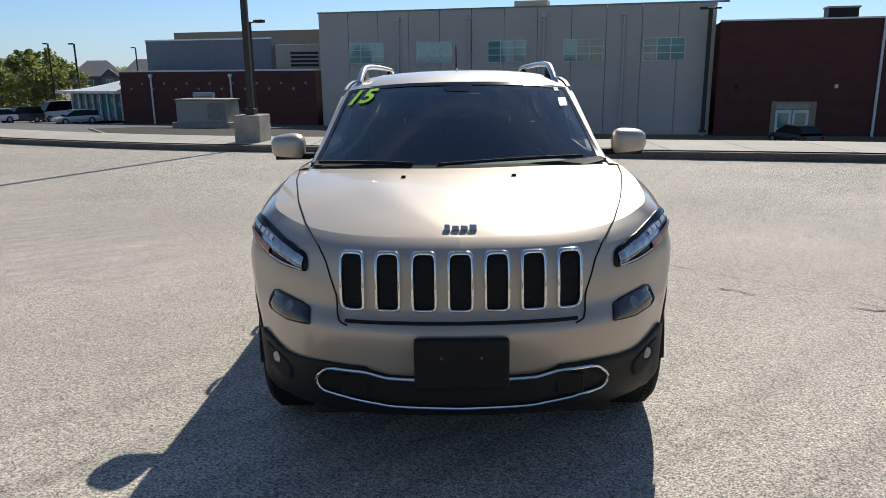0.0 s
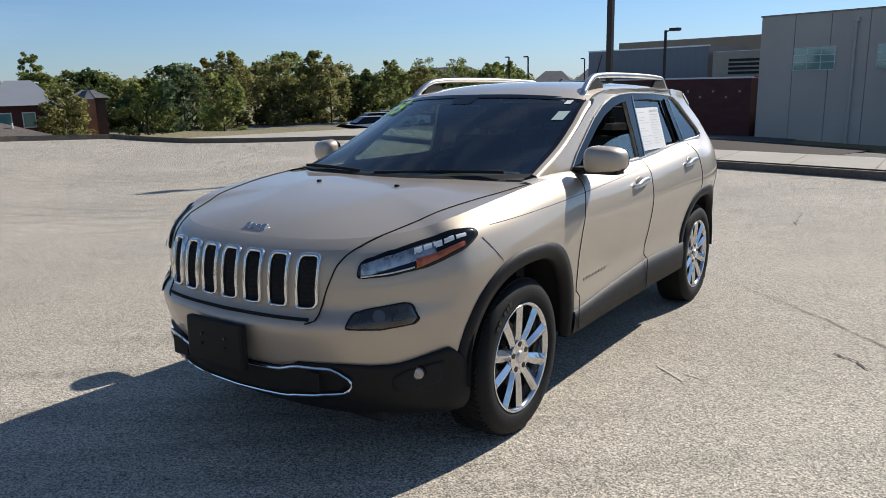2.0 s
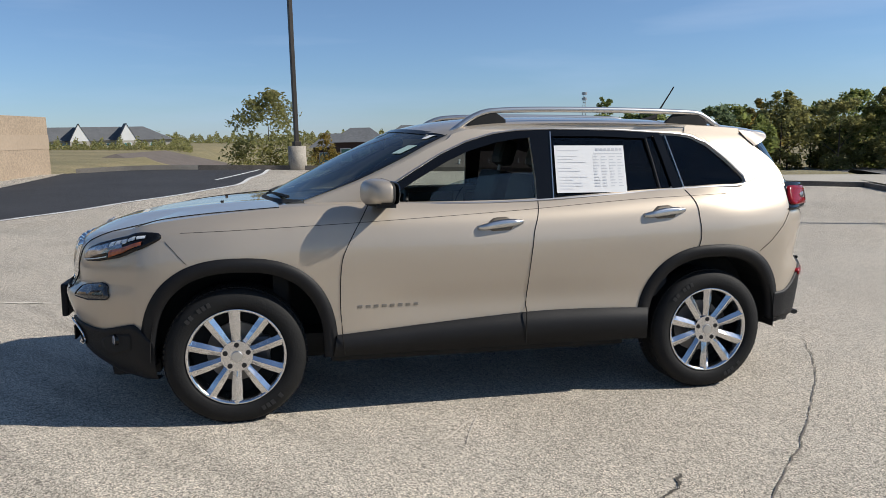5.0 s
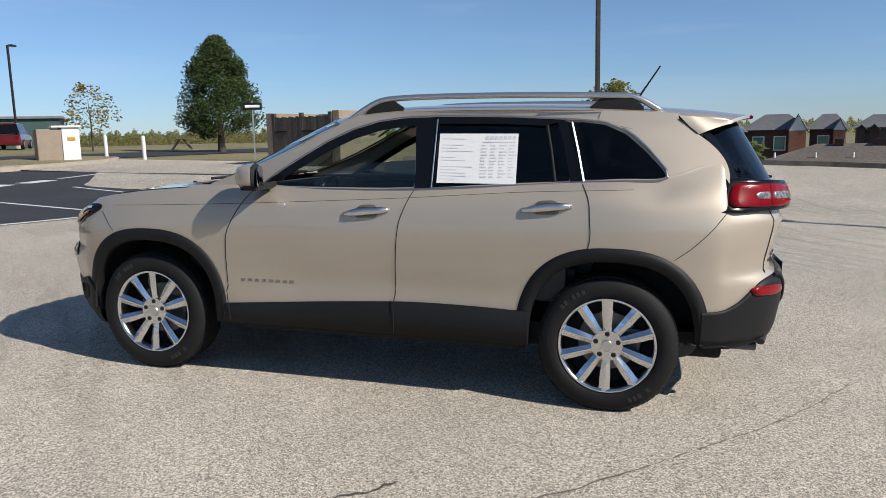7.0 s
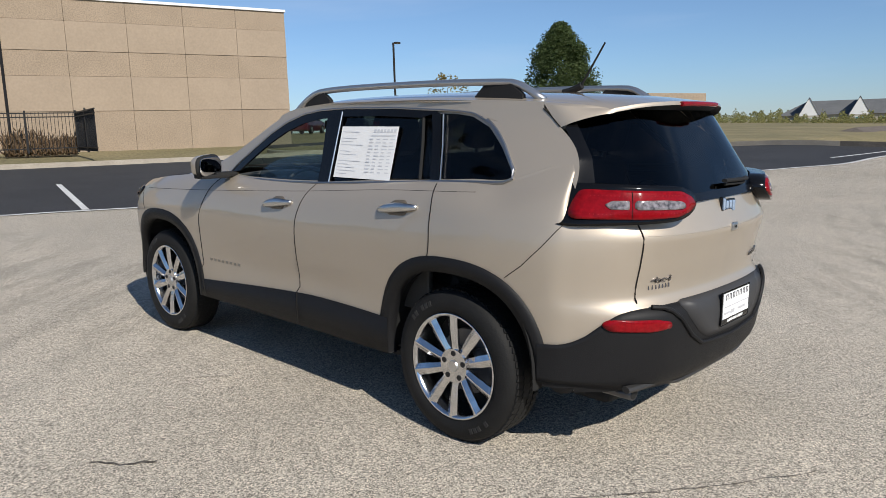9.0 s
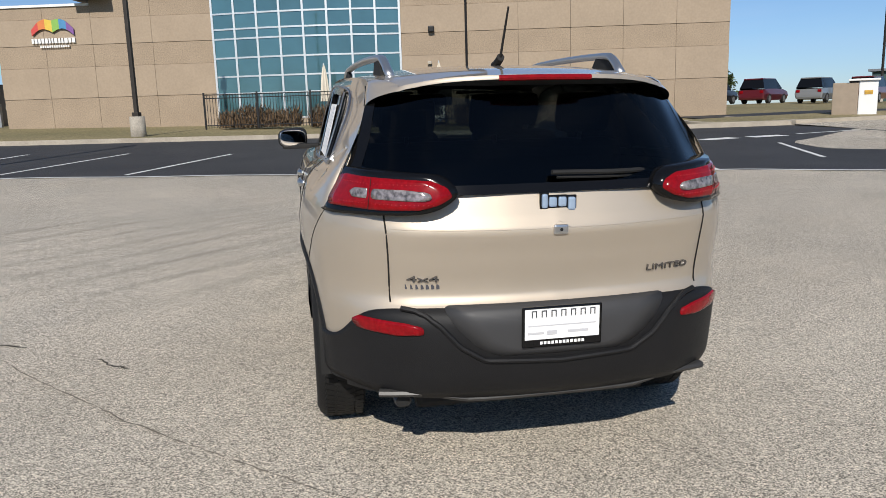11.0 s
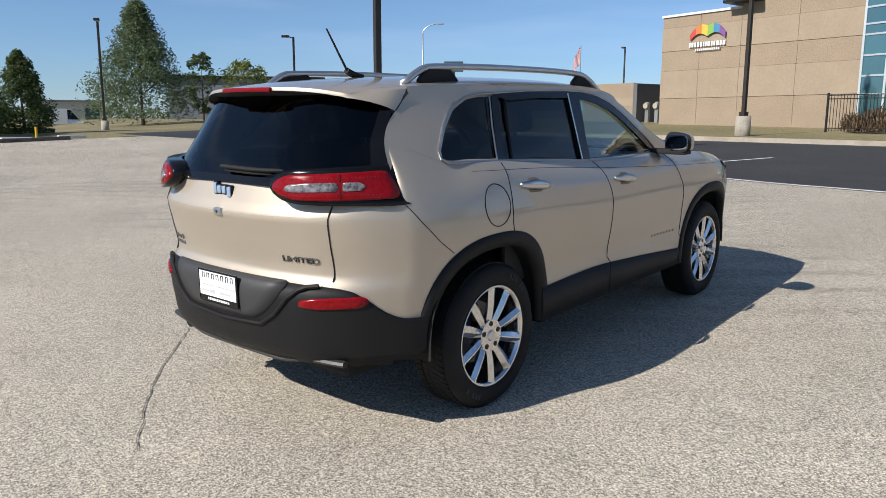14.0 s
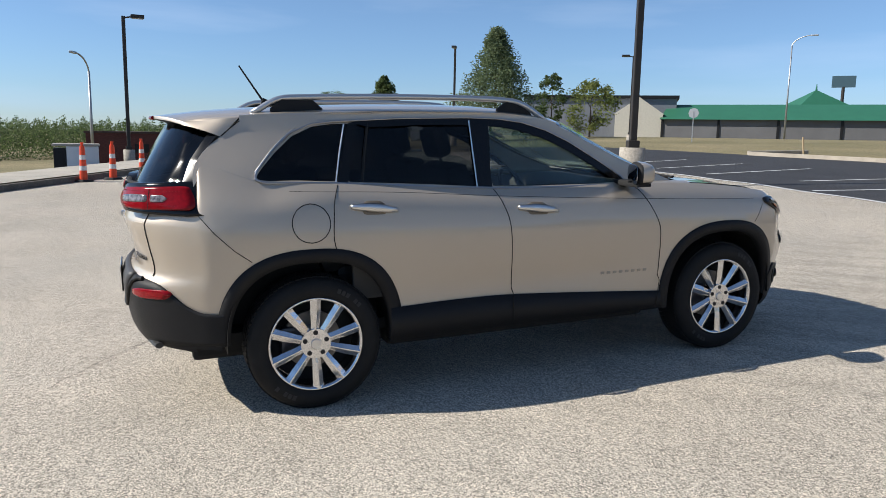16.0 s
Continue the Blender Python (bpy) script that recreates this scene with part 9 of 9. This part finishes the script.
wall_enclosure()
ob = thing("stop_sign", on(37.06, -33.62), "road sign on a post seen from behind", "road sign", turn=40)
part("post", box(B(), -0.03, -0.03, 0, 0.03, 0.03, 2.1), POLE_GALV, ob)
part("sign", cyl(B(), (0, -0.03, 2.0), (0, 0.0, 2.0), 0.36, n=8), mat("sign_back", (0.5, 0.5, 0.5), 0.4, 0.6), ob)
ob = thing("lane_post", on(19.71, -24.92), "short leaning wooden marker post in the grass", "post")
part("post", cyl(B(), (0, 0, 0), (0.12, 0, 0.75), 0.04, n=8), mat("post_wood", (0.4, 0.3, 0.18), 0.8, vary=0.2), ob)
ob = thing("yellow_bollard", on(31.20, -9.20), "yellow guard post beside pale wheel stops", "bollard")
part("post", cyl(B(), (0, 0, -0.2), (0, 0, 0.55), 0.055, n=14), mat("safety_yellow", (0.7, 0.45, 0.02), 0.5, vary=0.1), ob)
for dy in (-1.4, 0.9):
    tagged(part("wheel_stop", box(B(), -0.1, -0.6, 0, 0.1, 0.6, 0.14, 0.03, m=Matrix.Translation(on(31.00, -9.20 + dy))), WHITE_TRIM), "pale concrete wheel stop", "wheel stop", "wheel stops")


# ---- bin store, kiosk, posts on the south-west side ----
def bin_store():
    ob = thing("bin_store", on(-21.95, -12.40), "bin store with weathered board gates and a tan block wall", "bin store", turn=78)
    L, H = 2.7, 1.95
    for g0 in (0.08, 1.37):
        gate = part("gate", box(B(), g0, -0.02, 0.1, g0 + 1.25, 0.03, 0.22), WOOD_GREY, ob, "weathered grey board gate")
        for k in range(11):
            part("board", box(B(), g0 + k * 0.1135, -0.05, 0.08, g0 + k * 0.1135 + 0.108, -0.022, H - 0.05 - 0.02 * (k % 3), 0.004), WOOD_GREY, gate)
        part("hinge", box(B(), g0, -0.07, 1.3, g0 + 0.6, -0.045, 1.36), BLACK_METAL, gate)
    for x in (0.0, 1.33, 2.68):
        part("post", box(B(), x - 0.06, -0.06, -0.2, x + 0.08, 0.08, H + 0.08), WOOD_GREY, ob)
    part("side_wall", box(B(), L + 0.08, 0.0, -0.3, L + 0.38, 3.3, H + 0.12, 0.02), PRECAST_TAN, ob)
    part("side_band", box(B(), L + 0.07, -0.005, 0.95, L + 0.39, 3.31, 1.45), PRECAST_BAND, ob)
    part("back_wall", box(B(), -0.08, 3.0, -0.3, L + 0.08, 3.3, H + 0.1), PRECAST_TAN, ob)
    part("side_wall", box(B(), -0.38, 0.0, -0.3, -0.08, 3.3, H + 0.1), PRECAST_TAN, ob)


bin_store()
ob = thing("deposit_kiosk", on(-21.35, -22.2, 0.12), "white drive-up deposit kiosk with tan side", "kiosk", turn=140)
part("body", box(B(), -0.75, -0.5, -0.1, 0.17, 0.6, 1.28, 0.03), mat("kiosk_tan", (0.30, 0.24, 0.18), 0.7, vary=0.12), ob)
part("front", box(B(), 0.18, -0.52, -0.1, 0.85, 0.6, 1.34, 0.04), WHITE_TRIM, ob)
part("roof", box(B(), -0.2, -0.62, 1.34, 0.92, 0.7, 1.42, 0.02), WHITE_TRIM, ob)
part("emblem", box(B(), 0.38, -0.54, 0.80, 0.68, -0.515, 0.96, 0.01), mat("sign_colour_mix", (0.6, 0.35, 0.05), 0.5, vary=0.4, scale=9), ob)
for x, y in ((-23.6, -23.6), (-25.2, -22.9), (-24.9, -20.6)):
    ob = thing("bollard", on(x, y), "pale concrete guard post by the drive", "bollard", "guard posts")
    part("post", cyl(B(), (0, 0, -0.2), (0, 0, 1.02), 0.085, n=14), WHITE_TRIM, ob)
    part("cap", cyl(B(), (0, 0, 1.02), (0, 0, 1.07), 0.085, 0.03, 14), WHITE_TRIM, ob)
ob = thing("one_way_sign", on(-25.9, -15.5), "black one-way sign on a thin post", "road sign", turn=120)
part("post", box(B(), -0.03, -0.03, 0, 0.03, 0.03, 2.65), POLE_GALV, ob)
part("plate", box(B(), -0.42, -0.05, 2.25, 0.42, -0.03, 2.58, 0.01), BLACK_METAL, ob)
part("arrow", box(B(), -0.32, -0.06, 2.36, 0.32, -0.048, 2.47), WHITE_TRIM, ob)
ob = thing("picnic_table", on(-43.86, -31.50), "dark picnic table on the grass", "table", turn=30)
part("tabletop", box(B(), -0.9, -0.38, 0.72, 0.9, 0.38, 0.77, 0.01), WOOD_GREY, ob)
for s in (-1, 1):
    part("bench", box(B(), -0.9, s * 0.75 - 0.13, 0.42, 0.9, s * 0.75 + 0.13, 0.46, 0.01), WOOD_GREY, ob)
    for q in (-1, 1):
        part("leg", cyl(B(), (s * 0.65, q * 0.15, 0.72), (s * 0.65, q * 0.7, 0), 0.04, n=6), WOOD_GREY, ob)
ob = thing("long_shed", az_at(136.99, 78), "low dark green shed behind the bays", "building", turn=40)
part("wall", box(B(), -6, 0, -0.5, 6, 5, 2.6), mat("shed_green", (0.05, 0.09, 0.085), 0.6, vary=0.2, scale=0.5), ob)
part("roof", box(B(), -6.3, -0.3, 2.6, 6.3, 5.3, 2.8), METAL_GREY, ob)


# ---- traffic cones, bins and brick store on the east side ----
def delineator(x, y):
    ob = thing("traffic_cone", on(x, y), "orange delineator cone with white bands on a black foot", "traffic cone", "traffic cones")
    part("foot", cyl(B(), (0, 0, 0), (0, 0, 0.06), 0.26, 0.22, 8), RUBBER, ob)
    zs = ((0.06, 0.30, ORANGE), (0.30, 0.42, PAINT_WHITE), (0.42, 0.58, ORANGE), (0.58, 0.70, PAINT_WHITE), (0.70, 0.94, ORANGE))
    for z0, z1, m in zs:
        part("band", cyl(B(), (0, 0, z0), (0, 0, z1), 0.105 - 0.05 * z0, 0.105 - 0.05 * z1, 14), m, ob)
    part("grip", cyl(B(), (0, 0, 0.94), (0, 0, 1.03), 0.03, 0.045, 10), ORANGE, ob)


for x, y in ((17.0, 3.55), (17.5, 2.85), (20.8, 2.1), (24.0, 1.45), (27.5, 0.9), (28.4, 0.4)):
    delineator(x, y)
ob = thing("brick_store", (51.9, 1.2, -0.6), "long low dark red brick building beyond the cones", "building", turn=270)
part("wall", box(B(), -4.3, 0, -2.5, 4.3, 7, 1.72), BRICK_RED, ob)
part("coping", box(B(), -4.4, -0.1, 1.72, 4.4, 7.1, 1.86), BRICK_DARK, ob)
for x in (-1.2, 1.6):
    part("window", box(B(), x, -0.03, 0.4, x + 0.9, 0.1, 1.0), BLACK_METAL, ob)
ob = thing("waste_bin", on(32.32, 4.76), "pale waste container with a dark side beside the walk", "bin", turn=94)
part("body", box(B(), -0.9, -0.6, -0.1, 0.4, 0.6, 1.1, 0.05), WHITE_TRIM, ob)
part("side", box(B(), 0.41, -0.62, -0.1, 0.9, 0.62, 1.0, 0.03), BLACK_METAL, ob)
part("lid", box(B(), -0.95, -0.65, 1.1, 0.95, 0.65, 1.2, 0.03), UNIT_BEIGE, ob)


ob = thing("white_shop", (105.15, -38.55, 1.45), "low white shop with dark doors behind the box truck", "building", turn=-112.2)
part("wall", box(B(), 0, 0, -3.0, 8.10, 9, 2.35), MATS["cream_wall"], ob)
part("roof", box(B(), -0.2, -0.3, 2.35, 8.30, 9.2, 2.6), METAL_GREY, ob)
part("door", box(B(), 5.83, -0.06, -1.5, 7.70, 0.05, 1.6), MATS["shed_green"], ob)
ob = thing("low_wall", (44.6, -11.0, 0.0), "low dark wall behind the trees", "wall", turn=252)
part("wall", box(B(), -0.4, 0, -0.6, 4.2, 0.3, 0.84, 0.02), BLACK_METAL, ob)
part("post", box(B(), -0.52, -0.05, -0.6, -0.40, 0.35, 0.95), WHITE_TRIM, ob)
ob = thing("far_store", (164.23, -15.95, 1.78), "far white store with a row of dark openings", "building", turn=-97.8)
part("wall", box(B(), 0, 0, -4.0, 12.87, 12, 0.0), WHITE_TRIM, ob)
part("roof", box(B(), -0.3, -0.3, 0.0, 13.17, 12.3, 0.35), METAL_GREY, ob)
for x in (4.5, 6.4, 9.0):
    part("opening", box(B(), x, -0.06, -1.9, x + 1.3, 0.05, -0.5), GLASS_TEAL, ob)
ob = thing("shelter", (74.51, -8.53, 0.97), "small open shelter with a grey roof on posts", "shelter", turn=-97.7)
part("roof", box(B(), 0, 0, -0.45, 3.05, 2.6, 0.0, 0.04), METAL_GREY, ob)
for x in (0.2, 2.85):
    for y in (0.2, 2.4):
        part("post", box(B(), x - 0.07, y - 0.07, -2.6, x + 0.07, y + 0.07, -0.44), POLE_DARK, ob)


# ---- parked vehicles ----
def vehicle(at, turn, color, label, kind="car", group="parked cars in the lower lot", name="parked_car"):
    """A small parked car: lofted body with cabin, glass, lamps and four wheels; its front towards +x."""
    ob = thing(name, at, label, "car", group, turn=turn)
    m = mat("paint_" + "_".join("%02d" % int(c * 99) for c in color), color, 0.3, 0.1, coat=0.8)
    spec = {"car": (4.6, 1.8, 0.85, 1.45, ((-2.1, 0.98), (-1.5, 1.42), (0.3, 1.45), (1.15, 0.98))), "suv": (4.7, 1.9, 1.02, 1.75, ((-2.25, 1.1), (-2.0, 1.70), (0.35, 1.75), (1.1, 1.1))),
            "pickup": (5.6, 1.95, 1.08, 1.85, ((-0.9, 1.1), (-0.7, 1.80), (0.7, 1.85), (1.4, 1.1))), "van": (5.6, 2.0, 1.2, 2.3, ((-2.75, 1.2), (-2.7, 2.28), (1.3, 2.3), (2.1, 1.25)))}[kind]
    L, W, belt, top, cab = spec
    prof = ((-L / 2, 0.42, 0.55), (-L / 2 + 0.05, 0.30, belt - 0.05), (-L / 2 + 0.4, 0.25, belt), (0, 0.22, belt + 0.02), (L / 2 - 0.9, 0.25, belt - 0.02), (L / 2 - 0.15, 0.30, belt - 0.18), (L / 2, 0.40, belt - 0.38))
    b = B()
    prev = None
    for i, (x, z0, z1) in enumerate(prof):
        w = W / 2 * (0.86 if i in (0, 6) else 1.0)
        ring = [b.verts.new((x, s * w * k, z)) for s, k, z in ((-1, 0.9, z0), (-1, 1.0, (z0 + z1) / 2), (-1, 0.93, z1), (1, 0.93, z1), (1, 1.0, (z0 + z1) / 2), (1, 0.9, z0))]
        if prev:
            for k in range(6):
                b.faces.new((prev[k], prev[(k + 1) % 6], ring[(k + 1) % 6], ring[k]))
        else:
            b.faces.new(ring[::-1])
        prev = ring
    b.faces.new(prev)
    body = part("body", b, m, ob)
    b = B()
    prev = None
    for x, z in cab:
        w = W / 2 * (0.92 if z < belt + 0.3 else 0.72)
        ring = [b.verts.new((x, -w, z)), b.verts.new((x, w, z)), b.verts.new((x * 0.99, W / 2 * 0.92, belt - 0.02)), b.verts.new((x * 0.99, -W / 2 * 0.92, belt - 0.02))]
        if prev:
            for k in range(4):
                b.faces.new((prev[k], prev[(k + 1) % 4], ring[(k + 1) % 4], ring[k]))
        prev = ring
    bmesh.ops.recalc_face_normals(b, faces=b.faces)
    part("glasshouse", b, BLACK_GLOSS, body)
    part("roof", box(B(), cab[1][0] - 0.05, -W / 2 * 0.72, top - 0.06, cab[2][0] + 0.05, W / 2 * 0.72, top + 0.03, 0.03), m, body)
    for s in (-1, 1):
        part("headlight", box(B(), L / 2 - 0.22, s * W * 0.33 - 0.16, belt - 0.36, L / 2 - 0.03, s * W * 0.33 + 0.16, belt - 0.22, 0.02), CLEAR_LENS, body)
        part("tail_light", box(B(), -L / 2 - 0.01, s * W * 0.38 - 0.12, belt - 0.28, -L / 2 + 0.12, s * W * 0.38 + 0.12, belt - 0.1, 0.02), RED_LENS, body)
        for x in (-L * 0.29, L * 0.30):
            wh = part("wheel", cyl(B(), (x, s * (W / 2 - 0.2), 0.34), (x, s * (W / 2 + 0.01), 0.34), 0.34, n=20), RUBBER, ob)
            part("rim", cyl(B(), (x, s * (W / 2 + 0.005), 0.34), (x, s * (W / 2 + 0.02), 0.34), 0.21, n=16), POLE_GALV, wh)
    return ob


SILVER, WHITE_C, RED_C, DARK_C, GREY_C = (0.45, 0.46, 0.47), (0.78, 0.78, 0.77), (0.28, 0.02, 0.03), (0.03, 0.03, 0.035), (0.2, 0.21, 0.22)
for az, d, c, kind, words in ((40.8, 72, WHITE_C, "suv", "white SUV"), (39.2, 76, SILVER, "pickup", "silver pickup truck"), (37.9, 80, WHITE_C, "pickup", "white pickup truck"), (36.5, 83, RED_C, "car", "red saloon car"),
                              (35.3, 86, DARK_C, "suv", "dark SUV"), (33.6, 90, WHITE_C, "car", "white saloon car"), (31.9, 93, DARK_C, "suv", "dark SUV"), (29.3, 96, WHITE_C, "van", "white delivery van"), (28.6, 84, SILVER, "car", "silver saloon car"), (27.6, 88, WHITE_C, "car", "white saloon car"), (41.3, 62, WHITE_C, "car", "white saloon car near the drive")):
    p = az_at(az, d)
    vehicle((p[0], p[1], p[2] + 0.06), 200 + az, c, words + " parked in the lower lot", kind)
p = az_at(18.86, 63)
vehicle((p[0], p[1], p[2] + 0.08), 185, WHITE_C, "white hatchback parked below the walk", "car", "")
p = az_at(333.75, 58)
vehicle((p[0], p[1], p[2] + 0.06), 100, DARK_C, "dark car with pale roof below the walk", "car", "")
for k, (x, y, c, words) in enumerate(((-33.0, -45.5, (0.10, 0.012, 0.02), "dark red people carrier"), (-29.5, -46.5, DARK_C, "black car"), (-26.0, -47.0, DARK_C, "black car"), (-36.5, -44.0, GREY_C, "grey SUV"), (-39.0, -42.0, (0.12, 0.01, 0.015), "dark red SUV"))):
    vehicle(on(x, y), 215, c, words + " parked beside the library", "suv", "cars beside the library")
truck = vehicle((88.57, -34.25, 0.20), 249.6, WHITE_C, "white box truck by the trees", "van", "", "box_truck")
part("cargo_box", box(B(), -2.85, -1.04, 0.62, 0.95, 1.04, 2.42, 0.05), MATS["paint_77_77_76"], truck, "plain white cargo box")
p = az_at(259.42, 95)
vehicle(p, 60, WHITE_C, "white car beside the grass", "car", "")
